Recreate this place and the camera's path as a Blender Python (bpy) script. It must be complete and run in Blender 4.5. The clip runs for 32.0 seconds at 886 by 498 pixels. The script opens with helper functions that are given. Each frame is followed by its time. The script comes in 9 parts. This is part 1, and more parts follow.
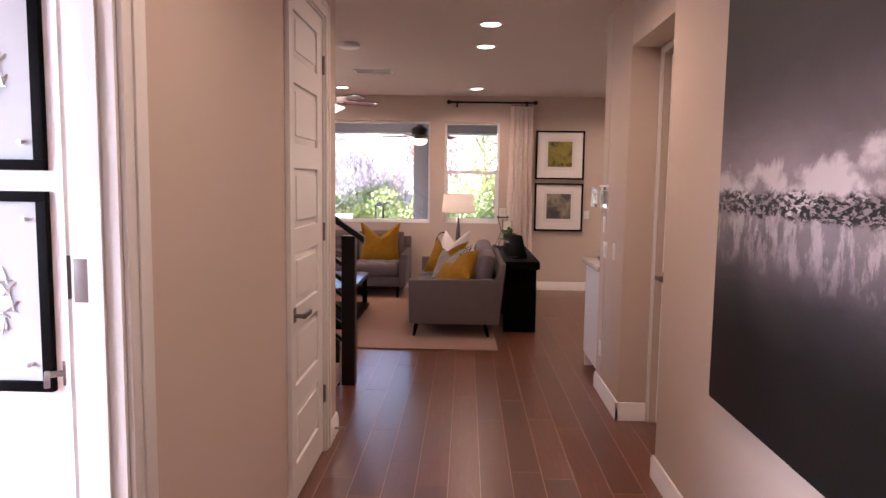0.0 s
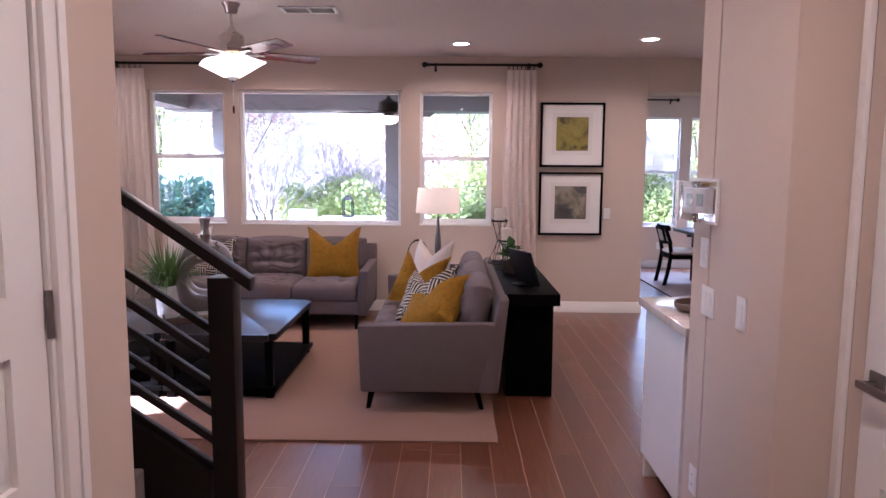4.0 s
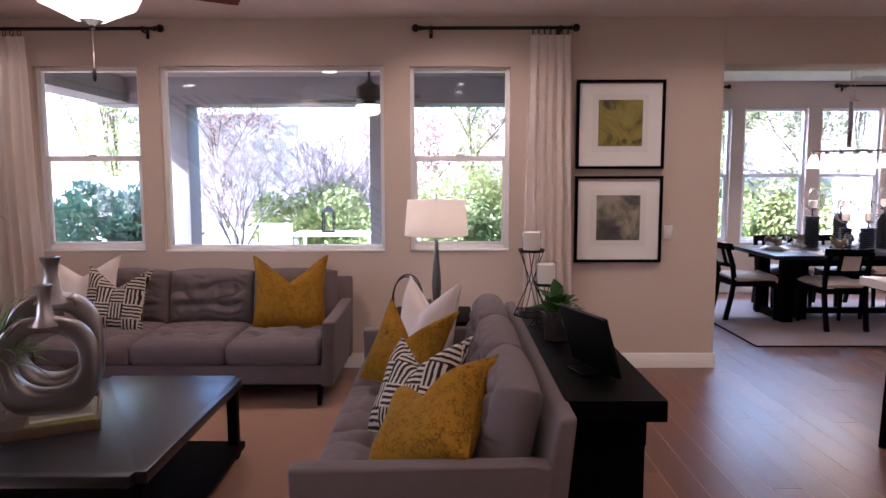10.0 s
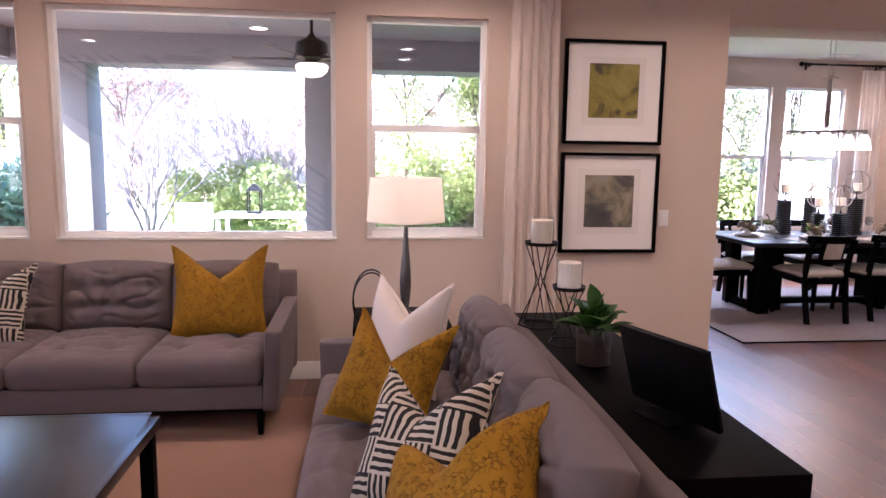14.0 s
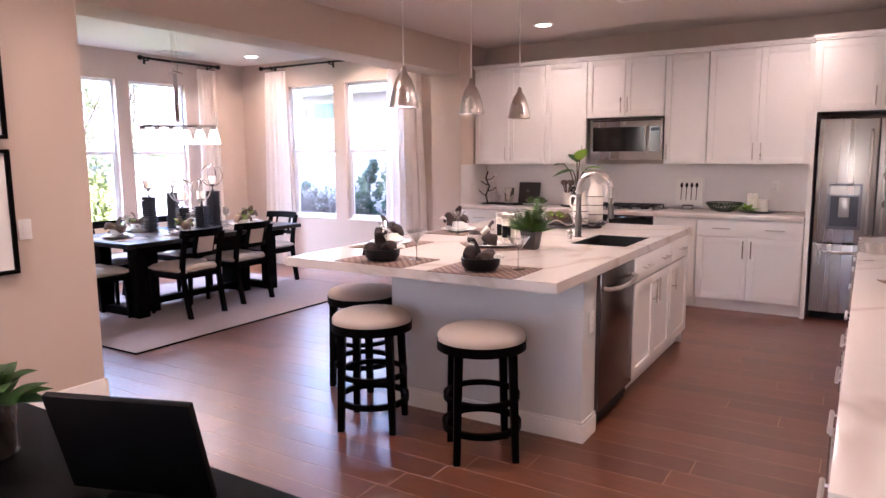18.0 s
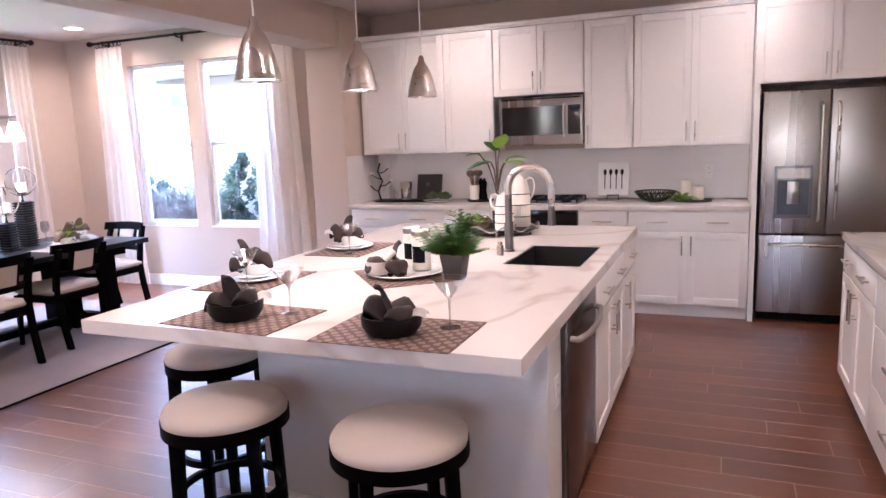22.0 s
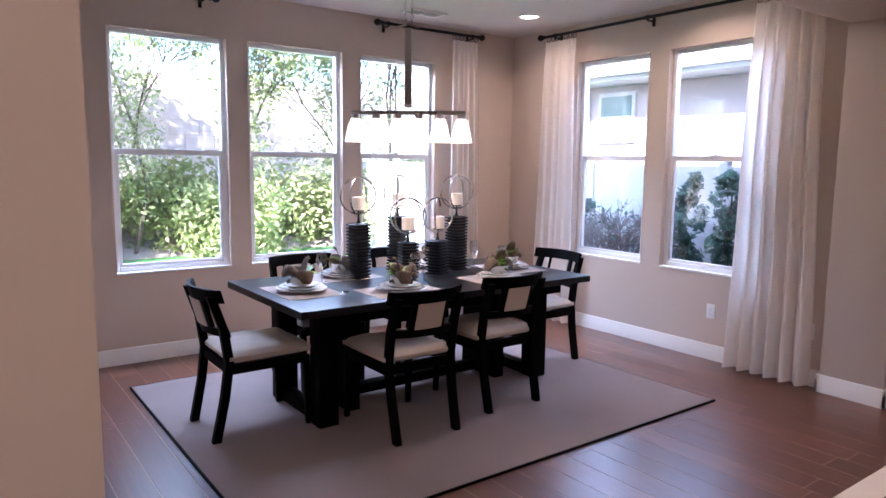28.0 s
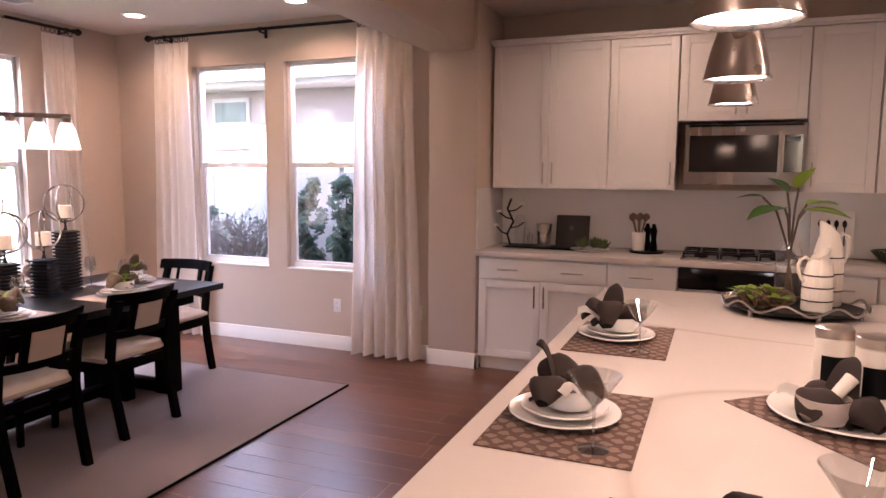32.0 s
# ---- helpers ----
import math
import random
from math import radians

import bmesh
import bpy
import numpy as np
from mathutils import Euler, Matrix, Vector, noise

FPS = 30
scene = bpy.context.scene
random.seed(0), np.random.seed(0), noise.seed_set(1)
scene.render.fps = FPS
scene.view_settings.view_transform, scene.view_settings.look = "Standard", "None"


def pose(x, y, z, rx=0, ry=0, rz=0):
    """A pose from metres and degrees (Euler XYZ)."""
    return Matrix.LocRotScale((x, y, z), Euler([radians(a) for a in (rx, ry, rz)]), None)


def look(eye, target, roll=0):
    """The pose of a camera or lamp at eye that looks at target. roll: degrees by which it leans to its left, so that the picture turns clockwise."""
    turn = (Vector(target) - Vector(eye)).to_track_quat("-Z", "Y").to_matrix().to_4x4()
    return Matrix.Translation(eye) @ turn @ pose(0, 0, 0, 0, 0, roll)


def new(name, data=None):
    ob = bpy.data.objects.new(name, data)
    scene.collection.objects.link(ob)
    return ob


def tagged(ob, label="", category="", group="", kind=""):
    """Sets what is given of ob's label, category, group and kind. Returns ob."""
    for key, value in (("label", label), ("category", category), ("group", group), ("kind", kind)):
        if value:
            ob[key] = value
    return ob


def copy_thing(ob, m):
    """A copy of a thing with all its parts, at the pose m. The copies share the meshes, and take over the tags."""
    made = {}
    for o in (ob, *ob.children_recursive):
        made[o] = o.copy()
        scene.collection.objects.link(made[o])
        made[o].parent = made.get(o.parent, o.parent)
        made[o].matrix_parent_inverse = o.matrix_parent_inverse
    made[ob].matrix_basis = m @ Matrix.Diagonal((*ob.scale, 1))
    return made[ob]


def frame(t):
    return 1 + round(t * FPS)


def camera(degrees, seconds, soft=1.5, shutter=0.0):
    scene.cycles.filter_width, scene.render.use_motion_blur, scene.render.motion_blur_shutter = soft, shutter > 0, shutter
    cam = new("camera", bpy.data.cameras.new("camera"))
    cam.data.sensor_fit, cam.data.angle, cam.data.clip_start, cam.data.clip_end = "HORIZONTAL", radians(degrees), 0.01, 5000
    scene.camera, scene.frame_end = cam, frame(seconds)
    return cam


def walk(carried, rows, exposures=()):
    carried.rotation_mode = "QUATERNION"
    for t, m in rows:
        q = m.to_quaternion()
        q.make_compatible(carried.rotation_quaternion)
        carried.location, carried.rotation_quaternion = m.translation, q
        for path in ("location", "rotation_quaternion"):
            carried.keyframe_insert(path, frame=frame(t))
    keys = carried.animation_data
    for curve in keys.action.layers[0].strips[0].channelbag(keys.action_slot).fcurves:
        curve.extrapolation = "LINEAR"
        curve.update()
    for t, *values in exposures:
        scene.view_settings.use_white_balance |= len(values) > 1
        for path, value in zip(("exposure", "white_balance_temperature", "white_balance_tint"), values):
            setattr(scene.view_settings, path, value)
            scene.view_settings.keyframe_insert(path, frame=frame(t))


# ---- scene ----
cam = camera(66.1, 32.0)
PATH = [
    (0, (0.25, -0.592, 1.546), (0.186, 1.397, 1.349), 0.8),
    (0.5, (0.249, -0.34, 1.54), (0.301, 1.645, 1.303), -0.1),
    (1, (0.301, -0.085, 1.544), (0.373, 1.893, 1.255), -0.2),
    (1.5, (0.304, 0.252, 1.545), (0.398, 2.22, 1.202), -0.7),
    (2, (0.378, 0.551, 1.547), (0.346, 2.528, 1.247), -0.5),
    (2.5, (0.336, 0.869, 1.548), (0.342, 2.852, 1.282), -0.3),
    (3, (0.372, 1.18, 1.555), (0.342, 3.166, 1.321), -0.1),
    (3.5, (0.284, 1.48, 1.565), (0.27, 3.466, 1.332), 0.4),
    (5.5, (0.305, 2.669, 1.54), (0.236, 4.655, 1.317), 0.3),
    (6, (0.252, 2.865, 1.545), (0.215, 4.85, 1.306), 0.7),
    (6.5, (0.227, 2.967, 1.546), (0.212, 4.952, 1.304), 0.3),
    (7, (0.245, 3.099, 1.543), (0.243, 5.085, 1.305), -0.1),
    (7.5, (0.286, 3.245, 1.54), (0.291, 5.233, 1.325), -0.2),
    (8, (0.305, 3.349, 1.534), (0.284, 5.338, 1.322), -0.0),
    (8.5, (0.303, 3.47, 1.543), (0.262, 5.459, 1.329), 0.3),
    (9, (0.276, 3.607, 1.545), (0.279, 5.595, 1.324), 0.5),
    (9.5, (0.235, 3.721, 1.546), (0.274, 5.71, 1.335), 0.3),
    (10, (0.229, 3.841, 1.541), (0.217, 5.83, 1.33), -0.1),
    (10.5, (0.25, 3.996, 1.544), (0.099, 5.979, 1.33), -0.5),
    (11, (0.278, 4.093, 1.54), (-0.014, 6.06, 1.322), -0.4),
    (11.5, (0.185, 4.206, 1.515), (-0.153, 6.163, 1.282), 0.6),
    (12, (0.082, 4.318, 1.516), (-0.269, 6.271, 1.266), 0.7),
    (12.5, (0.001, 4.404, 1.515), (-0.262, 6.369, 1.252), 0.5),
    (13, (0.012, 4.483, 1.526), (-0.162, 6.457, 1.259), 0.2),
    (13.5, (-0.018, 4.606, 1.514), (0.0, 6.589, 1.251), 0.6),
    (14, (-0.058, 4.716, 1.501), (0.161, 6.686, 1.233), 0.8),
    (14.5, (-0.057, 4.792, 1.497), (0.365, 6.728, 1.221), 1.2),
    (15, (-0.08, 4.877, 1.518), (0.569, 6.743, 1.206), 1.5),
    (15.5, (-0.122, 4.96, 1.509), (0.792, 6.71, 1.19), 1.7),
    (17.5, (-0.038, 5.209, 1.479), (1.519, 6.434, 1.204), -0.1),
    (18, (-0.012, 5.237, 1.491), (1.67, 6.283, 1.219), -0.5),
    (18.5, (0.043, 5.294, 1.526), (1.831, 6.147, 1.248), -0.4),
    (19, (0.12, 5.386, 1.52), (2.005, 5.998, 1.245), -0.0),
    (19.5, (0.243, 5.478, 1.532), (2.179, 5.891, 1.246), -0.8),
    (20, (0.443, 5.519, 1.536), (2.389, 5.883, 1.252), -1.7),
    (20.5, (0.613, 5.559, 1.542), (2.538, 6.016, 1.252), -1.4),
    (21, (0.789, 5.7, 1.541), (2.697, 6.23, 1.257), -1.2),
    (21.5, (0.914, 5.802, 1.534), (2.794, 6.409, 1.22), -1.8),
    (22, (1.065, 5.889, 1.529), (2.888, 6.644, 1.206), -2.2),
    (22.5, (1.206, 5.967, 1.547), (2.94, 6.909, 1.226), -1.9),
    (23, (1.345, 6.118, 1.528), (3.008, 7.192, 1.239), -0.9),
    (23.5, (1.449, 6.302, 1.521), (3.069, 7.444, 1.26), -0.6),
    (24, (1.552, 6.429, 1.516), (3.142, 7.609, 1.23), -0.6),
    (24.5, (1.697, 6.592, 1.539), (3.182, 7.904, 1.265), -0.7),
    (25, (1.806, 6.738, 1.53), (3.147, 8.201, 1.277), -0.3),
    (25.5, (1.917, 6.929, 1.531), (3.18, 8.46, 1.287), 0.3),
    (26, (1.964, 7.092, 1.529), (3.205, 8.641, 1.283), 0.2),
    (26.5, (2.138, 7.245, 1.519), (3.26, 8.881, 1.263), -0.4),
    (28.5, (2.092, 7.605, 1.496), (3.325, 9.16, 1.253), 1.5),
    (29, (2.077, 7.634, 1.49), (3.417, 9.101, 1.262), 1.0),
    (29.5, (2.102, 7.6, 1.484), (3.524, 8.99, 1.267), 0.9),
    (30, (2.092, 7.577, 1.493), (3.59, 8.885, 1.28), 0.8),
    (30.5, (2.064, 7.571, 1.49), (3.671, 8.744, 1.28), 0.8),
    (31, (2.029, 7.56, 1.492), (3.737, 8.578, 1.284), 0.6),
    (31.5, (1.982, 7.535, 1.493), (3.77, 8.41, 1.289), 0.4),
    (32, (1.958, 7.525, 1.513), (3.799, 8.274, 1.286), 0.3),
]
EXPOSURES = [(0, 3.5, 5750, 26), (1, 3.75, 5600, 25), (2, 3.8, 5150, 25), (3, 3.75, 5050, 26), (6, 3.5, 4700, 22), (7, 3.45, 4800, 22), (9, 3.28, 5000, 23), (11, 3.32, 5300, 23), (13, 3.68, 5400, 24), (15, 3.75, 5200, 23), (18, 4.18, 5350, 26), (20, 4.22, 5150, 24), (21, 4.28, 5100, 23), (22, 4.32, 5000, 21), (23, 3.98, 5000, 23), (24, 3.35, 5050, 22), (25, 3.2, 5100, 22), (26, 3.0, 5050, 20), (29, 3.3, 5250, 21), (30, 3.2, 5450, 22), (31, 3.1, 6100, 31), (32, 3.36, 6250, 32)]
walk(cam, [(t, look(eye, target, roll)) for t, eye, target, roll in PATH], EXPOSURES)


# ---- light ----
world = bpy.data.worlds.new("sky")
scene.world = world
world.use_nodes = True
wn = world.node_tree
sky = wn.nodes.new("ShaderNodeTexSky")
sky.sky_type, sky.sun_disc = "NISHITA", False
sky.sun_elevation, sky.sun_rotation = radians(36.8), radians(-112)
wn.links.new(sky.outputs[0], wn.nodes["Background"].inputs[0])
wn.nodes["Background"].inputs[1].default_value = 0.15
sun = new("sun", bpy.data.lights.new("sun", "SUN"))
sun.data.energy, sun.data.angle, sun.data.color = 5.0, radians(0.6), (1.0, 0.93, 0.82)
sun.matrix_world = look((-20, -8, 16.1), (0, 0, 0))
# area lamps added out of view above the dining windows, filling in sky light
for spot, aim, size, power in (((4.47, 13.42, 2.82), (4.4, 10.4, 0.0), (2.9, 0.55), 40), ((7.55, 11.3, 2.82), (5.0, 11.2, 0.0), (2.4, 0.55), 9)):
    sky_fill = new("dining_sky_fill", bpy.data.lights.new("dining_sky_fill", "AREA"))
    sky_fill.data.shape, sky_fill.data.size, sky_fill.data.size_y = "RECTANGLE", *size
    sky_fill.data.energy, sky_fill.data.color = power, (0.80, 0.89, 1.0)
    sky_fill.matrix_world = look(spot, aim)

# area lamp added inside the side room's unseen window, filling in daylight for the hall
day_fill = new("side_room_day_fill", bpy.data.lights.new("side_room_day_fill", "AREA"))
day_fill.data.shape, day_fill.data.size, day_fill.data.size_y = "RECTANGLE", 1.7, 1.7
day_fill.data.energy, day_fill.data.color = 11, (0.84, 0.91, 1.0)
day_fill.matrix_world = look((-3.57, -0.75, 1.5), (0.6, 1.3, 1.2))

CEIL = 2.76
CAN_POWER, CAN_COLOR = 1.15, (1.0, 0.71, 0.47)
PENDANT_POWER, SHADE_POWER, FAN_POWER = 0.38, 0.19, 0.8


# ---- building helpers ----
def thing(name, x=0, y=0, z=0, label="", category="", group="", rz=0):
    ob = new(name)
    ob.matrix_basis = pose(x, y, z, 0, 0, rz)
    ob.empty_display_size = 0.1
    return tagged(ob, label, category, group)


def finish(name, bm, material, smooth=True, crease=38):
    me = bpy.data.meshes.new(name)
    bmesh.ops.recalc_face_normals(bm, faces=bm.faces)
    bm.to_mesh(me)
    bm.free()
    me.materials.append(material)
    if smooth:
        me.polygons.foreach_set("use_smooth", [True] * len(me.polygons))
        me.set_sharp_from_angle(angle=radians(crease))
    return me


def part(name, bm, material, parent=None, label="", bevel=0.0, seg=2, crease=38):
    if bevel:
        bmesh.ops.bevel(bm, geom=list(bm.edges), offset=bevel, segments=seg, affect="EDGES", profile=0.6)
    ob = new(name, finish(name, bm, material, True, crease))
    if parent:
        ob.parent = parent
    return tagged(ob, label)


def structure(name, bm, material, label, bevel=0.0):
    return tagged(part(name, bm, material, None, label, bevel), category=name.split("_")[0], kind="structure")


def share(name, me, parent, m):
    ob = new(name, me)
    ob.parent = parent
    ob.matrix_basis = m
    return ob


def box(bm, x0, x1, y0, y1, z0, z1):
    v = [bm.verts.new(p) for p in ((x0, y0, z0), (x1, y0, z0), (x1, y1, z0), (x0, y1, z0), (x0, y0, z1), (x1, y0, z1), (x1, y1, z1), (x0, y1, z1))]
    for f in ((3, 2, 1, 0), (4, 5, 6, 7), (0, 1, 5, 4), (1, 2, 6, 5), (2, 3, 7, 6), (3, 0, 4, 7)):
        bm.faces.new([v[i] for i in f])
    return bm


def B(*boxes):
    bm = bmesh.new()
    for b in boxes:
        box(bm, *b)
    return bm


def taper(bm, p, q, w0, d0, w1, d1):
    """A four-sided bar from p to q, of one section at p and another at q."""
    v = []
    for (x, y, z), w, d in ((p, w0, d0), (q, w1, d1)):
        v += [bm.verts.new((x + sx * w / 2, y + sy * d / 2, z)) for sx, sy in ((-1, -1), (1, -1), (1, 1), (-1, 1))]
    for f in ((3, 2, 1, 0), (4, 5, 6, 7), (0, 1, 5, 4), (1, 2, 6, 5), (2, 3, 7, 6), (3, 0, 4, 7)):
        bm.faces.new([v[i] for i in f])
    return bm


def lathe(bm, profile, n=24, cx=0, cy=0, cap=True):
    rings = []
    for r, z in profile:
        rings.append([bm.verts.new((cx + r * math.cos(2 * math.pi * i / n), cy + r * math.sin(2 * math.pi * i / n), z)) for i in range(n)])
    for a, b in zip(rings, rings[1:]):
        for i in range(n):
            bm.faces.new((a[i], a[(i + 1) % n], b[(i + 1) % n], b[i]))
    if cap:
        bm.faces.new(rings[0][::-1])
        bm.faces.new(rings[-1])
    return bm


def tube(bm, pts, r, n=8, closed=False, r1=None):
    pts = [Vector(p) for p in pts]
    rings, last = [], None
    m = len(pts)
    for i, p in enumerate(pts):
        a = pts[i - 1] if i or closed else p
        b = pts[(i + 1) % m] if i < m - 1 or closed else p
        d = (b - a).normalized()
        side = last if last else (Vector((0, 0, 1)) if abs(d.z) < 0.9 else Vector((1, 0, 0)))
        u = d.cross(side).normalized()
        w = u.cross(d).normalized()
        last = w
        k = r if r1 is None else r + (r1 - r) * i / max(1, m - 1)
        rings.append([bm.verts.new(p + k * (math.cos(2 * math.pi * j / n) * u + math.sin(2 * math.pi * j / n) * w)) for j in range(n)])
    for a, b in zip(rings, rings[1:] + ([rings[0]] if closed else [])):
        for j in range(n):
            bm.faces.new((a[j], a[(j + 1) % n], b[(j + 1) % n], b[j]))
    if not closed:
        bm.faces.new(rings[0][::-1])
        bm.faces.new(rings[-1])
    return bm


def ring_points(r, n, z=0, cx=0, cy=0, a0=0, a1=360):
    return [(cx + r * math.cos(radians(a0 + (a1 - a0) * i / n)), cy + r * math.sin(radians(a0 + (a1 - a0) * i / n)), z) for i in range(n if a1 - a0 == 360 else n + 1)]


def grid(bm, nu, nv, fn):
    v = [[bm.verts.new(fn(i / nu, j / nv)) for j in range(nv + 1)] for i in range(nu + 1)]
    for i in range(nu):
        for j in range(nv):
            bm.faces.new((v[i][j], v[i + 1][j], v[i + 1][j + 1], v[i][j + 1]))
    return bm


def cushion(bm, x0, x1, y0, y1, z0, z1, puff=0.03, n=10, e=0.22, tufts=(), flat=0.55, hump=0.0, deep=1.0):
    """A boxed cushion with soft crowned faces; tufts are (x, y) dimples in its top."""
    cx, cy, hx, hy = (x0 + x1) / 2, (y0 + y1) / 2, (x1 - x0) / 2, (y1 - y0) / 2

    def at(u, v, top):
        u, v = 2 * u - 1, 2 * v - 1
        k = ((1 - abs(u) ** 6) * (1 - abs(v) ** 6))
        x, y = cx + hx * u * (1 - 0.015 * abs(v) ** 3), cy + hy * v * (1 - 0.015 * abs(u) ** 3)
        y += hump * (1 - u * u) * max(0.0, v)
        edge = max(abs(u), abs(v))
        s = min(1.0, (1 - edge) / e)
        rise = (1 - (1 - s) ** 2) ** 0.5
        zm = (z0 + z1) / 2
        h = (z1 - z0) / 2
        z = zm + (1 if top else -1) * (h * (flat + (1 - flat) * rise) + (puff * k * (1 - 0.5 * (u * u + v * v) / 2) if top else 0))
        if top:
            for tx, ty in tufts:
                z -= 0.036 * deep * math.exp(-((x - tx) ** 2 + (y - ty) ** 2) / 0.0022)
            for tx in {q[0] for q in tufts}:
                z -= 0.010 * deep * k * math.exp(-((x - tx) / 0.022) ** 2)
            for ty in {q[1] for q in tufts}:
                z -= 0.010 * deep * k * math.exp(-((y - ty) / 0.022) ** 2)
            z += 0.011 * k * noise.noise((x * 7, y * 18, x0)) - 0.016 * k * (1 - abs(noise.noise((x * 5, y * 13, x0 + 3)))) ** 6
            z -= 0.004 * k * (1 - abs(noise.noise((x * 15, y * 4, x0 + 9)))) ** 5
        return x, y, z

    grid(bm, n, n, lambda u, v: at(u, v, True))
    grid(bm, n, n, lambda u, v: at(u, v, False))
    bmesh.ops.remove_doubles(bm, verts=bm.verts, dist=0.0005)
    edges = [ed for ed in bm.edges if ed.is_boundary]
    if edges:
        bmesh.ops.bridge_loops(bm, edges=edges)
    return bm


def turned(bm, m):
    bmesh.ops.transform(bm, matrix=m, verts=bm.verts)
    return bm


# ---- materials ----
def nodes_of(name):
    m = bpy.data.materials.new(name)
    m.use_nodes = True
    nt = m.node_tree
    return m, nt, nt.nodes["Principled BSDF"]


def add(nt, kind, **values):
    n = nt.nodes.new(kind)
    for k, v in values.items():
        n.inputs[k].default_value = v
    return n


def mixed(nt, fac, a, b, blend="MIX"):
    n = nt.nodes.new("ShaderNodeMix")
    n.data_type, n.blend_type = "RGBA", blend
    for s, v in ((0, fac), (6, a), (7, b)):
        if isinstance(v, bpy.types.NodeSocket):
            nt.links.new(v, n.inputs[s])
        else:
            n.inputs[s].default_value = v if s == 0 else (*v, 1)
    return n.outputs[2]


def ramp(nt, fac, stops):
    n = nt.nodes.new("ShaderNodeValToRGB")
    els = n.color_ramp.elements
    while len(els) < len(stops):
        els.new(0.5)
    for e, (p, c) in zip(els, stops):
        e.position, e.color = p, (*c, 1) if len(c) == 3 else c
    nt.links.new(fac, n.inputs[0])
    return n.outputs[0]


def coords(nt, scale=(1, 1, 1), kind="Object", rot=(0, 0, 0)):
    c = nt.nodes.new("ShaderNodeTexCoord")
    m = nt.nodes.new("ShaderNodeMapping")
    m.inputs["Scale"].default_value = scale
    m.inputs["Rotation"].default_value = [radians(a) for a in rot]
    nt.links.new(c.outputs[kind], m.inputs[0])
    return m.outputs[0]


def noise_tex(nt, vec, scale, detail=4, rough=0.55, distort=0.0):
    n = add(nt, "ShaderNodeTexNoise", Scale=scale, Detail=detail, Roughness=rough, Distortion=distort)
    nt.links.new(vec, n.inputs[0])
    return n.outputs[0]


def bumped(nt, bsdf, height, strength, distance=0.01):
    b = add(nt, "ShaderNodeBump", Strength=strength, Distance=distance)
    nt.links.new(height, b.inputs["Height"])
    nt.links.new(b.outputs[0], bsdf.inputs["Normal"])


def dim(c, k):
    return tuple(min(1, v * k) for v in c)


def mat(name, col, rough=0.5, metal=0.0, var=0.1, scale=3.0, fine=120.0, bump=0.1, dist=0.004, stretch=(1, 1, 1), sheen=0.0, coat=0.0, spec=0.5, through_light=0.0, gloss_var=0.08):
    m, nt, p = nodes_of(name)
    v = coords(nt, stretch)
    big, small = noise_tex(nt, v, scale, 3), noise_tex(nt, v, fine, 5, 0.6)
    c = mixed(nt, big, dim(col, 1 - var), dim(col, 1 + var))
    c = mixed(nt, mixed_value(nt, small, 0.35), c, dim(col, 1 - 1.6 * var))
    nt.links.new(c, p.inputs["Base Color"])
    r = add(nt, "ShaderNodeMapRange")
    r.inputs[3].default_value, r.inputs[4].default_value = max(0.02, rough - gloss_var), min(1, rough + gloss_var)
    nt.links.new(big, r.inputs[0])
    nt.links.new(r.outputs[0], p.inputs["Roughness"])
    p.inputs["Metallic"].default_value = metal
    p.inputs["Specular IOR Level"].default_value = spec
    p.inputs["Sheen Weight"].default_value = sheen
    p.inputs["Coat Weight"].default_value, p.inputs["Coat Roughness"].default_value = coat, 0.22
    if through_light:
        p.inputs["Subsurface Weight"].default_value = 0
        t = nt.nodes.new("ShaderNodeBsdfTranslucent")
        nt.links.new(c, t.inputs[0])
        mx = nt.nodes.new("ShaderNodeMixShader")
        mx.inputs[0].default_value = through_light
        nt.links.new(p.outputs[0], mx.inputs[1])
        nt.links.new(t.outputs[0], mx.inputs[2])
        nt.links.new(mx.outputs[0], nt.nodes["Material Output"].inputs[0])
    if bump:
        bumped(nt, p, small, bump, dist)
    return m


def mixed_value(nt, sock, k):
    n = nt.nodes.new("ShaderNodeMath")
    n.operation = "MULTIPLY"
    nt.links.new(sock, n.inputs[0])
    n.inputs[1].default_value = k
    return n.outputs[0]


def glow(name, col, strength):
    m, nt, p = nodes_of(name)
    p.inputs["Base Color"].default_value = (*col, 1)
    p.inputs["Emission Color"].default_value = (*col, 1)
    p.inputs["Emission Strength"].default_value = strength
    return m


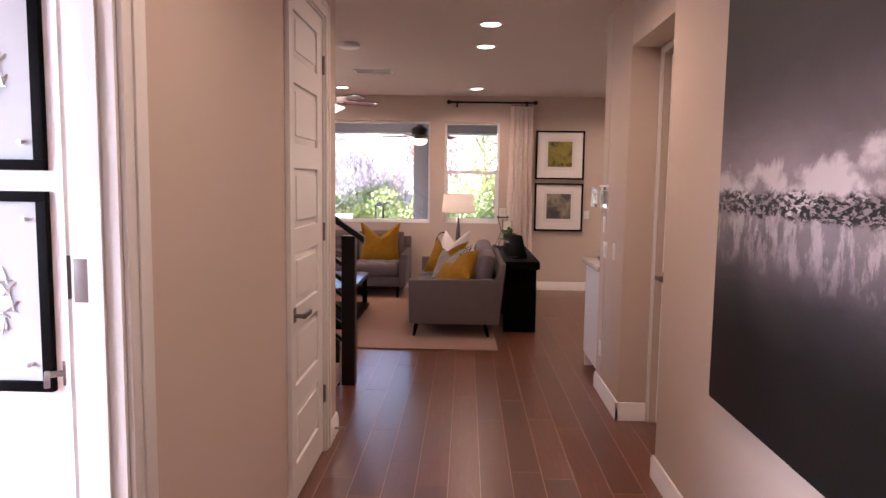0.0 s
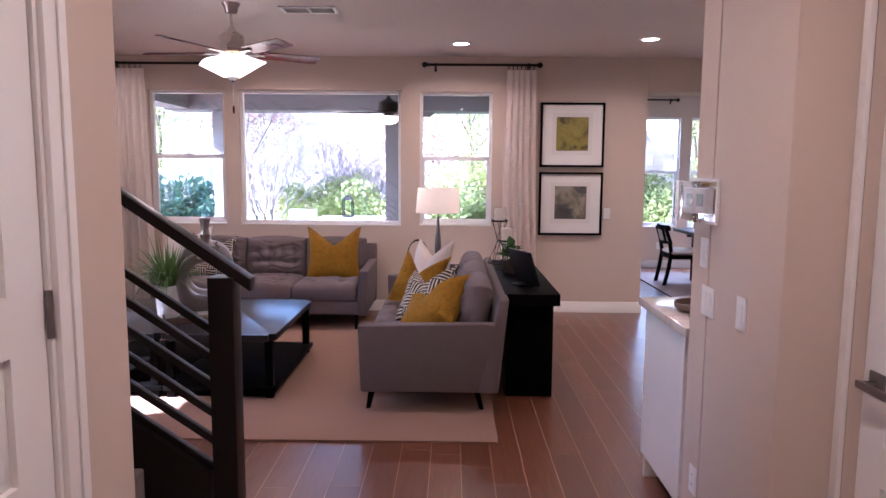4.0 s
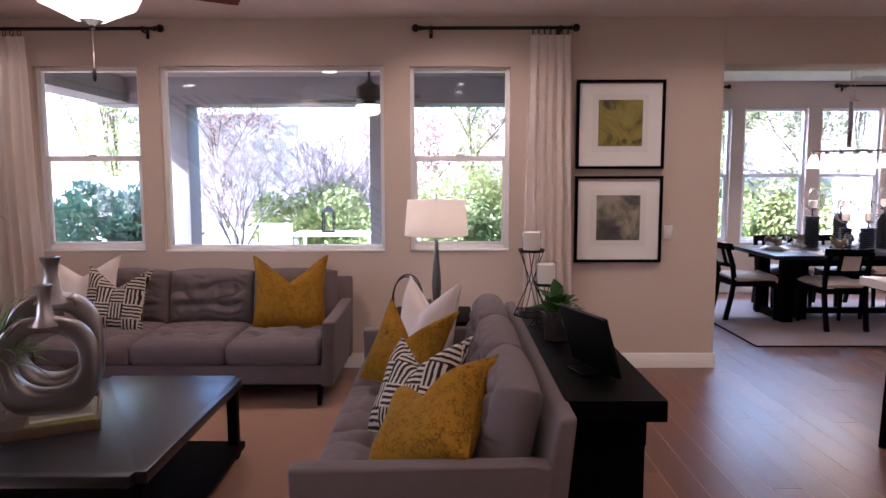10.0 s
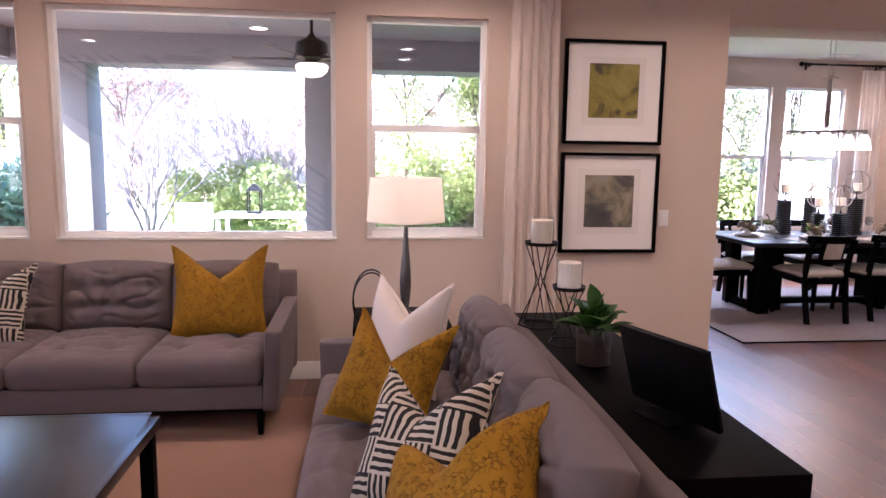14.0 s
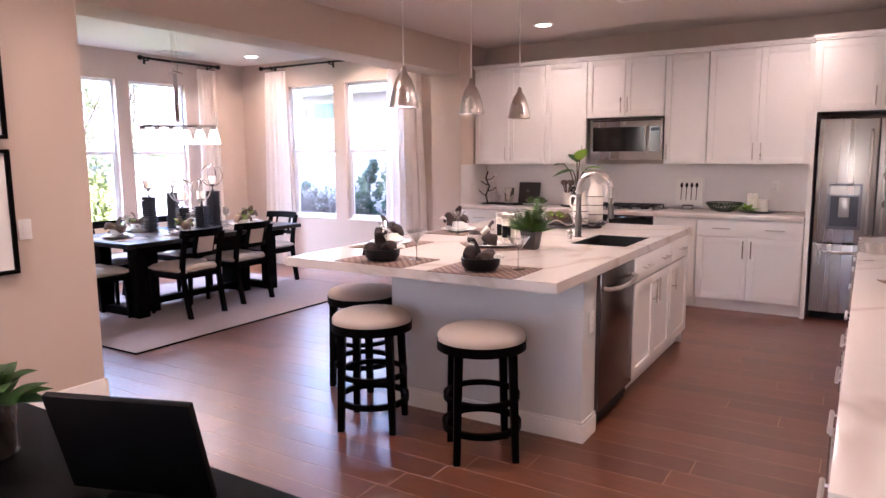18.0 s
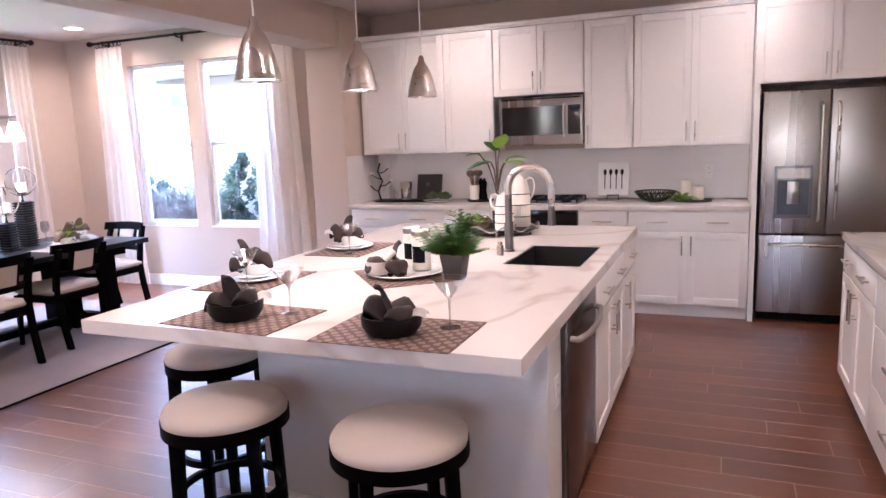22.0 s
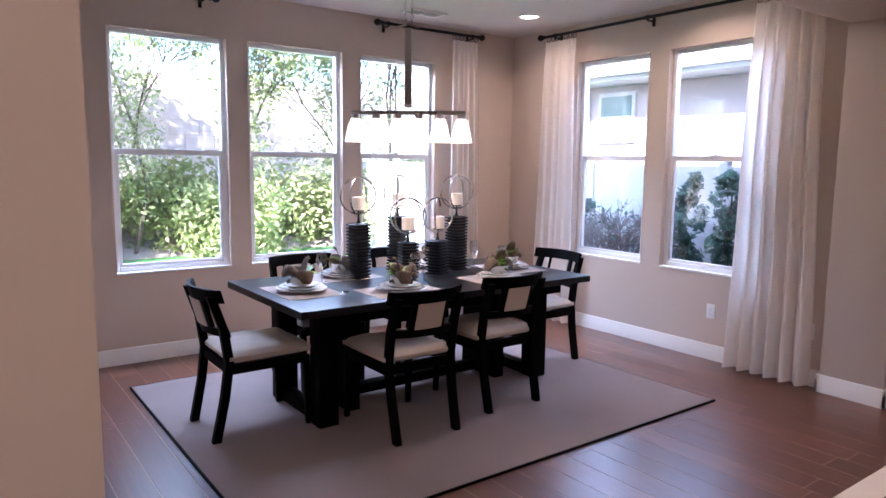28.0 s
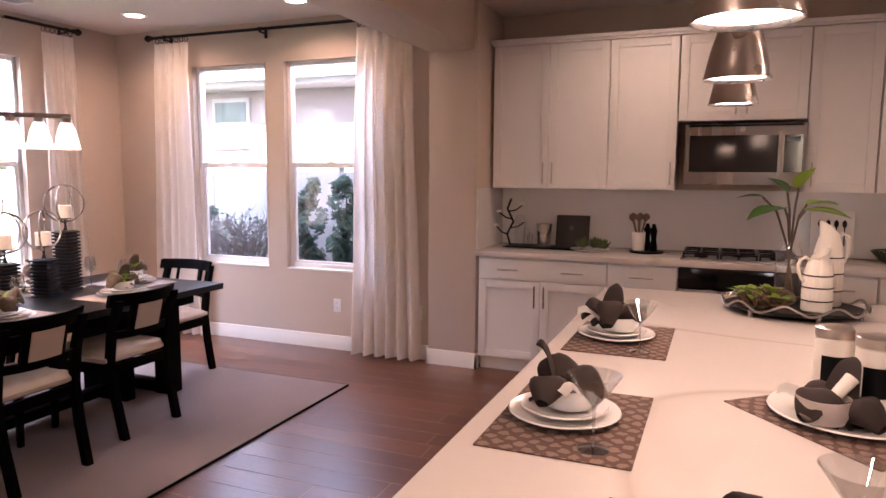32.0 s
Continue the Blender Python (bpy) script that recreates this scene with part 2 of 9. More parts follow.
def glassy(name, col=(1, 1, 1), rough=0.0, ior=1.45, thin=False, mirror=0.06):
    m, nt, p = nodes_of(name)
    if thin:
        t = nt.nodes.new("ShaderNodeBsdfTransparent")
        t.inputs[0].default_value = (*col, 1)
        g = nt.nodes.new("ShaderNodeBsdfGlossy")
        g.inputs["Roughness"].default_value = 0.02
        lw = add(nt, "ShaderNodeLayerWeight", Blend=0.5)
        pw = nt.nodes.new("ShaderNodeMath")
        pw.operation = "POWER"
        nt.links.new(lw.outputs["Facing"], pw.inputs[0])
        pw.inputs[1].default_value = 4.0
        fr = nt.nodes.new("ShaderNodeMath")
        fr.operation = "MULTIPLY_ADD"
        nt.links.new(pw.outputs[0], fr.inputs[0])
        fr.inputs[1].default_value, fr.inputs[2].default_value = 0.7, mirror
        mx = nt.nodes.new("ShaderNodeMixShader")
        nt.links.new(fr.outputs[0], mx.inputs[0])
        nt.links.new(t.outputs[0], mx.inputs[1])
        nt.links.new(g.outputs[0], mx.inputs[2])
        nt.links.new(mx.outputs[0], nt.nodes["Material Output"].inputs[0])
        return m
    p.inputs["Base Color"].default_value = (*col, 1)
    p.inputs["Transmission Weight"].default_value = 1
    p.inputs["Roughness"].default_value = rough
    p.inputs["IOR"].default_value = ior
    return m


WALL = mat("wall_paint", (0.57, 0.465, 0.385), 0.75, var=0.025, scale=1.2, fine=160, bump=0.25, dist=0.0015)
CEILING = mat("ceiling_paint", (0.66, 0.59, 0.54), 0.85, var=0.02, scale=1.0, fine=140, bump=0.3, dist=0.002)
TRIM = mat("trim_paint", (0.78, 0.75, 0.71), 0.35, var=0.02, fine=60, bump=0.04)
ROOMWALL = mat("white_room_paint", (0.74, 0.73, 0.74), 0.75, var=0.02, fine=150, bump=0.2, dist=0.0015)
CABINET = mat("cabinet_paint", (0.80, 0.77, 0.74), 0.32, var=0.015, scale=2, fine=50, bump=0.03)
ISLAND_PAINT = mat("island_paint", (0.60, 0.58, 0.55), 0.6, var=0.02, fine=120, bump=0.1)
VINYL = mat("window_vinyl", (0.80, 0.79, 0.78), 0.4, var=0.015, fine=40, bump=0.02)
BLACKWOOD = mat("black_stained_wood", (0.0022, 0.0019, 0.0019), 0.5, var=0.3, scale=4, fine=60, bump=0.05, stretch=(1, 1, 8), spec=0.035, gloss_var=0.03)
TABLEWOOD = mat("black_table_wood", (0.005, 0.006, 0.008), 0.31, var=0.05, scale=2, fine=40, bump=0.0, stretch=(6, 1, 4), coat=0.35, gloss_var=0.01)
RAILWOOD = mat("dark_rail_wood", (0.008, 0.005, 0.0045), 0.34, var=0.3, scale=5, fine=60, bump=0.08, stretch=(1, 6, 6), spec=0.3)
IRON = mat("black_iron", (0.012, 0.011, 0.011), 0.45, 0.6, var=0.2, bump=0.05)
STEEL = mat("brushed_steel", (0.34, 0.31, 0.29), 0.28, 1.0, var=0.08, scale=2, fine=300, bump=0.05, dist=0.001, stretch=(1, 1, 0.03))
NICKEL = mat("brushed_nickel", (0.55, 0.50, 0.45), 0.28, 1.0, var=0.05, fine=200, bump=0.02, dist=0.001)
SILVER = mat("polished_silver", (0.36, 0.335, 0.325), 0.30, 1.0, var=0.10, scale=9, fine=40, bump=0.03, dist=0.003)
SOFA = mat("grey_sofa_cloth", (0.145, 0.112, 0.110), 0.92, var=0.16, scale=9, fine=420, bump=0.4, dist=0.0015, sheen=0.06, spec=0.2)


def quilted(name, col):
    """Velvet with a fine crackled relief."""
    m, nt, p = nodes_of(name)
    v = coords(nt)
    vo = nt.nodes.new("ShaderNodeTexVoronoi")
    vo.feature = "DISTANCE_TO_EDGE"
    vo.inputs["Scale"].default_value = 58
    nz = nt.nodes.new("ShaderNodeTexNoise")
    nz.inputs["Scale"].default_value = 40
    nt.links.new(v, nz.inputs[0])
    vv = nt.nodes.new("ShaderNodeVectorMath")
    vv.operation = "MULTIPLY_ADD"
    nt.links.new(nz.outputs[1], vv.inputs[0])
    vv.inputs[1].default_value = (0.02, 0.02, 0.02)
    nt.links.new(v, vv.inputs[2])
    nt.links.new(vv.outputs[0], vo.inputs["Vector"])
    line = mixed(nt, 1.0, ramp(nt, vo.outputs["Distance"], [(0.0, (0, 0, 0)), (0.09, (1, 1, 1))]), ramp(nt, noise_tex(nt, v, 34, 2), [(0.46, (0, 0, 0)), (0.54, (1, 1, 1))]), "LIGHTEN")
    tone = mixed(nt, noise_tex(nt, v, 6, 3), dim(col, 0.75), dim(col, 1.2))
    nt.links.new(mixed(nt, line, dim(col, 0.45), tone), p.inputs["Base Color"])
    p.inputs["Roughness"].default_value, p.inputs["Specular IOR Level"].default_value = 0.85, 0.2
    bumped(nt, p, line, 1.0, 0.007)
    return m


MUSTARD = quilted("mustard_velvet", (0.33, 0.162, 0.006))
CREAM = mat("cream_cloth", (0.68, 0.60, 0.54), 0.9, var=0.06, fine=400, bump=0.25, dist=0.001, sheen=0.1)
SEATCLOTH = mat("beige_seat_cloth", (0.52, 0.44, 0.37), 0.85, var=0.06, fine=450, bump=0.25, dist=0.001, sheen=0.1)
CURTAIN = mat("sheer_curtain", (0.88, 0.82, 0.765), 0.9, var=0.02, scale=4, fine=300, bump=0.2, dist=0.001, through_light=0.55)
RUG = mat("beige_rug", (0.31, 0.18, 0.125), 0.95, var=0.1, scale=3, fine=220, bump=0.7, dist=0.008)
DRUG = mat("taupe_rug", (0.28, 0.215, 0.20), 0.95, var=0.1, scale=4, fine=160, bump=0.8, dist=0.01)
CARPET = mat("stair_carpet", (0.42, 0.37, 0.33), 0.98, var=0.12, scale=30, fine=260, bump=0.8, dist=0.01)
CHINA = mat("white_china", (0.80, 0.78, 0.75), 0.15, var=0.01, bump=0.0)
BLACKCLAY = mat("black_stoneware", (0.005, 0.0045, 0.0045), 0.42, var=0.2, bump=0.08, spec=0.22)
NAPKIN = mat("brown_napkin", (0.026, 0.014, 0.011), 0.8, var=0.25, fine=300, bump=0.3, dist=0.001)
WHITECLOTH = mat("white_napkin", (0.72, 0.69, 0.66), 0.9, var=0.05, fine=300, bump=0.2, dist=0.001)
GREENCLOTH = mat("green_napkin", (0.25, 0.28, 0.045), 0.85, var=0.2, scale=14, fine=200, bump=0.3, dist=0.001)
WAX = mat("candle_wax", (0.80, 0.74, 0.66), 0.5, var=0.03, bump=0.02)
SHADE = mat("lamp_shade_linen", (0.94, 0.89, 0.83), 0.9, var=0.03, fine=300, bump=0.2, dist=0.001, through_light=0.6)
LEAF = mat("leaf_green", (0.045, 0.12, 0.018), 0.45, var=0.4, scale=8, fine=40, bump=0.1, through_light=0.15, spec=0.3)
LEAFGRASS = mat("leaf_grass", (0.15, 0.24, 0.075), 0.5, var=0.4, scale=8, fine=40, bump=0.1, through_light=0.2, spec=0.3)
LEAFDARK = mat("leaf_dark", (0.012, 0.026, 0.011), 0.5, var=0.4, scale=8, fine=40, bump=0.1, spec=0.2)
LEAFLIME = mat("leaf_lime", (0.24, 0.38, 0.05), 0.4, var=0.3, scale=6, fine=40, bump=0.1, through_light=0.35)
BARK = mat("plant_bark", (0.10, 0.07, 0.05), 0.9, var=0.4, scale=10, fine=60, bump=0.6)
SOIL = mat("potting_soil", (0.03, 0.022, 0.018), 0.95, var=0.4, fine=80, bump=0.8)
PLASTIC = mat("white_plastic", (0.78, 0.76, 0.74), 0.35, var=0.01, bump=0.0)
BLACKGLASS = mat("black_glass", (0.004, 0.004, 0.005), 0.06, var=0.1, bump=0.0)
BLACKPLASTIC = mat("black_plastic", (0.002, 0.002, 0.0023), 0.45, var=0.1, bump=0.0, spec=0.12)
GLASS = glassy("window_glass", thin=True)
STEMGLASS = glassy("stemware_glass", (0.94, 0.95, 0.95), thin=True, mirror=0.16)
FOOTGLASS = glassy("stem_glass", (0.90, 0.91, 0.91), thin=True, mirror=0.34)
CRYSTAL = glassy("clear_glass", (0.97, 0.98, 0.98), 0.0, 1.3)
LAMPGLOW = glow("lit_lens", (1.0, 0.86, 0.68), 2.5)
SHADEGLOW = glow("lit_opal_glass", (1.0, 0.80, 0.58), 0.28)


def floor_wood(name, per_object):
    m, nt, p = nodes_of(name)
    r = nt.nodes.new("ShaderNodeObjectInfo").outputs["Random"] if per_object else nt.nodes.new("ShaderNodeNewGeometry").outputs["Random Per Island"]
    g = nt.nodes.new("ShaderNodeNewGeometry").outputs["Position"]
    off = nt.nodes.new("ShaderNodeVectorMath")
    off.operation = "SCALE"
    off.inputs[0].default_value = (31, 57, 0)
    nt.links.new(r, off.inputs["Scale"])
    s = nt.nodes.new("ShaderNodeVectorMath")
    nt.links.new(g, s.inputs[0])
    nt.links.new(off.outputs[0], s.inputs[1])
    mp = nt.nodes.new("ShaderNodeMapping")
    mp.inputs["Scale"].default_value = (14, 1.0, 14)
    nt.links.new(s.outputs[0], mp.inputs[0])
    grain = noise_tex(nt, mp.outputs[0], 4, 6, 0.6, 0.6)
    blot = noise_tex(nt, s.outputs[0], 1.7, 3)
    base = ramp(nt, r, [(0.0, (0.118, 0.033, 0.013)), (0.5, (0.178, 0.054, 0.022)), (1.0, (0.250, 0.083, 0.037))])
    c = mixed(nt, grain, base, (0.045, 0.016, 0.009))
    c2 = mixed(nt, mixed_value(nt, blot, 0.3), c, (0.17, 0.065, 0.034))
    nt.links.new(c2, p.inputs["Base Color"])
    rr = add(nt, "ShaderNodeMapRange")
    rr.inputs[3].default_value, rr.inputs[4].default_value = 0.29, 0.36
    nt.links.new(blot, rr.inputs[0])
    nt.links.new(rr.outputs[0], p.inputs["Roughness"])
    p.inputs["Coat Weight"].default_value, p.inputs["Coat Roughness"].default_value = 0.4, 0.27
    bumped(nt, p, grain, 0.03, 0.002)
    return m


PLANK, PLANKREST = floor_wood("floor_plank", True), floor_wood("floor_plank_far", False)
JOINT = mat("floor_joint", (0.36, 0.23, 0.165), 0.8, var=0.2, bump=0.0)


def quartz(name):
    m, nt, p = nodes_of(name)
    v = coords(nt, (1, 1, 1), rot=(0, 0, 35))
    warp = noise_tex(nt, v, 1.1, 5, 0.6, 1.5)
    w = nt.nodes.new("ShaderNodeTexNoise")
    w.inputs["Scale"].default_value, w.inputs["Detail"].default_value, w.inputs["Distortion"].default_value = 0.48, 3, 1.8
    nt.links.new(v, w.inputs[0])
    vein = ramp(nt, w.outputs[0], [(0.47, (0, 0, 0)), (0.492, (0.7, 0.7, 0.7)), (0.503, (1, 1, 1)), (0.515, (0.5, 0.5, 0.5)), (0.54, (0, 0, 0))])
    c = mixed(nt, warp, (0.67, 0.615, 0.57), (0.63, 0.57, 0.525))
    c = mixed(nt, mixed_value(nt, vein, 0.5), c, (0.40, 0.31, 0.25))
    nt.links.new(c, p.inputs["Base Color"])
    p.inputs["Roughness"].default_value = 0.13
    return m


QUARTZ = quartz("white_quartz")


def pattern(name, a, b, kind, scale, rough=0.9, rot=(0, 0, 0)):
    """Woven or printed cloth in two colours."""
    m, nt, p = nodes_of(name)
    v = coords(nt, (1, 1, 1), rot=rot)
    if kind == "lattice":
        f = []
        for ang in (45, -45):
            w = nt.nodes.new("ShaderNodeTexWave")
            w.inputs["Scale"].default_value, w.inputs["Distortion"].default_value = scale, 2.2
            w.inputs["Detail Scale"].default_value = 6
            nt.links.new(coords(nt, (1, 1, 1), rot=(0, 0, ang)), w.inputs[0])
            f.append(w.outputs[1])
        mt = nt.nodes.new("ShaderNodeMath")
        mt.operation = "MULTIPLY"
        nt.links.new(f[0], mt.inputs[0])
        nt.links.new(f[1], mt.inputs[1])
        fac = ramp(nt, mt.outputs[0], [(0.16, (0, 0, 0)), (0.26, (1, 1, 1))])
    else:
        # short brush strokes in blocks that turn from one square to the next
        ch = add(nt, "ShaderNodeTexChecker", Scale=scale)
        nt.links.new(v, ch.inputs[0])
        bands = []
        for axis in ("X", "Z"):
            w = nt.nodes.new("ShaderNodeTexWave")
            w.bands_direction = axis
            w.inputs["Scale"].default_value, w.inputs["Distortion"].default_value = scale * 1.35, 1.6
            w.inputs["Detail Scale"].default_value = 2.0
            nt.links.new(v, w.inputs[0])
            bands.append(w.outputs[0])
        fac = ramp(nt, mixed(nt, ch.outputs[1], bands[0], bands[1]), [(0.46, (0, 0, 0)), (0.54, (1, 1, 1))])
    c = mixed(nt, fac, a, b)
    nt.links.new(c, p.inputs["Base Color"])
    p.inputs["Roughness"].default_value = rough
    bumped(nt, p, noise_tex(nt, v, 350, 2), 0.3, 0.001)
    return m


MATCLOTH = pattern("lattice_placemat", (0.10, 0.057, 0.044), (0.215, 0.145, 0.115), "lattice", 9)
PRINT = pattern("black_print_cloth", (0.010, 0.009, 0.010), (0.52, 0.44, 0.35), "strokes", 9.5)


def art(name, stops, scale, axis_gain=0.0, seed=0.0):
    """An abstract painting: blotches, with a drift from bottom to top."""
    m, nt, p = nodes_of(name)
    v = coords(nt, (1, 1, 1))
    mp = nt.nodes.new("ShaderNodeMapping")
    mp.inputs["Location"].default_value = (seed, seed, seed)
    if axis_gain:
        mp.inputs["Scale"].default_value = (0.6, 0.6, 1.3)
    nt.links.new(v, mp.inputs[0])
    n = noise_tex(nt, mp.outputs[0], scale, 8, 0.62, 0.8)
    f = n
    if axis_gain:
        sep = nt.nodes.new("ShaderNodeSeparateXYZ")
        nt.links.new(v, sep.inputs[0])
        k = nt.nodes.new("ShaderNodeMath")
        k.operation = "MULTIPLY_ADD"
        nt.links.new(sep.outputs[2], k.inputs[0])
        k.inputs[1].default_value = axis_gain
        k2 = nt.nodes.new("ShaderNodeMath")
        k2.operation = "MULTIPLY_ADD"
        nt.links.new(n, k2.inputs[0])
        k2.inputs[1].default_value, k2.inputs[2].default_value = 0.22, -0.11
        nt.links.new(k2.outputs[0], k.inputs[2])
        f = k.outputs[0]
    nt.links.new(ramp(nt, f, stops), p.inputs["Base Color"])
    p.inputs["Roughness"].default_value = 0.6
    bumped(nt, p, n, 0.15, 0.003)
    return m


def storm_art(name):
    """Dark sky over a bright lumpy horizon whose light smears down into black."""
    m, nt, p = nodes_of(name)
    sep = nt.nodes.new("ShaderNodeSeparateXYZ")
    nt.links.new(coords(nt), sep.inputs[0])

    def calc(op, a, b):
        n = nt.nodes.new("ShaderNodeMath")
        n.operation = op
        for i, q in enumerate((a, b)):
            if isinstance(q, bpy.types.NodeSocket):
                nt.links.new(q, n.inputs[i])
            else:
                n.inputs[i].default_value = q
        return n.outputs[0]

    def height(scale, size, gain, detail=6):
        n = noise_tex(nt, coords(nt, scale), size, detail, 0.6, 0.5)
        return calc("ADD", calc("DIVIDE", sep.outputs[2], 1.53), calc("MULTIPLY", calc("SUBTRACT", n, 0.5), gain))
    base = ramp(nt, height((1, 0.7, 1.5), 3, 0.16), [(0.0, (0.004, 0.004, 0.0045)), (0.22, (0.007, 0.0065, 0.007)), (0.31, (0.03, 0.027, 0.029)), (0.40, (0.12, 0.10, 0.11)), (0.47, (0.20, 0.17, 0.18)),
                                                     (0.56, (0.22, 0.18, 0.19)), (0.66, (0.10, 0.08, 0.086)), (0.78, (0.035, 0.028, 0.031)), (0.9, (0.014, 0.011, 0.012)), (1.0, (0.010, 0.008, 0.009))])
    cloud = calc("MULTIPLY", ramp(nt, height((1, 1, 1), 5, 0.20), [(0.505, (0, 0, 0)), (0.515, (1, 1, 1)), (0.585, (0.9, 0.9, 0.9)), (0.605, (0, 0, 0))]),
                 ramp(nt, noise_tex(nt, coords(nt, (1, 1, 1.6)), 4.5, 5), [(0.44, (0, 0, 0)), (0.54, (1, 1, 1))]))
    smear = calc("MULTIPLY", ramp(nt, height((1, 1, 0.8), 9, 0.16), [(0.36, (0, 0, 0)), (0.43, (0.8, 0.8, 0.8)), (0.475, (1, 1, 1)), (0.492, (0, 0, 0))]),
                 ramp(nt, noise_tex(nt, coords(nt, (4, 4, 1.6)), 4, 7, 0.7), [(0.46, (0, 0, 0)), (0.56, (0.9, 0.9, 0.9))]))
    town = calc("MULTIPLY", ramp(nt, height((1, 1, 1), 14, 0.06), [(0.475, (0, 0, 0)), (0.485, (1, 1, 1)), (0.52, (1, 1, 1)), (0.535, (0, 0, 0))]),
                ramp(nt, noise_tex(nt, coords(nt, (1, 1, 2.5)), 26, 3, 0.7), [(0.45, (0, 0, 0)), (0.52, (1, 1, 1))]))
    c = mixed(nt, cloud, base, (0.46, 0.40, 0.41))
    c = mixed(nt, smear, c, (0.38, 0.33, 0.34))
    c = mixed(nt, town, c, (0.015, 0.014, 0.016))
    nt.links.new(c, p.inputs["Base Color"])
    p.inputs["Roughness"].default_value = 0.55
    p.inputs["Specular IOR Level"].default_value = 0.25
    bumped(nt, p, noise_tex(nt, coords(nt), 60, 4), 0.2, 0.002)
    return m


# ---- the shell of the rooms ----
def wall_with_openings(name, label, axis, at0, at1, lo, hi, openings, material=None, top=CEIL):
    """A wall along x or y, between at0 and at1 in the other axis; openings are (from, to, sill, head)."""
    bm = bmesh.new()

    def piece(a, b, z0, z1):
        if b - a > 0.001 and z1 - z0 > 0.001:
            box(bm, *((a, b, at0, at1) if axis == "x" else (at0, at1, a, b)), z0, z1)

    cur = lo
    for a, b, z0, z1 in sorted(openings):
        piece(cur, a, 0, top)
        piece(a, b, 0, z0)
        piece(a, b, z1, top)
        cur = b
    piece(cur, hi, 0, top)
    return structure(name, bm, material or WALL, label)


LW = [(-3.02, -2.17, 0.955, 2.415), (-2.035, -0.253, 0.95, 2.415), (-0.075, 0.735, 0.955, 2.405)]
DW = [(3.09, 3.95, 0.665, 2.43), (4.093, 4.945, 0.665, 2.43), (5.10, 5.915, 0.665, 2.43)]
RW = [(10.14, 10.995, 0.67, 2.435), (11.165, 11.965, 0.67, 2.435)]
SW = [(4.78, 5.36, 0.96, 2.40), (5.50, 6.08, 0.96, 2.40)]
wall_with_openings("wall_living_windows", "beige painted wall with three garden windows", "x", 9.25, 9.42, -4.45, 2.38, LW)
wall_with_openings("wall_living_side", "beige painted wall with two tall windows", "y", -4.45, -4.28, 4.47, 9.25, SW)
wall_with_openings("wall_dining_side", "beige painted wall beside the dining nook", "y", 2.21, 2.38, 9.42, 13.02, [])
wall_with_openings("wall_dining_back", "beige wall with three tall dining windows", "x", 12.85, 13.02, 2.38, 7.05, DW)
wall_with_openings("wall_dining_right", "beige wall with two tall dining windows", "y", 6.88, 7.05, 9.62, 12.85, RW)
structure("wall_pier", B((6.80, 7.6, 9.225, 9.62, 0, CEIL)), WALL, "beige painted pier between kitchen and dining nook", 0.012)
structure("wall_beam", B((2.38, 6.80, 9.25, 9.618, 2.405, CEIL)), WALL, "beige boxed beam above the dining opening", 0.01)
wall_with_openings("wall_kitchen_back", "beige kitchen wall above white cabinets", "y", 7.43, 7.6, 4.38, 9.225, [])
wall_with_openings("wall_kitchen_right", "beige kitchen wall behind the long counter", "x", 4.38, 4.55, 1.27, 7.43, [])
structure("wall_hall_right_far", B((1.27, 1.62, 3.80, 4.378, 0, CEIL)), WALL, "beige hall wall with switches and a rounded corner", 0.015)
structure("wall_hall_right", B((1.27, 1.62, -2.4, 2.92, 0, CEIL)), WALL, "beige hall wall with a large painting", 0.012)
structure("wall_niche_header", B((1.272, 1.62, 2.92, 3.80, 2.40, CEIL)), WALL, "beige wall above the recessed hall door", 0.01)
wall_with_openings("wall_niche_back", "beige wall around the recessed hall door", "y", 1.47, 1.60, 2.92, 3.80, [(2.955, 3.765, 0, 2.36)], top=2.40)
structure("wall_closet", B((1.62, 1.70, 2.9, 3.82, 0, CEIL)), WALL, "plain wall closing the closet behind the hall door")
wall_with_openings("wall_hall_left", "beige hall wall with a closet door and an open doorway", "y", -0.645, -0.53, -2.4, 3.47, [(0.09, 0.93, 0, 2.42), (2.41, 3.16, 0, 2.42)])
structure("wall_stair_near", B((-4.45, -0.68, 3.32, 3.47, 0, 5.2)), WALL, "beige wall along the stairs")
structure("wall_stair_end", B((-4.45, -4.28, 3.47, 4.47, 0, 5.2)), WALL, "beige wall at the top of the stairs")
structure("wall_entry", B((-0.68, 1.62, -2.55, -2.4, 0, CEIL)), WALL, "beige wall behind the entry")
structure("wall_room_back", B((-3.6, -0.645, 2.3, 2.42, 0, CEIL)), ROOMWALL, "white wall of the side room hung with frames")
wall_with_openings("wall_room_side", "white wall of the side room with a window", "y", -3.75, -3.6, -2.4, 2.42, [(-1.6, 1.6, 0.6, 2.4)], ROOMWALL)
structure("wall_room_front", B((-3.6, -0.645, -2.55, -2.4, 0, CEIL)), ROOMWALL, "white wall closing the side room")
structure("ceiling", B((-4.45, 7.6, 4.47, 9.25, CEIL, CEIL + 0.12), (2.3, 7.05, 9.25, 13.02, CEIL, CEIL + 0.12), (-0.68, 7.6, -2.55, 4.47, CEIL, CEIL + 0.12),
                       (-3.75, -0.68, -2.55, 3.32, CEIL, CEIL + 0.12), (-1.9, -0.68, 3.32, 4.47, CEIL, CEIL + 0.12), (-4.45, -1.9, 3.32, 4.6, 5.2, 5.3)), CEILING, "smooth warm white painted ceiling")
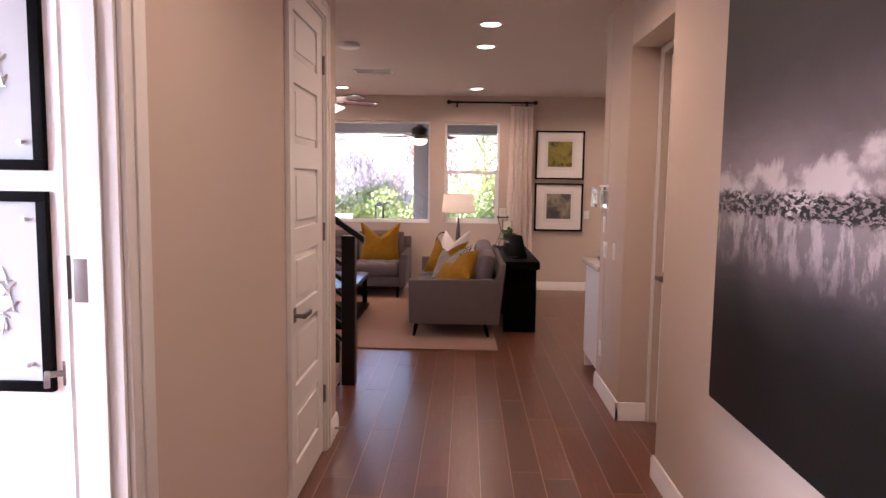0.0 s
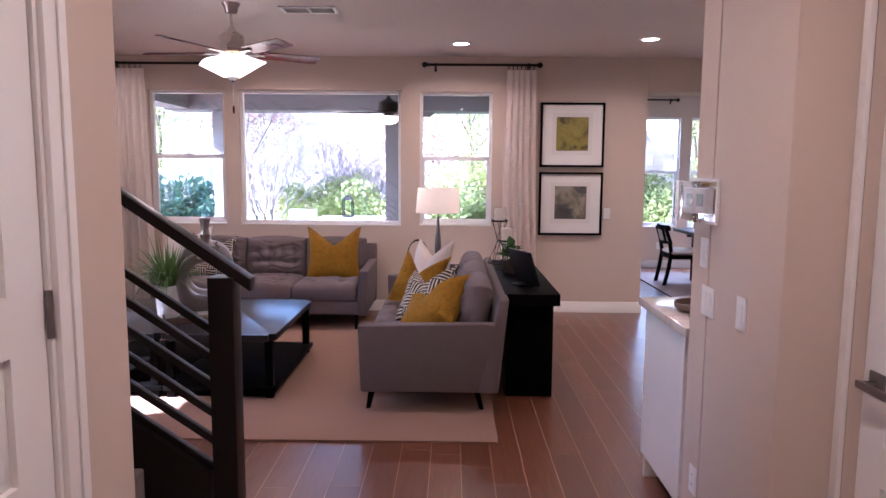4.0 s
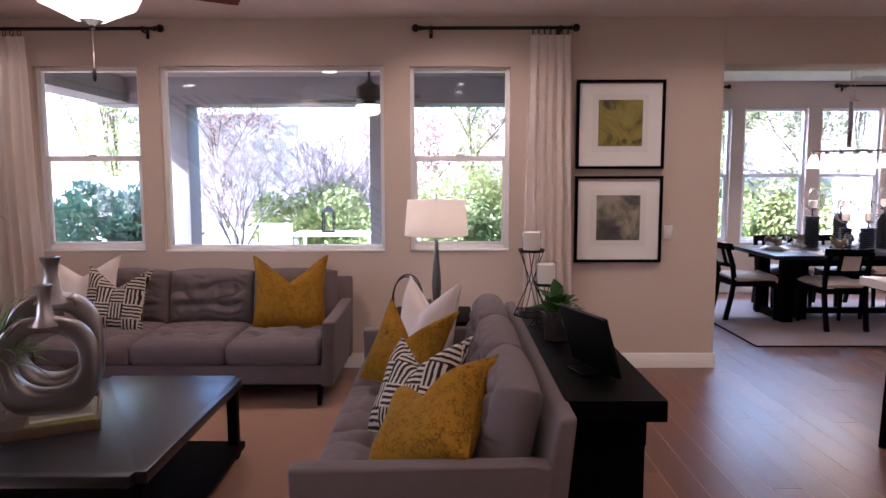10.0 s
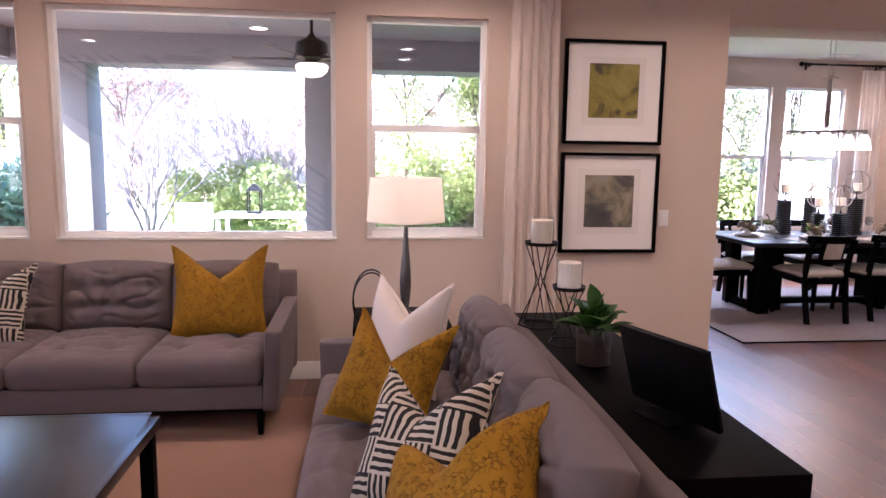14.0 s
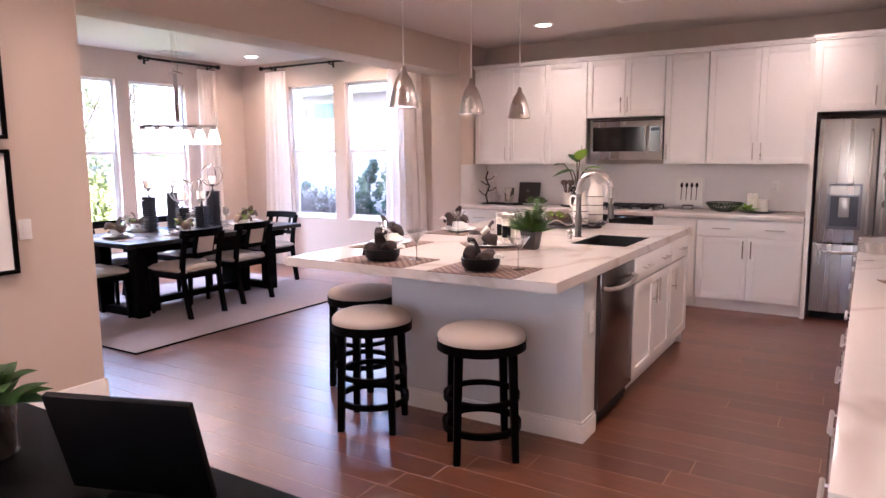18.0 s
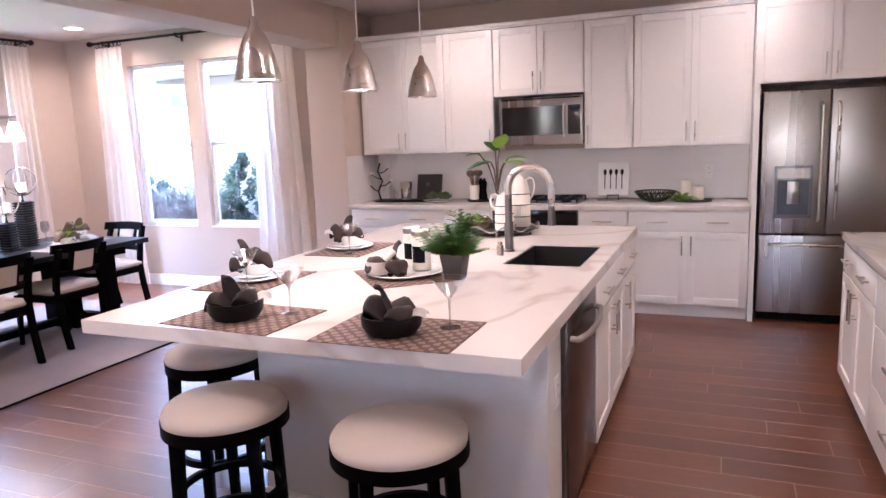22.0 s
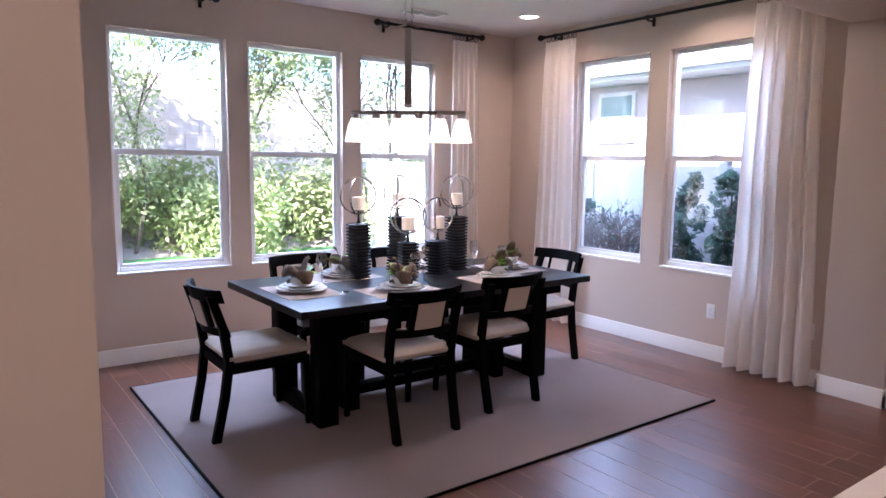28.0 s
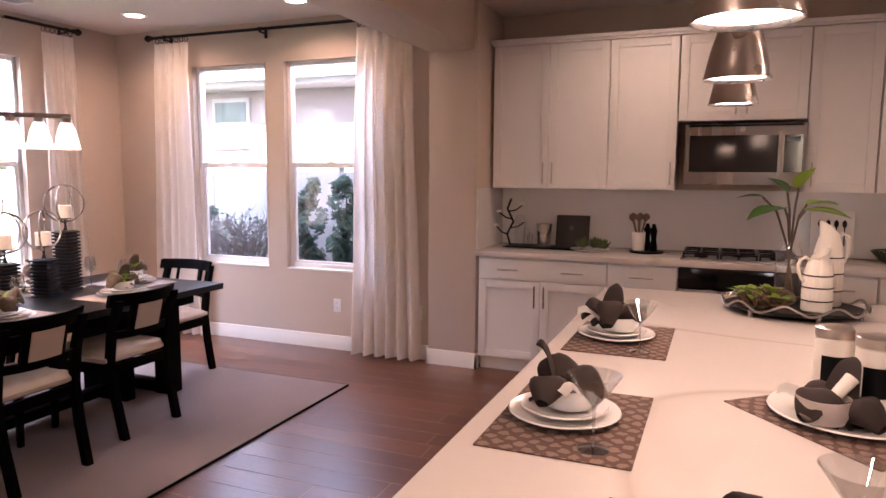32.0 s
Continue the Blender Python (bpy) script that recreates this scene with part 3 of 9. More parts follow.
structure("wall_stairwell", B((-4.45, -1.9, 4.47, 4.6, CEIL + 0.12, 5.2), (-1.9, -1.75, 3.32, 4.6, CEIL + 0.12, 5.2)), WALL, "beige upper wall of the stairwell")
structure("wall_upper_storey", B((-4.6, 7.7, -2.6, 9.3, 5.35, 6.2), (-4.6, -4.45, -2.6, 9.3, 2.9, 5.35), (7.55, 7.7, -2.6, 9.3, 2.9, 5.35), (-4.45, 7.55, 9.15, 9.3, 2.9, 5.35), (-4.45, 7.55, -2.6, -2.45, 2.9, 5.35)), WALL, "plain walls and roof of the upper storey")
structure("floor_base", B((-4.6, 7.7, -2.6, 13.08, -0.15, -0.0007)), JOINT, "pale joints between the floor planks")


# base mouldings
def moulding(name, runs):
    bm = bmesh.new()
    for x0, y0, x1, y1, nx, ny in runs:
        prof = [(0, 0), (0.016, 0), (0.016, 0.085), (0.012, 0.092), (0.013, 0.104), (0.006, 0.118), (0, 0.12)]
        a = [bm.verts.new((x0 + nx * d, y0 + ny * d, z)) for d, z in prof]
        b = [bm.verts.new((x1 + nx * d, y1 + ny * d, z)) for d, z in prof]
        for i in range(len(prof) - 1):
            bm.faces.new((a[i], b[i], b[i + 1], a[i + 1]))
        bm.faces.new(a)
        bm.faces.new(b[::-1])
    return structure(name, bm, TRIM, "white painted wooden baseboard with a stepped top")


moulding("baseboard_living", [(-4.28, 9.25, 2.38, 9.25, 0, -1), (-4.28, 4.5, -4.28, 9.25, 1, 0), (2.38, 9.234, 2.38, 9.44, 1, 0)])
moulding("baseboard_dining", [(2.38, 12.85, 6.88, 12.85, 0, -1), (6.88, 9.62, 6.88, 12.85, -1, 0), (2.38, 9.42, 2.38, 12.85, 1, 0)])
moulding("baseboard_pier", [(6.80, 9.209, 6.80, 9.636, -1, 0), (6.784, 9.225, 6.84, 9.225, 0, -1), (6.784, 9.62, 6.88, 9.62, 0, 1)])
moulding("baseboard_hall", [(1.27, -2.4, 1.27, 2.936, -1, 0), (1.27, 3.784, 1.27, 4.55, -1, 0), (1.254, 3.80, 1.47, 3.80, 0, -1), (1.254, 2.92, 1.47, 2.92, 0, 1),
                            (-0.53, 1.03, -0.53, 2.34, 1, 0), (-0.53, 3.235, -0.53, 3.486, 1, 0), (-0.546, 3.47, -0.68, 3.47, 0, 1), (-0.53, -2.4, -0.53, -0.01, 1, 0)])


# windows
def window(name, axis, a, b, z0, z1, plane, out, rail=True, label="white vinyl window"):
    """A window in an opening from a to b; plane is the room face of its wall, out the side (+1 or -1) of the garden."""
    def bx(p, q, d0, d1, zz0, zz1):
        lo, hi = sorted((plane + out * d0, plane + out * d1))
        return (p, q, lo, hi, zz0, zz1) if axis == "x" else (lo, hi, p, q, zz0, zz1)
    root = thing(name, label=label, category="window")
    tagged(root, kind="structure")
    w = 0.045
    part("window_frame", B(bx(a, a + w, 0.05, 0.11, z0, z1), bx(b - w, b, 0.05, 0.11, z0, z1), bx(a + w, b - w, 0.05, 0.11, z0, z0 + w), bx(a + w, b - w, 0.05, 0.11, z1 - w, z1)), VINYL, root, bevel=0.004)
    part("casing", B(bx(a - 0.0, a + 0.012, -0.004, 0.05, z0, z1), bx(b - 0.012, b, -0.004, 0.05, z0, z1), bx(a, b, -0.004, 0.05, z1 - 0.012, z1)), WALL, root)
    part("window_sill", B(bx(a + 0.012, b - 0.012, -0.006, 0.05, z0 - 0.004, z0 + 0.010)), TRIM, root, bevel=0.003)
    panes = [(z0 + w, z1 - w)]
    if rail:
        zm = (z0 + z1) / 2 + 0.005
        part("meeting_rail", B(bx(a + w, b - w, 0.055, 0.10, zm - 0.022, zm + 0.022)), VINYL, root, bevel=0.004)
        s = 0.022
        part("lower_sash", B(bx(a + w, a + w + s, 0.06, 0.09, z0 + w, zm), bx(b - w - s, b - w, 0.06, 0.09, z0 + w, zm), bx(a + w, b - w, 0.06, 0.09, z0 + w, z0 + w + s)), VINYL, root, bevel=0.003)
        part("sash_lock", B(bx((a + b) / 2 - 0.03, (a + b) / 2 + 0.03, 0.045, 0.06, zm + 0.022, zm + 0.034)), VINYL, root, bevel=0.003)
        panes = [(z0 + w, zm), (zm, z1 - w)]
    for p0, p1 in panes:
        ob = part("pane", B(bx(a + w, b - w, 0.078, 0.082, p0, p1)), GLASS, root)
        ob.visible_shadow = False
    return root


for i, (a, b, z0, z1) in enumerate(LW):
    window(f"window_{i + 1}", "x", a, b, z0, z1, 9.25, 1, i != 1, "white single-hung window onto the patio" if i != 1 else "wide fixed picture window onto the covered patio")
for i, (a, b, z0, z1) in enumerate(DW):
    window(f"window_{i + 4}", "x", a, b, z0, z1, 12.85, 1, True, "tall white single-hung window behind the dining table")
for i, (a, b, z0, z1) in enumerate(RW):
    window(f"window_{i + 7}", "y", a, b, z0, z1, 6.88, 1, True, "tall white single-hung window facing the neighbour")
for i, (a, b, z0, z1) in enumerate(SW):
    window(f"window_{i + 9}", "y", a, b, z0, z1, -4.28, -1, True, "white single-hung side window with sun in it")
window("window_11", "y", -1.6, 1.6, 0.6, 2.4, -3.6, -1, True, "white window of the side room")


# ---- lamps in the ceilings ----
def recessed_light(x, y, power=1.0):
    root = thing("recessed_light", x, y, CEIL, "round white recessed ceiling light, switched on", "ceiling light", "recessed ceiling lights")
    part("trim_ring", lathe(bmesh.new(), [(0.075, -0.001), (0.098, -0.001), (0.098, -0.006), (0.078, -0.010), (0.073, -0.004)], 28, cap=False), TRIM, root)
    part("lens", lathe(bmesh.new(), [(0.0005, -0.003), (0.074, -0.003)], 28, cap=False), LAMPGLOW, root)
    lamp = new("recessed_lamp", bpy.data.lights.new("recessed_lamp", "AREA"))
    lamp.data.shape, lamp.data.size, lamp.data.energy, lamp.data.color, lamp.data.spread = "DISK", 0.13, CAN_POWER * power, CAN_COLOR, radians(150)
    lamp.parent = root
    lamp.matrix_basis = pose(0, 0, -0.012)


for x, y, k in ((-3.2, 8.42, 0.65), (-1.39, 8.45, 1), (0.37, 8.47, 1), (2.09, 8.2, 1), (0.42, 4.8, 0.35), (0.41, 5.67, 0.5), (-3.2, 5.6, 0.5), (6.42, 8.05, 0.7), (6.45, 5.8, 0.4), (6.29, 12.0, 1), (6.35, 10.49, 1),
                (4.4, 5.8, 0.8), (2.6, 5.9, 0.7), (0.5, 3.1, 1.15), (0.3, 1.1, 1.0), (0.3, -0.8, 0.9)):
    recessed_light(x, y, k)


def ceiling_vent(x, y, w, d, rz=0):
    root = thing("ceiling_vent", x, y, CEIL, "white louvred air vent in the ceiling", "vent", rz=rz)
    part("frame", B((-w / 2, w / 2, -d / 2, -d / 2 + 0.025, -0.012, -0.001), (-w / 2, w / 2, d / 2 - 0.025, d / 2, -0.012, -0.001), (-w / 2, -w / 2 + 0.025, -d / 2, d / 2, -0.012, -0.001),
                    (w / 2 - 0.025, w / 2, -d / 2, d / 2, -0.012, -0.001), (-0.01, 0.01, -d / 2, d / 2, -0.012, -0.001)), TRIM, root)
    part("backing", B((-w / 2 + 0.02, w / 2 - 0.02, -d / 2 + 0.02, d / 2 - 0.02, -0.004, -0.002)), BLACKPLASTIC, root)
    for i in range(5):
        yy = -d / 2 + 0.045 + i * (d - 0.09) / 4
        part("slat", turned(B((-w / 2 + 0.025, w / 2 - 0.025, -0.008, 0.008, -0.001, 0.001)), pose(0, yy, -0.008, 35)), TRIM, root)


ceiling_vent(-0.80, 7.1, 0.42, 0.22)
ceiling_vent(5.75, 6.92, 0.36, 0.2, 90)
ceiling_vent(5.5, 12.45, 0.36, 0.18)


def smoke_alarm(x, y, r=0.06):
    part("body", lathe(bmesh.new(), [(r, -0.001), (r, -0.022), (r * 0.8, -0.034), (r * 0.3, -0.036)], 24), PLASTIC, thing("smoke_alarm", x, y, CEIL, "small round white ceiling detector", "detector"))


smoke_alarm(0.05, 3.4, 0.075)
smoke_alarm(-0.82, 5.63, 0.10)
smoke_alarm(5.3, 10.6, 0.04)


# ---- hall ----
def panel_door(root, w, h, t=0.035, rows=((0.17, 0.44), (0.555, 0.83), (0.935, 1.19), (1.305, 1.588), (1.70, 1.975), (2.085, 2.30))):
    """A moulded door leaf in the plane x = 0, from y = 0 to w, that shows its face to +x."""
    bm = bmesh.new()
    m = 0.115
    zs = [0.0]
    for a, b in rows:
        box(bm, 0, t, m, w - m, zs[-1], a)
        box(bm, 0.004, t - 0.016, m, w - m, a, b)
        zs.append(b)
    box(bm, 0, t, m, w - m, zs[-1], h)
    box(bm, 0, t, 0, m, 0, h)
    box(bm, 0, t, w - m, w, 0, h)
    leaf = part("leaf", bm, TRIM, root)
    for a, b in rows:
        q = 0.036
        pb = bmesh.new()
        o = [pb.verts.new((t - 0.015, y, z)) for y, z in ((m, a), (w - m, a), (w - m, b), (m, b))]
        loops = [o]
        for d, x in ((0.004, t - 0.013), (q, t - 0.005), (q + 0.002, t - 0.0005)):
            loops.append([pb.verts.new((x, y, z)) for y, z in ((m + d, a + d), (w - m - d, a + d), (w - m - d, b - d), (m + d, b - d))])
        for c, i in zip(loops, loops[1:]):
            for k in range(4):
                pb.faces.new((c[k], c[(k + 1) % 4], i[(k + 1) % 4], i[k]))
        pb.faces.new(loops[-1])
        part("raised_panel", pb, TRIM, leaf)
    return leaf


def lever(parent, y, z, side, sx=1):
    """A square-rose lever handle; side is the way in y that the lever points."""
    bm = B((0, sx * 0.009, y - 0.033, y + 0.033, z - 0.033, z + 0.033))
    rose = part("lever_rose", bm, HINGE, parent, "brushed nickel square rose", 0.002)
    b2 = bmesh.new()
    tube(b2, [(0, y, z), (sx * 0.055, y, z)], 0.010, 10)
    part("lever", b2, HINGE, parent, "brushed nickel lever")
    part("lever_arm", B((sx * 0.045, sx * 0.062, *sorted((y - side * 0.012, y + side * 0.125)), z - 0.011, z + 0.011)), HINGE, parent, "brushed nickel lever", 0.004)


HINGE = mat("aged_nickel", (0.20, 0.175, 0.16), 0.38, 0.8, var=0.15, bump=0.03)


def hinge(parent, x, y, z):
    part("hinge", lathe(bmesh.new(), [(0.007, z - 0.05), (0.007, z + 0.05)], 10, x, y), HINGE, parent, "brushed nickel hinge")


def casing(name, x, y0, y1, h, side, w=0.07):
    """A door casing on a wall in the plane x, round an opening from y0 to y1; side is the way it faces."""
    bm = bmesh.new()
    for a, b in ((y0 - w, y0), (y1, y1 + w)):
        box(bm, *sorted((x, x + side * 0.014)), a, b, 0, h + w)
        box(bm, *sorted((x + side * 0.014, x + side * 0.021)), a + (0.0 if a < y0 else 0.042), b - (0.042 if a < y0 else 0.0), 0, h + w - 0.0)
    box(bm, *sorted((x, x + side * 0.014)), y0, y1, h, h + w)
    box(bm, *sorted((x + side * 0.014, x + side * 0.021)), y0, y1, h + 0.042, h + w)
    return structure(name, bm, TRIM, "white painted door casing", 0.003)


d1 = tagged(thing("door_1", -0.575, 2.425, 0.012, "closed white moulded panel door with a nickel lever", "door"), kind="structure")
panel_door(d1, 0.72, 2.395)
h1 = new("lever_set")
h1.parent = d1
h1.matrix_basis = pose(0.035, 0, 0)
tagged(h1, "brushed nickel lever handle")
lever(h1, 0.065, 0.905, 1)
for z in (0.33, 1.25, 2.15):
    hinge(d1, 0.044, 0.723, z)
casing("trim_door_1", -0.53, 2.41, 3.16, 2.42, 1)
structure("jamb_door_1", B((-0.645, -0.53, 2.410, 2.422, 0, 2.42), (-0.645, -0.53, 3.148, 3.16, 0, 2.42), (-0.645, -0.53, 2.422, 3.148, 2.41, 2.42)), TRIM, "white painted door jamb")
structure("wall_closet_back", B((-0.76, -0.70, 2.43, 3.25, 0, CEIL)), ROOMWALL, "plain wall behind the closet door")

# recessed door on the other side
d2 = tagged(thing("door_2", 1.545, 3.762, 0.012, "closed white moulded panel door in a shallow recess", "door", rz=180), kind="structure")
panel_door(d2, 0.80, 2.335, rows=((0.19, 0.38), (0.50, 0.66), (0.78, 0.94), (1.07, 1.27), (1.38, 1.56), (1.67, 1.88), (1.98, 2.20)))
h2 = new("lever_set")
h2.parent = d2
h2.matrix_basis = pose(0.035, 0, 0)
tagged(h2, "brushed nickel lever handle")
lever(h2, 0.07, 0.95, 1)

structure("trim_door_2", B((1.450, 1.468, 2.922, 2.957, 0, 2.394), (1.450, 1.468, 3.763, 3.798, 0, 2.394), (1.450, 1.468, 2.957, 3.763, 2.358, 2.394)), TRIM, "narrow white door casing in the recess", 0.004)

# open door into the side room, seen nearly edge-on
casing("trim_door_3", -0.53, 0.09, 0.93, 2.42, 1, 0.10)
structure("jamb_door_3", B((-0.645, -0.53, 0.916, 0.93, 0, 2.42), (-0.645, -0.53, 0.09, 0.104, 0, 2.42), (-0.645, -0.53, 0.104, 0.916, 2.406, 2.42), (-0.60, -0.565, 0.904, 0.916, 0, 2.406)), TRIM, "white painted door jamb")
d3 = tagged(thing("door_3", -0.655, 0.915, 0.012, "white moulded door standing open into the side room", "door", rz=32), kind="structure")
panel_door(d3, 0.78, 2.395)
h3 = new("lever_set")
h3.parent = d3
tagged(h3, "brushed nickel lever handle")
h3.matrix_basis = pose(0.035, 0, 0)
lever(h3, 0.715, 0.90, -1)
h4 = new("lever_set")
h4.parent = d3
tagged(h4, "brushed nickel lever handle")
lever(h4, 0.715, 0.90, -1, -1)
hp = part("hinge_plate", B((0.001, 0.034, -0.002, 0.0, 1.255, 1.355)), HINGE, d3, "satin nickel hinge leaf", 0.0005)
part("hinge", B((-0.638, -0.602, 0.9135, 0.9155, 1.26, 1.36)), HINGE, thing("hinge_plate", 0, 0, 0, "satin nickel hinge leaf on the door jamb", "hinge"), bevel=0.0005)


def shadow_frame(x, z0, z1):
    w = 0.72
    root = thing("framed_art", x, 2.298, z0, "dark frame with a grey mat and a silver burst under acrylic", "picture", "burst pictures")
    h = z1 - z0
    part("frame", B((-w, 0, -0.035, 0, 0, 0.045), (-w, 0, -0.035, 0, h - 0.045, h), (-w, -w + 0.045, -0.035, 0, 0.045, h - 0.045), (-0.045, 0, -0.035, 0, 0.045, h - 0.045)), BLACKWOOD, root, bevel=0.002)
    part("mat_board", B((-w + 0.045, -0.045, -0.012, -0.004, 0.045, h - 0.045)), mat("grey_mat", (0.42, 0.45, 0.47), 0.8, var=0.05), root)
    bm = bmesh.new()
    rng = random.Random(3)
    for i in range(70):
        a, r = rng.random() * 6.283, 0.02 + 0.2 * rng.random() ** 0.6
        cx, cz = -w / 2 + r * math.cos(a) * 0.9, h / 2 + r * math.sin(a)
        b = rng.random() * 3.14
        tube(bm, [(cx - 0.04 * math.cos(b), -0.022, cz - 0.04 * math.sin(b)), (cx + 0.04 * math.cos(b), -0.02, cz + 0.04 * math.sin(b))], 0.004, 5)
    part("silver_burst", bm, SILVER, root, "burst of crossed silver rods")
    for dx, dz in ((0.1, 0.12), (w - 0.1, 0.12), (0.1, h - 0.12), (w - 0.1, h - 0.12)):
        part("standoff", turned(lathe(bmesh.new(), [(0.009, 0), (0.009, 0.03)], 10), pose(-dx, -0.012, dz, 90)), NICKEL, root)


shadow_frame(-1.545, 0.60, 1.48)
shadow_frame(-1.545, 1.57, 2.45)

# the large canvas
canvas = thing("painting", 1.268, 0.55, 0.715, "large unframed abstract canvas in black, grey and white", "painting")
CANVASART = storm_art("storm_painting")
part("canvas", B((-0.04, -0.001, -1.53, 1.53, 0, 1.53)), CANVASART, canvas, bevel=0.003)


def switch_plate(name, x, y, z, nx, ny, gangs=1, label="white rocker switch plate on the wall", category="switch"):
    rz = math.degrees(math.atan2(ny, nx))
    root = thing(name, x, y, z, label, category, "wall plates", rz)
    w = 0.07 + 0.046 * (gangs - 1)
    part("plate", B((0.0005, 0.006, -w / 2, w / 2, -0.057, 0.057)), PLASTIC, root, bevel=0.0015)
    for g in range(gangs):
        yy = (g - (gangs - 1) / 2) * 0.046
        part("rocker", B((0.004, 0.009, yy - 0.016, yy + 0.016, -0.033, 0.033)), PLASTIC, root, bevel=0.001)
    return root


def outlet(x, y, z, nx, ny):
    root = thing("outlet", x, y, z, "white double outlet plate on the wall", "outlet", "wall plates", math.degrees(math.atan2(ny, nx)))
    part("plate", B((0.0005, 0.006, -0.035, 0.035, -0.057, 0.057)), PLASTIC, root, bevel=0.0015)
    for s in (-1, 1):
        part("socket", B((0.004, 0.0075, -0.014, 0.014, s * 0.020 - 0.014, s * 0.020 + 0.014)), PLASTIC, root, bevel=0.002)
        part("slots", B((0.0072, 0.0078, -0.006, -0.004, s * 0.020 - 0.002, s * 0.020 + 0.006), (0.0072, 0.0078, 0.004, 0.006, s * 0.020 - 0.002, s * 0.020 + 0.006)), BLACKPLASTIC, root)


switch_plate("wall_switch", 1.27, 4.36, 1.07, -1, 0, 2)
switch_plate("wall_switch", 1.27, 4.06, 1.085, -1, 0, 1)
switch_plate("wall_switch", 1.27, 4.42, 1.25, -1, 0, 1)
outlet(1.27, 4.42, 0.33, -1, 0)
switch_plate("wall_switch", 1.985, 9.25, 1.10, 0, -1, 1)
outlet(3.66, 12.85, 0.36, 0, -1)
outlet(6.88, 10.49, 0.38, -1, 0)
outlet(6.88, 9.74, 0.38, -1, 0)

thermo = thing("thermostat", 1.27, 4.44, 1.45, "white thermostat under a clear locking plastic guard", "thermostat")
part("thermostat_body", B((-0.03, -0.001, -0.06, 0.06, -0.045, 0.045)), PLASTIC, thermo, bevel=0.004)
part("screen", B((-0.032, -0.030, -0.03, 0.03, -0.02, 0.025)), mat("lcd", (0.33, 0.36, 0.34), 0.3, bump=0), thermo)
gd = part("guard", B((-0.085, -0.001, -0.13, 0.13, -0.075, 0.075)), CRYSTAL, thermo, "clear plastic guard box", 0.006)
part("guard_rim", B((-0.012, -0.001, -0.142, -0.131, -0.085, 0.085), (-0.012, -0.001, 0.131, 0.142, -0.085, 0.085), (-0.012, -0.001, -0.131, 0.131, -0.085, -0.076), (-0.012, -0.001, -0.131, 0.131, 0.076, 0.085)), PLASTIC, thermo)
part("lock", turned(lathe(bmesh.new(), [(0.009, 0), (0.009, 0.006)], 14), pose(-0.086, -0.10, 0, 0, -90)), NICKEL, thermo)
part("stop", tube(bmesh.new(), [(-0.514, 3.36, 0.06), (-0.455, 3.36, 0.062)], 0.008, 8), NICKEL, thing("door_stop", 0, 0, 0, "spring door stop on the baseboard", "door stop"))


# ---- stairs ----
st = tagged(thing("stairs", 0, 0, 0, "carpeted staircase with a dark wooden rail of parallel bars", "stairs"), kind="structure")
rise, run = 0.18, 0.265
for i in range(13):
    x1 = -0.70 - i * run
    bm = B((x1 - run - 0.02, x1 + 0.025, 3.475, 4.40, i * rise + 0.03, (i + 1) * rise), (x1 - run, x1, 3.475, 4.40, i * rise, i * rise + 0.03)) if i == 0 else B((x1 - run - 0.02, x1 + 0.025, 3.475, 4.40, i * rise - 0.02, (i + 1) * rise))
    part("step", bm, CARPET, st, "beige carpeted step", 0.012, 3)
slope = rise / run
bm = bmesh.new()
v = [bm.verts.new(p) for y in (4.405, 4.455) for p in ((-0.68, y, 0.0), (-0.68, y, 0.34), (-4.26, y, 0.34 + slope * 3.58), (-4.26, y, slope * 3.58 - 0.25), (-1.06, y, 0.0))]
bm.faces.new(v[:5])
bm.faces.new(v[5:])
for i in range(5):
    bm.faces.new((v[i], v[(i + 1) % 5], v[5 + (i + 1) % 5], v[5 + i]))
part("stringer", bm, RAILWOOD, st, "black painted closed stringer")
part("under_stair_panel", B((-4.26, -1.08, 4.42, 4.44, 0, 0.03)), WALL, st)
bm = bmesh.new()
w_ = [bm.verts.new(p) for y in (4.41, 4.45) for p in ((-1.07, y, 0.0), (-4.26, y, slope * 3.19 - 0.001), (-4.26, y, 0.0))]
bm.faces.new(w_[:3])
bm.faces.new(w_[3:])
for i in range(3):
    bm.faces.new((w_[i], w_[(i + 1) % 3], w_[3 + (i + 1) % 3], w_[3 + i]))
part("spandrel", bm, WALL, st, "beige wall panel under the stairs")
part("newel_post", B((-0.665, -0.565, 4.405, 4.505, 0, 1.135)), RAILWOOD, st, "square black newel post", 0.004)


def slanted(name, z_newel, hh, dd, x0=-0.665, x1=-4.2):
    b = bmesh.new()
    a = [b.verts.new((x, 4.455 + sy * dd / 2, z_newel + slope * (x0 - x) + sz * hh / 2)) for x in (x0, x1) for sy, sz in ((-1, -1), (1, -1), (1, 1), (-1, 1))]
    for f in ((3, 2, 1, 0), (4, 5, 6, 7), (0, 1, 5, 4), (1, 2, 6, 5), (2, 3, 7, 6), (3, 0, 4, 7)):
        b.faces.new([a[i] for i in f])
    part(name, b, RAILWOOD, st, "", 0.004)


slanted("handrail", 1.105, 0.05, 0.075, -0.50)
for k in range(6):
    slanted("rail_bar", 0.915 - k * 0.115, 0.036, 0.03)


# ---- living room ----
def living_rug():
    bm = bmesh.new()
    grid(bm, 60, 60, lambda u, v: (-3.1 + u * 3.667, 5.55 + v * 3.3, 0.013 + 0.0015 * noise.noise((u * 40, v * 40, 0))))
    root = thing("area_rug", 0, 0, 0, "beige low-pile rug under the sofas and table", "rug")
    part("rug_face", bm, RUG, root)
    part("backing", B((-3.098, 0.565, 5.552, 8.848, 0.001, 0.0115)), RUG, root, bevel=0.003)


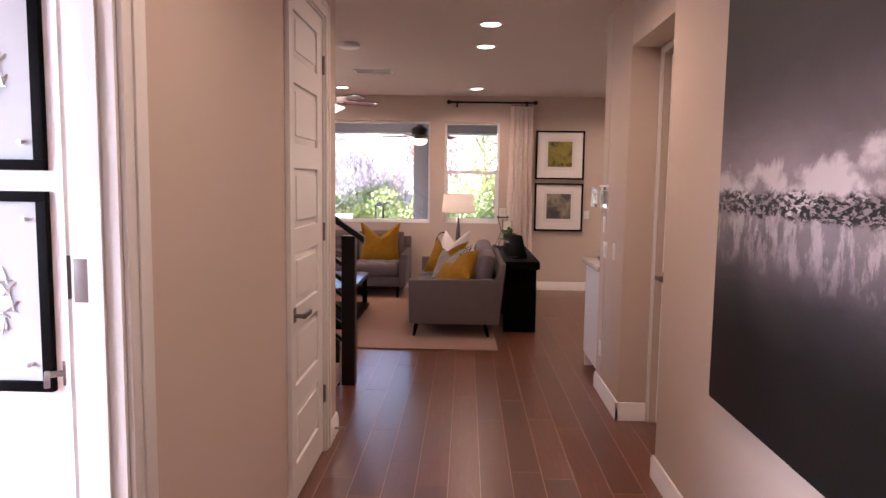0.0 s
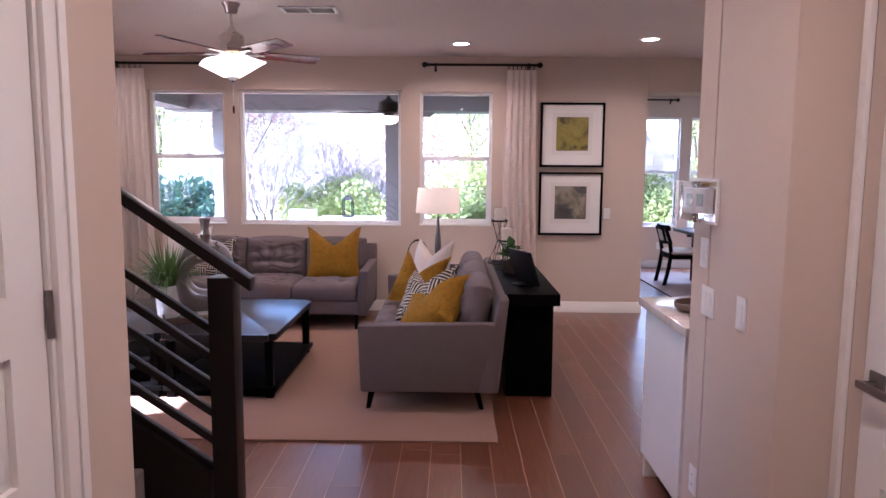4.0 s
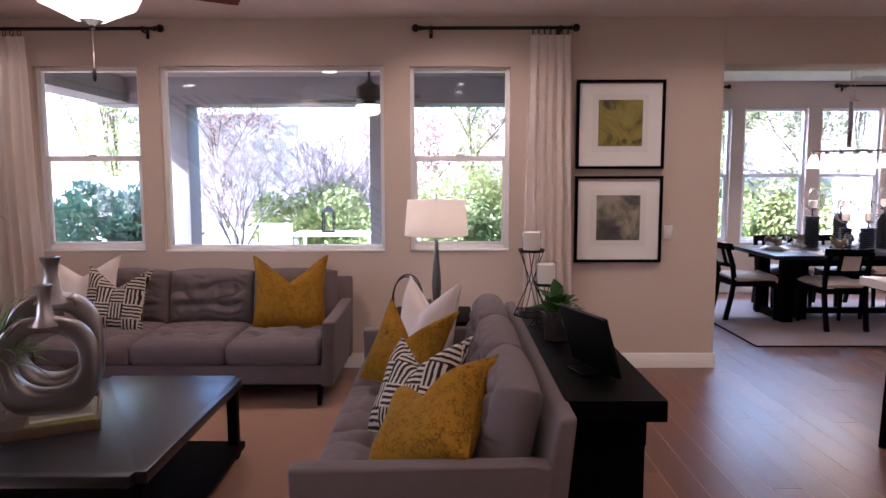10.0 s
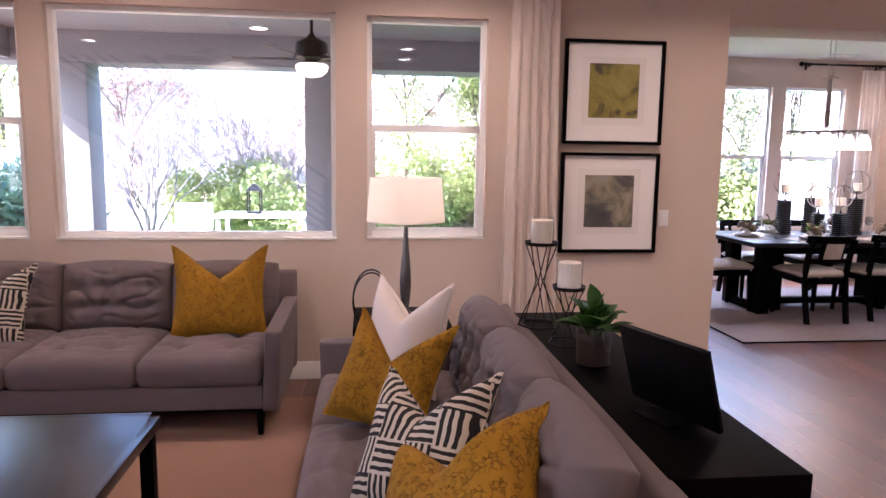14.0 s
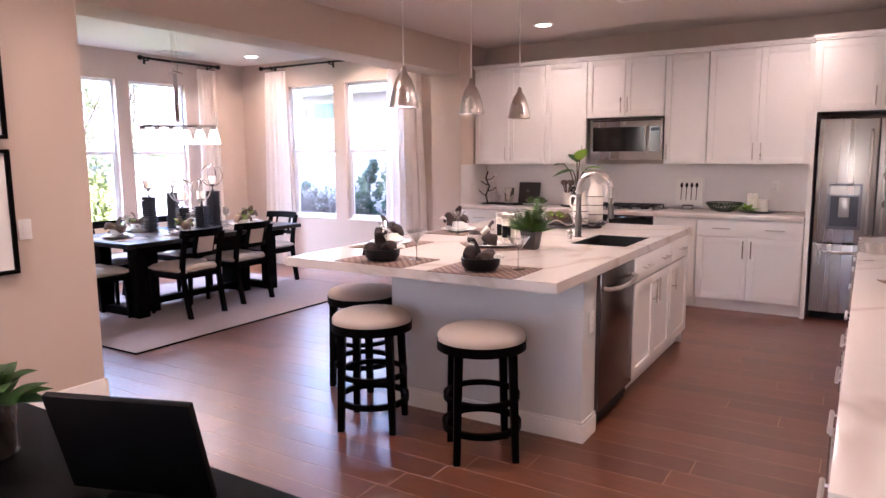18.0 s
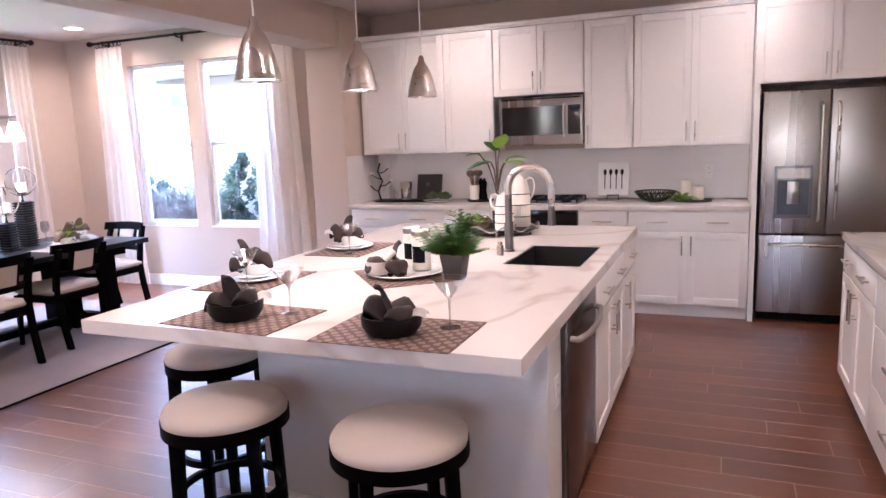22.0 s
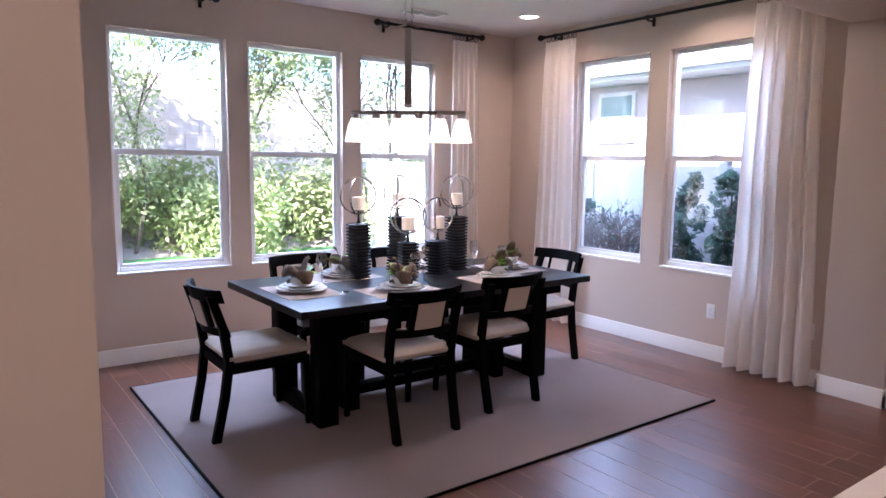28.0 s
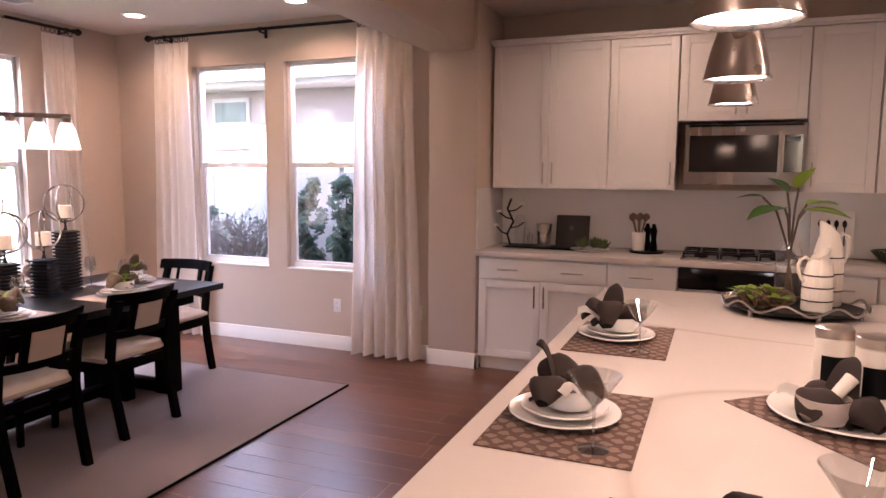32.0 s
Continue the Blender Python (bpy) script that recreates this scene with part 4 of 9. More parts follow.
living_rug()


def sofa(name, label, L, m):
    """A three-seat sofa along x, facing -y, from (0, 0) at its front corner; 0.88 deep."""
    root = thing(name, label=label, category="sofa", group="living room sofas")
    root.matrix_basis = m
    D, arm = 0.90, 0.085
    part("base", B((arm, L - arm, 0.03, D - 0.06, 0.155, 0.29)), SOFA, root, bevel=0.012)
    for x0 in (0.0, L - arm):
        b = bmesh.new()
        # arm that flares a little outward and rises to the back
        s = -1 if x0 == 0 else 1
        prof = [(0.0, 0.15), (-0.012, 0.59), (D - 0.10, 0.60), (D - 0.04, 0.60), (D - 0.06, 0.15)]
        f0 = [b.verts.new((x0, y, z)) for y, z in prof]
        f1 = [b.verts.new((x0 + arm, y, z)) for y, z in prof]
        for vv in (f0, f1):
            for q in vv:
                if q.co.z > 0.5:
                    q.co.x += s * 0.02
        b.faces.new(f0)
        b.faces.new(f1[::-1])
        for i in range(len(prof)):
            j = (i + 1) % len(prof)
            b.faces.new((f0[i], f0[j], f1[j], f1[i]))
        part("arm", b, SOFA, root, "", 0.016, 3)
    b = bmesh.new()
    prof = [(D - 0.15, 0.15), (D - 0.02, 0.752), (D + 0.04, 0.765), (D - 0.02, 0.15)]
    f0 = [b.verts.new((-0.012, y, z)) for y, z in prof]
    f1 = [b.verts.new((L + 0.012, y, z)) for y, z in prof]
    b.faces.new(f0)
    b.faces.new(f1[::-1])
    for i in range(4):
        b.faces.new((f0[i], f0[(i + 1) % 4], f1[(i + 1) % 4], f1[i]))
    part("back", b, SOFA, root, "", 0.02, 3)
    w = (L - 2 * arm) / 3
    for i in range(3):
        x0 = arm + i * w
        tf = [(x0 + w * a, y) for a in (0.28, 0.72) for y in (0.2, 0.42)]
        part("seat_cushion", cushion(bmesh.new(), x0 + 0.003, x0 + w - 0.003, -0.005, D - 0.22, 0.285, 0.445, 0.04, 40, 0.16, tf), SOFA, root, crease=175)
        tb = [(x0 + w * a, y) for a in (0.2, 0.4, 0.6, 0.8) for y in (0.15, 0.27)]
        c = cushion(bmesh.new(), x0 - 0.002, x0 + w + 0.002, 0.0, 0.415, 0.0, 0.15, 0.055, 60, 0.34, tb, 0.14, 0.02, 0.5)
        turned(c, Matrix.Translation((0, D - 0.12, 0.405)) @ pose(0, 0, 0, 79))
        part("back_cushion", c, SOFA, root, crease=175)
    for x in (0.10, L - 0.10):
        for y, tilt in ((0.07, -0.03), (D - 0.16, 0.04)):
            part("leg", taper(bmesh.new(), (x, y + tilt, 0.012), (x, y, 0.16), 0.028, 0.028, 0.045, 0.045), BLACKWOOD, root, "tapered black leg", 0.003)
    part("leg_rail", B((0.08, L - 0.08, 0.05, 0.09, 0.135, 0.155), (0.08, L - 0.08, D - 0.18, D - 0.14, 0.135, 0.155), (0.08, 0.12, 0.09, D - 0.18, 0.135, 0.155), (L - 0.12, L - 0.08, 0.09, D - 0.18, 0.135, 0.155)), BLACKWOOD, root)
    return root


sofa("sofa", "grey tufted three-seat sofa under the garden windows", 2.08, pose(-2.61, 8.25, 0))
sofa("sofa", "grey tufted three-seat sofa backed by a black console", 2.09, pose(-0.285, 8.08, 0, 0, 0, -90))


def throw_pillow(x, y, z, w, material, label, rx=-18, rz=0, ry=0, chop=0.13, thick=0.085):
    """A square pillow that stands on its lower edge with a chop in its top; it faces -y before it is turned."""
    n = 26
    bm = bmesh.new()
    rng = random.Random(int(1000 * (x + 7 * y)) % 9973)
    ph = rng.random() * 6

    def at(u, v, s):
        a, b = 2 * u - 1, 2 * v - 1
        px = a * w / 2 * (1 - 0.12 * (1 - b * b) * abs(a) ** 2)
        pz = b * w / 2 * (1 - 0.05 * (1 - a * a) * abs(b) ** 2)
        t = max(0.0, (1 - a ** 4) * (1 - b ** 4)) ** 0.62
        dent = 1.12 * chop * max(0.0, 1 - abs(a) ** 1.15) ** 1.25 * max(0.0, (b + 0.55) / 1.55) ** 1.5
        crease = 0.035 * math.exp(-(a / 0.20) ** 2) * max(0.0, (b + 0.5) / 1.5)
        t *= 1 + 0.06 * math.sin(5 * a + ph) * math.sin(4 * b + ph)
        return px, s * max(0.0, thick * t - crease * t), pz + w / 2 - dent
    grid(bm, n, n, lambda u, v: at(u, v, -1))
    grid(bm, n, n, lambda u, v: at(u, v, 1))
    bmesh.ops.remove_doubles(bm, verts=bm.verts, dist=0.0008)
    root = thing("throw_pillow", label=label, category="pillow", group="throw pillows")
    root.matrix_basis = pose(x, y, z, rx, ry, rz)
    part("cover", bm, material, root)
    edge = [at(u, v, 0) for u, v in [(i / n, 0) for i in range(n)] + [(1, i / n) for i in range(n)] + [(1 - i / n, 1) for i in range(n)] + [(0, 1 - i / n) for i in range(n)]]
    part("piping", tube(bmesh.new(), edge, 0.0045, 6, True), material, root)
    return root


throw_pillow(-0.92, 8.70, 0.435, 0.55, MUSTARD, "mustard velvet pillow with a chopped top", -16, 4, 0, 0.17)
throw_pillow(-2.19, 8.62, 0.43, 0.48, PRINT, "black and cream brush-print pillow", -18, -4, 3)
throw_pillow(-2.46, 8.74, 0.455, 0.52, CREAM, "cream pillow leaning in the sofa corner", -14, 8)
throw_pillow(0.11, 6.15, 0.505, 0.49, MUSTARD, "mustard velvet pillow at the near end of the sofa", -57, -33, -25, 0.15, 0.12)
throw_pillow(0.035, 6.53, 0.47, 0.46, PRINT, "black and cream brush-print pillow between mustard ones", -34, -46, -10, 0.14)
throw_pillow(-0.05, 7.18, 0.49, 0.455, MUSTARD, "mustard velvet pillow with a deep chop", -33, -36, 2, 0.18)
throw_pillow(0.07, 7.66, 0.47, 0.50, CREAM, "cream pillow behind a mustard one", -15, -52, -3, 0.16)


def console():
    root = thing("console_table", 0.64, 6.15, 0, "long black wooden console behind the sofa", "console table")
    w, L = 0.36, 1.72
    part("top", B((0, w, 0, L, 0.685, 0.762)), BLACKWOOD, root, bevel=0.003)
    part("apron", B((0.03, w - 0.012, 0.2, L - 0.2, 0.52, 0.685)), BLACKWOOD, root, bevel=0.003)
    for y in (0.235, L - 0.47):
        part("pedestal", B((0.03, w - 0.006, y, y + 0.235, 0, 0.52)), BLACKWOOD, root, bevel=0.003)
    part("shelf", B((0.05, w - 0.03, 0.47, L - 0.47, 0.06, 0.10)), BLACKWOOD, root, bevel=0.003)


console()


def coffee_table(x0, x1):
    root = thing("coffee_table", x0, 6.21, 0, "black wooden coffee table with a low shelf, paired", "coffee table", "paired coffee tables")
    w, L, H = x1 - x0, 1.27, 0.457
    b = B((0, w, 0, L, H - 0.045, H))
    bmesh.ops.bevel(b, geom=[e for e in b.edges if abs(e.verts[0].co.z - e.verts[1].co.z) > 0.01], offset=0.045, segments=6, affect="EDGES")
    part("tabletop", b, TABLEWOOD, root, "black top with rounded corners", 0.003)
    for x in (0.05, w - 0.05):
        for y in (0.06, L - 0.06):
            part("leg", B((x - 0.026, x + 0.026, y - 0.026, y + 0.026, 0.014, H - 0.045)), BLACKWOOD, root, bevel=0.003)
    part("shelf", B((0.0, w, 0.02, L - 0.02, 0.06, 0.095)), BLACKWOOD, root, bevel=0.006)
    part("plinth", B((0.05, w - 0.05, 0.07, L - 0.07, 0.014, 0.06)), BLACKWOOD, root)


coffee_table(-1.655, -0.885)
coffee_table(-2.432, -1.662)


def curtain(x0, x1, y0, y1, z1, label, seed, folds=6, amp=0.035, flare=1.0):
    """A sheer panel hung along a line from (x0, y0) to (x1, y1), down to the floor."""
    root = thing("curtain", label=label, category="curtain", group="sheer curtains")
    rng = random.Random(seed)
    ph = [rng.random() * 6.283 for _ in range(4)]
    dx, dy = x1 - x0, y1 - y0
    L = math.hypot(dx, dy)
    nx, ny = -dy / L, dx / L
    bm = bmesh.new()

    def at(u, v):
        z = 0.015 + (z1 - 0.015) * v
        loose = 1 - 0.45 * v
        a = amp * (0.55 + 0.45 * (1 - v)) * (math.sin(folds * 6.283 * u + ph[0]) + 0.28 * math.sin(folds * 1.7 * 6.283 * u + ph[1] + 1.5 * v) + 0.2 * math.sin(9 * v + ph[2]))
        if v > 0.955:
            a *= 0.55
        k = u + (u - 0.5) * (1 - v) * 0.30 * flare + 0.01 * math.sin(7 * v + ph[3])
        return x0 + dx * k + nx * a, y0 + dy * k + ny * a, z
    grid(bm, 110, 26, at)
    part("panel", bm, CURTAIN, root)
    for i in range(7):
        u = (i + 0.5) / 7
        c = (x0 + dx * u, y0 + dy * u, z1 + 0.026)
        pts = [(c[0] + nx * 0.021 * math.cos(a), c[1] + ny * 0.021 * math.cos(a), c[2] + 0.0 + 0.021 * math.sin(a)) for a in [k * 6.283 / 14 for k in range(14)]]
        part("ring", tube(bmesh.new(), pts, 0.003, 5, True), IRON, root, "black curtain ring")
    return root


def rod(p, q, label="black iron curtain rod with ball finials", wall=(0, 1), brackets=2):
    root = thing("curtain_rod", label=label, category="curtain rod", group="curtain rods")
    p, q = Vector(p), Vector(q)
    d = (q - p).normalized()
    part("pole", tube(bmesh.new(), [p, q], 0.0135, 12), IRON, root)
    for e, s in ((p, -1), (q, 1)):
        b = lathe(bmesh.new(), [(0.014, 0), (0.02, 0.004), (0.02, 0.012), (0.012, 0.018), (0.02, 0.026), (0.030, 0.042), (0.030, 0.054), (0.020, 0.072), (0.004, 0.078)], 16)
        turned(b, Matrix.Translation(e) @ (s * d).to_track_quat("Z", "Y").to_matrix().to_4x4())
        part("finial", b, IRON, root, "turned ball finial")
    for i in range(brackets):
        c = p + (q - p) * ((0.06 + 0.88 * i / max(1, brackets - 1)) if brackets > 1 else 0.5)
        b = bmesh.new()
        tube(b, [c + Vector((0, 0, -0.022)), c + Vector((wall[0] * 0.09, wall[1] * 0.09, -0.022))], 0.008, 8)
        tube(b, [c + Vector((wall[0] * 0.086, wall[1] * 0.086, -0.06)), c + Vector((wall[0] * 0.086, wall[1] * 0.086, 0.03))], 0.013, 8)
        tube(b, [c + d * -0.01, c + d * 0.01], 0.019, 12)
        part("bracket", b, IRON, root)


rod((-3.40, 9.15, 2.665), (-2.0, 9.15, 2.665))
curtain(-3.40, -3.00, 9.15, 9.15, 2.61, "sheer white curtain drawn aside by the garden window", 1, 5)
rod((0.04, 9.15, 2.662), (1.16, 9.15, 2.662))
curtain(0.86, 1.17, 9.15, 9.15, 2.61, "sheer white curtain hanging beside two framed prints", 2, 5, 0.03)
rod((-4.18, 8.95, 2.66), (-4.18, 5.4, 2.66), wall=(-1, 0), brackets=3)
curtain(-4.18, -4.18, 8.9, 8.45, 2.61, "sheer white curtain on the side wall", 3, 5)


def print_frame(z0, z1, stops, label, seed):
    x0, x1 = 1.238, 1.925
    root = thing("framed_print", (x0 + x1) / 2, 9.249, z0, label, "picture", "framed prints")
    w, h, f = x1 - x0, z1 - z0, 0.022
    part("frame", B((-w / 2, w / 2, -0.038, 0, 0, f), (-w / 2, w / 2, -0.038, 0, h - f, h), (-w / 2, -w / 2 + f, -0.038, 0, f, h - f), (w / 2 - f, w / 2, -0.038, 0, f, h - f)), BLACKWOOD, root, "thin black frame", 0.002)
    part("mat_board", B((-w / 2 + f, w / 2 - f, -0.018, -0.004, f, h - f)), mat("white_mat", (0.78, 0.75, 0.72), 0.85, var=0.01, bump=0.02), root)
    aw, ah = 0.50 * w, 0.52 * h
    bm = B((-aw / 2 - 0.045, aw / 2 + 0.045, -0.0195, -0.017, h / 2 - ah / 2 - 0.045 + 0.01, h / 2 + ah / 2 + 0.045 + 0.01))
    part("inner_mat", bm, mat("white_mat_inner", (0.72, 0.69, 0.66), 0.85, var=0.01, bump=0.0), root)
    part("print", B((-aw / 2, aw / 2, -0.0215, -0.0190, h / 2 - ah / 2 + 0.012, h / 2 + ah / 2 + 0.012)), art("print_art", stops, 4.2, 0, seed), root, "abstract watercolour")
    return root


print_frame(1.60, 2.285, [(0.25, (0.04, 0.032, 0.02)), (0.42, (0.07, 0.055, 0.022)), (0.5, (0.22, 0.18, 0.025)), (0.62, (0.28, 0.24, 0.05)), (0.75, (0.12, 0.105, 0.07))], "black framed abstract print in olive yellow", 3)
print_frame(0.862, 1.545, [(0.25, (0.045, 0.04, 0.042)), (0.42, (0.09, 0.085, 0.08)), (0.54, (0.26, 0.23, 0.15)), (0.62, (0.30, 0.28, 0.24)), (0.75, (0.09, 0.085, 0.085))], "black framed abstract print in grey and olive", 8)


def ceiling_fan(x, y, ztop, label, blade_mat, body_mat, drop, r=0.66, rot=20, wide=1.0):
    root = thing("ceiling_fan", x, y, ztop, label, "ceiling fan", rz=rot)
    part("canopy", lathe(bmesh.new(), [(0.068, 0), (0.066, -0.012), (0.05, -0.03), (0.046, -0.06), (0.034, -0.078), (0.014, -0.082)], 24), body_mat, root)
    part("downrod", lathe(bmesh.new(), [(0.013, -0.07), (0.013, -drop)], 12), body_mat, root)
    prof = [(0.015, 0.02), (0.022, 0.0), (0.04, -0.018), (0.082, -0.048), (0.088, -0.06), (0.088, -0.15), (0.096, -0.156), (0.096, -0.172), (0.06, -0.185)]
    part("motor", lathe(bmesh.new(), [(q * wide, -drop + z) for q, z in prof], 32), body_mat, root)
    for i in range(5):
        a = 72 * i
        b = bmesh.new()
        grid(b, 10, 3, lambda u, v: (0.20 + u * (r - 0.20), (v - 0.5) * (0.11 + 0.035 * u) * (1 if u < 0.95 else 0.9), 0.006 * math.sin(3 * v) + (v - 0.5) * -0.03))
        grid(b, 10, 3, lambda u, v: (0.20 + u * (r - 0.20), (v - 0.5) * (0.11 + 0.035 * u) * (1 if u < 0.95 else 0.9), -0.007 + 0.006 * math.sin(3 * v) + (v - 0.5) * -0.03))
        ed = [e for e in b.edges if e.is_boundary]
        bmesh.ops.bridge_loops(b, edges=ed)
        bl = part("blade", turned(b, pose(0, 0, -drop - 0.17, 0, 0, a)), blade_mat, root)
        part("blade_iron", turned(B((0.10, 0.24, -0.018, 0.018, -0.012, -0.002)), pose(0, 0, -drop - 0.17, 0, 0, a)), body_mat, bl)
    zb = -drop - 0.185
    part("light_fitter", lathe(bmesh.new(), [(0.055, zb), (0.06, zb - 0.02), (0.10, zb - 0.03), (0.10, zb - 0.036)], 24), body_mat, root)
    return root, zb


fan, fz = ceiling_fan(-1.34, 6.93, CEIL, "nickel ceiling fan with dark red blades and lit bowl", mat("cherry_blade", (0.11, 0.022, 0.018), 0.25, var=0.3, scale=4, stretch=(1, 8, 8)), NICKEL, 0.18, 0.66, 31)
b = bmesh.new()
prof = [(0.06, 0.004), (0.10, -0.020), (0.158, -0.036), (0.162, -0.044), (0.125, -0.075), (0.075, -0.125), (0.045, -0.150), (0.02, -0.154)]
rings = []
for q, z in prof:
    # a square dish with straight sloping sides and corners that dip a little
    rings.append([b.verts.new((q * 1.28 * u, q * 1.28 * v, fz - 0.012 + z - 0.10 * q * (u * u + v * v - 1) * (q > 0.12)))
                  for u, v in [(max(-1, min(1, 1.35 * math.cos(k * 0.19635))), max(-1, min(1, 1.35 * math.sin(k * 0.19635)))) for k in range(32)]])
for q0, q1 in zip(rings, rings[1:]):
    for k in range(32):
        b.faces.new((q0[k], q0[(k + 1) % 32], q1[(k + 1) % 32], q1[k]))
b.faces.new(rings[-1])
part("glass_bowl", b, SHADEGLOW, fan, "lit square frosted glass bowl")
part("finial", lathe(bmesh.new(), [(0.05, fz - 0.166), (0.03, fz - 0.178), (0.012, fz - 0.188), (0.010, fz - 0.2)], 16), IRON, fan)
part("pull_chain", lathe(bmesh.new(), [(0.0025, fz - 0.19), (0.0025, fz - 0.38)], 6), NICKEL, fan)
part("pull_knob", lathe(bmesh.new(), [(0.004, fz - 0.37), (0.009, fz - 0.39), (0.008, fz - 0.42), (0.003, fz - 0.43)], 10), IRON, fan)
lamp = new("fan_lamp", bpy.data.lights.new("fan_lamp", "POINT"))
lamp.data.energy, lamp.data.color, lamp.data.shadow_soft_size = FAN_POWER, (1.0, 0.74, 0.5), 0.12
lamp.location = (-1.34, 6.93, CEIL + fz - 0.30)


# side table and table lamp in the corner
sidet = thing("side_table", 0.13, 8.55, 0, "black square side table between the sofas", "side table")
part("tabletop", B((-0.27, 0.27, -0.27, 0.27, 0.545, 0.585)), BLACKWOOD, sidet, bevel=0.004)
for sx in (-1, 1):
    for sy in (-1, 1):
        part("leg", B((sx * 0.235 - 0.022, sx * 0.235 + 0.022, sy * 0.235 - 0.022, sy * 0.235 + 0.022, 0.014, 0.545)), BLACKWOOD, sidet, bevel=0.003)
part("shelf", B((-0.25, 0.25, -0.25, 0.25, 0.16, 0.185)), BLACKWOOD, sidet, bevel=0.003)
lampt = thing("table_lamp", 0.155, 8.55, 0.585, "table lamp with a slender grey stem and a cream drum shade", "lamp")
part("base", lathe(bmesh.new(), [(0.085, 0), (0.085, 0.012), (0.03, 0.03), (0.02, 0.05), (0.028, 0.12), (0.034, 0.20), (0.028, 0.30), (0.016, 0.42), (0.011, 0.52)], 28), mat("grey_lamp_base", (0.15, 0.14, 0.142), 0.3, 0.5, var=0.15), lampt)
part("shade", lathe(bmesh.new(), [(0.222, 0.555), (0.200, 0.80), (0.198, 0.80), (0.220, 0.555)], 40, cap=False), SHADE, lampt, "cream drum shade")
# weak point lamp added inside the shade only to brighten it
shade_fill = new("shade_fill_lamp", bpy.data.lights.new("shade_fill_lamp", "POINT"))
shade_fill.data.energy, shade_fill.data.color, shade_fill.data.shadow_soft_size = 0.22, (1.0, 0.78, 0.56), 0.05
shade_fill.location = (0.155, 8.55, 0.585 + 0.68)
part("harp", tube(bmesh.new(), [(0, 0, 0.50), (0, 0, 0.82)], 0.004, 8), NICKEL, lampt)
part("finial", lathe(bmesh.new(), [(0.004, 0.815), (0.010, 0.825), (0.009, 0.84), (0.003, 0.848)], 12), NICKEL, lampt)


# iron candle stands on the console
def candle_stand(x, y, h, r):
    root = thing("candle_stand", x, y, 0.762, "hourglass black wire stand with a glass cup and white candle", "candle holder", "wire candle stands")
    k = 6
    part("base_ring", tube(bmesh.new(), ring_points(r, k, 0.005), 0.004, 6, True), IRON, root)
    part("top_ring", tube(bmesh.new(), ring_points(r * 0.72, 24, h), 0.004, 6, True), IRON, root)
    for i in range(k):
        a, b_ = 6.283 * i / k, 6.283 * (i + 1.6) / k
        part("wire", tube(bmesh.new(), [(r * math.cos(a), r * math.sin(a), 0.005), (0.018 * math.cos((a + b_) / 2), 0.018 * math.sin((a + b_) / 2), h * 0.55), (0.72 * r * math.cos(b_), 0.72 * r * math.sin(b_), h)], 0.0028, 6), IRON, root)
    part("dish", lathe(bmesh.new(), [(0.001, h), (r * 0.74, h), (r * 0.78, h + 0.012), (r * 0.74, h + 0.006), (0.001, h + 0.004)], 24, cap=False), IRON, root)
    part("candle", lathe(bmesh.new(), [(0.046, h + 0.005), (0.046, h + 0.105), (0.040, h + 0.108), (0.005, h + 0.102)], 28), WAX, root, "white pillar candle")
    part("glass_cup", lathe(bmesh.new(), [(0.053, h + 0.006), (0.053, h + 0.12), (0.051, h + 0.12), (0.051, h + 0.006)], 28, cap=False), GLASS, root)


candle_stand(0.70, 7.62, 0.365, 0.095)
candle_stand(0.74, 7.32, 0.225, 0.085)


def leaf(bm, base, direction, length, width, bend=0.4, n=5, fold=0.15):
    """One bent blade of a leaf."""
    d = Vector(direction).normalized()
    side = d.cross(Vector((0, 0, 1)))
    side = side.normalized() if side.length > 0.05 else Vector((1, 0, 0))
    up = side.cross(d)
    p = Vector(base)
    left, mid, right = [], [], []
    for i in range(n + 1):
        t = i / n
        wdt = width * math.sin(math.pi * min(1, 0.08 + 0.92 * t) ** 0.8) * 0.5
        c = p + d * (length * t) + Vector((0, 0, -bend * length * t * t)) 
        left.append(bm.verts.new(c - side * wdt + up * fold * wdt))
        mid.append(bm.verts.new(c))
        right.append(bm.verts.new(c + side * wdt + up * fold * wdt))
    for i in range(n):
        bm.faces.new((left[i], mid[i], mid[i + 1], left[i + 1]))
        bm.faces.new((mid[i], right[i], right[i + 1], mid[i + 1]))


def spray(bm, rng, centre, count, length, width, lift=(0.1, 1.0), bend=0.5, spread=0.02):
    for _ in range(count):
        a = rng.random() * 6.283
        e = lift[0] + (lift[1] - lift[0]) * rng.random()
        d = (math.cos(a) * math.cos(e), math.sin(a) * math.cos(e), math.sin(e))
        b0 = (centre[0] + spread * math.cos(a), centre[1] + spread * math.sin(a), centre[2] + spread * rng.random())
        leaf(bm, b0, d, length * (0.65 + 0.5 * rng.random()), width * (0.75 + 0.5 * rng.random()), bend * (0.6 + 0.8 * rng.random()), 6)


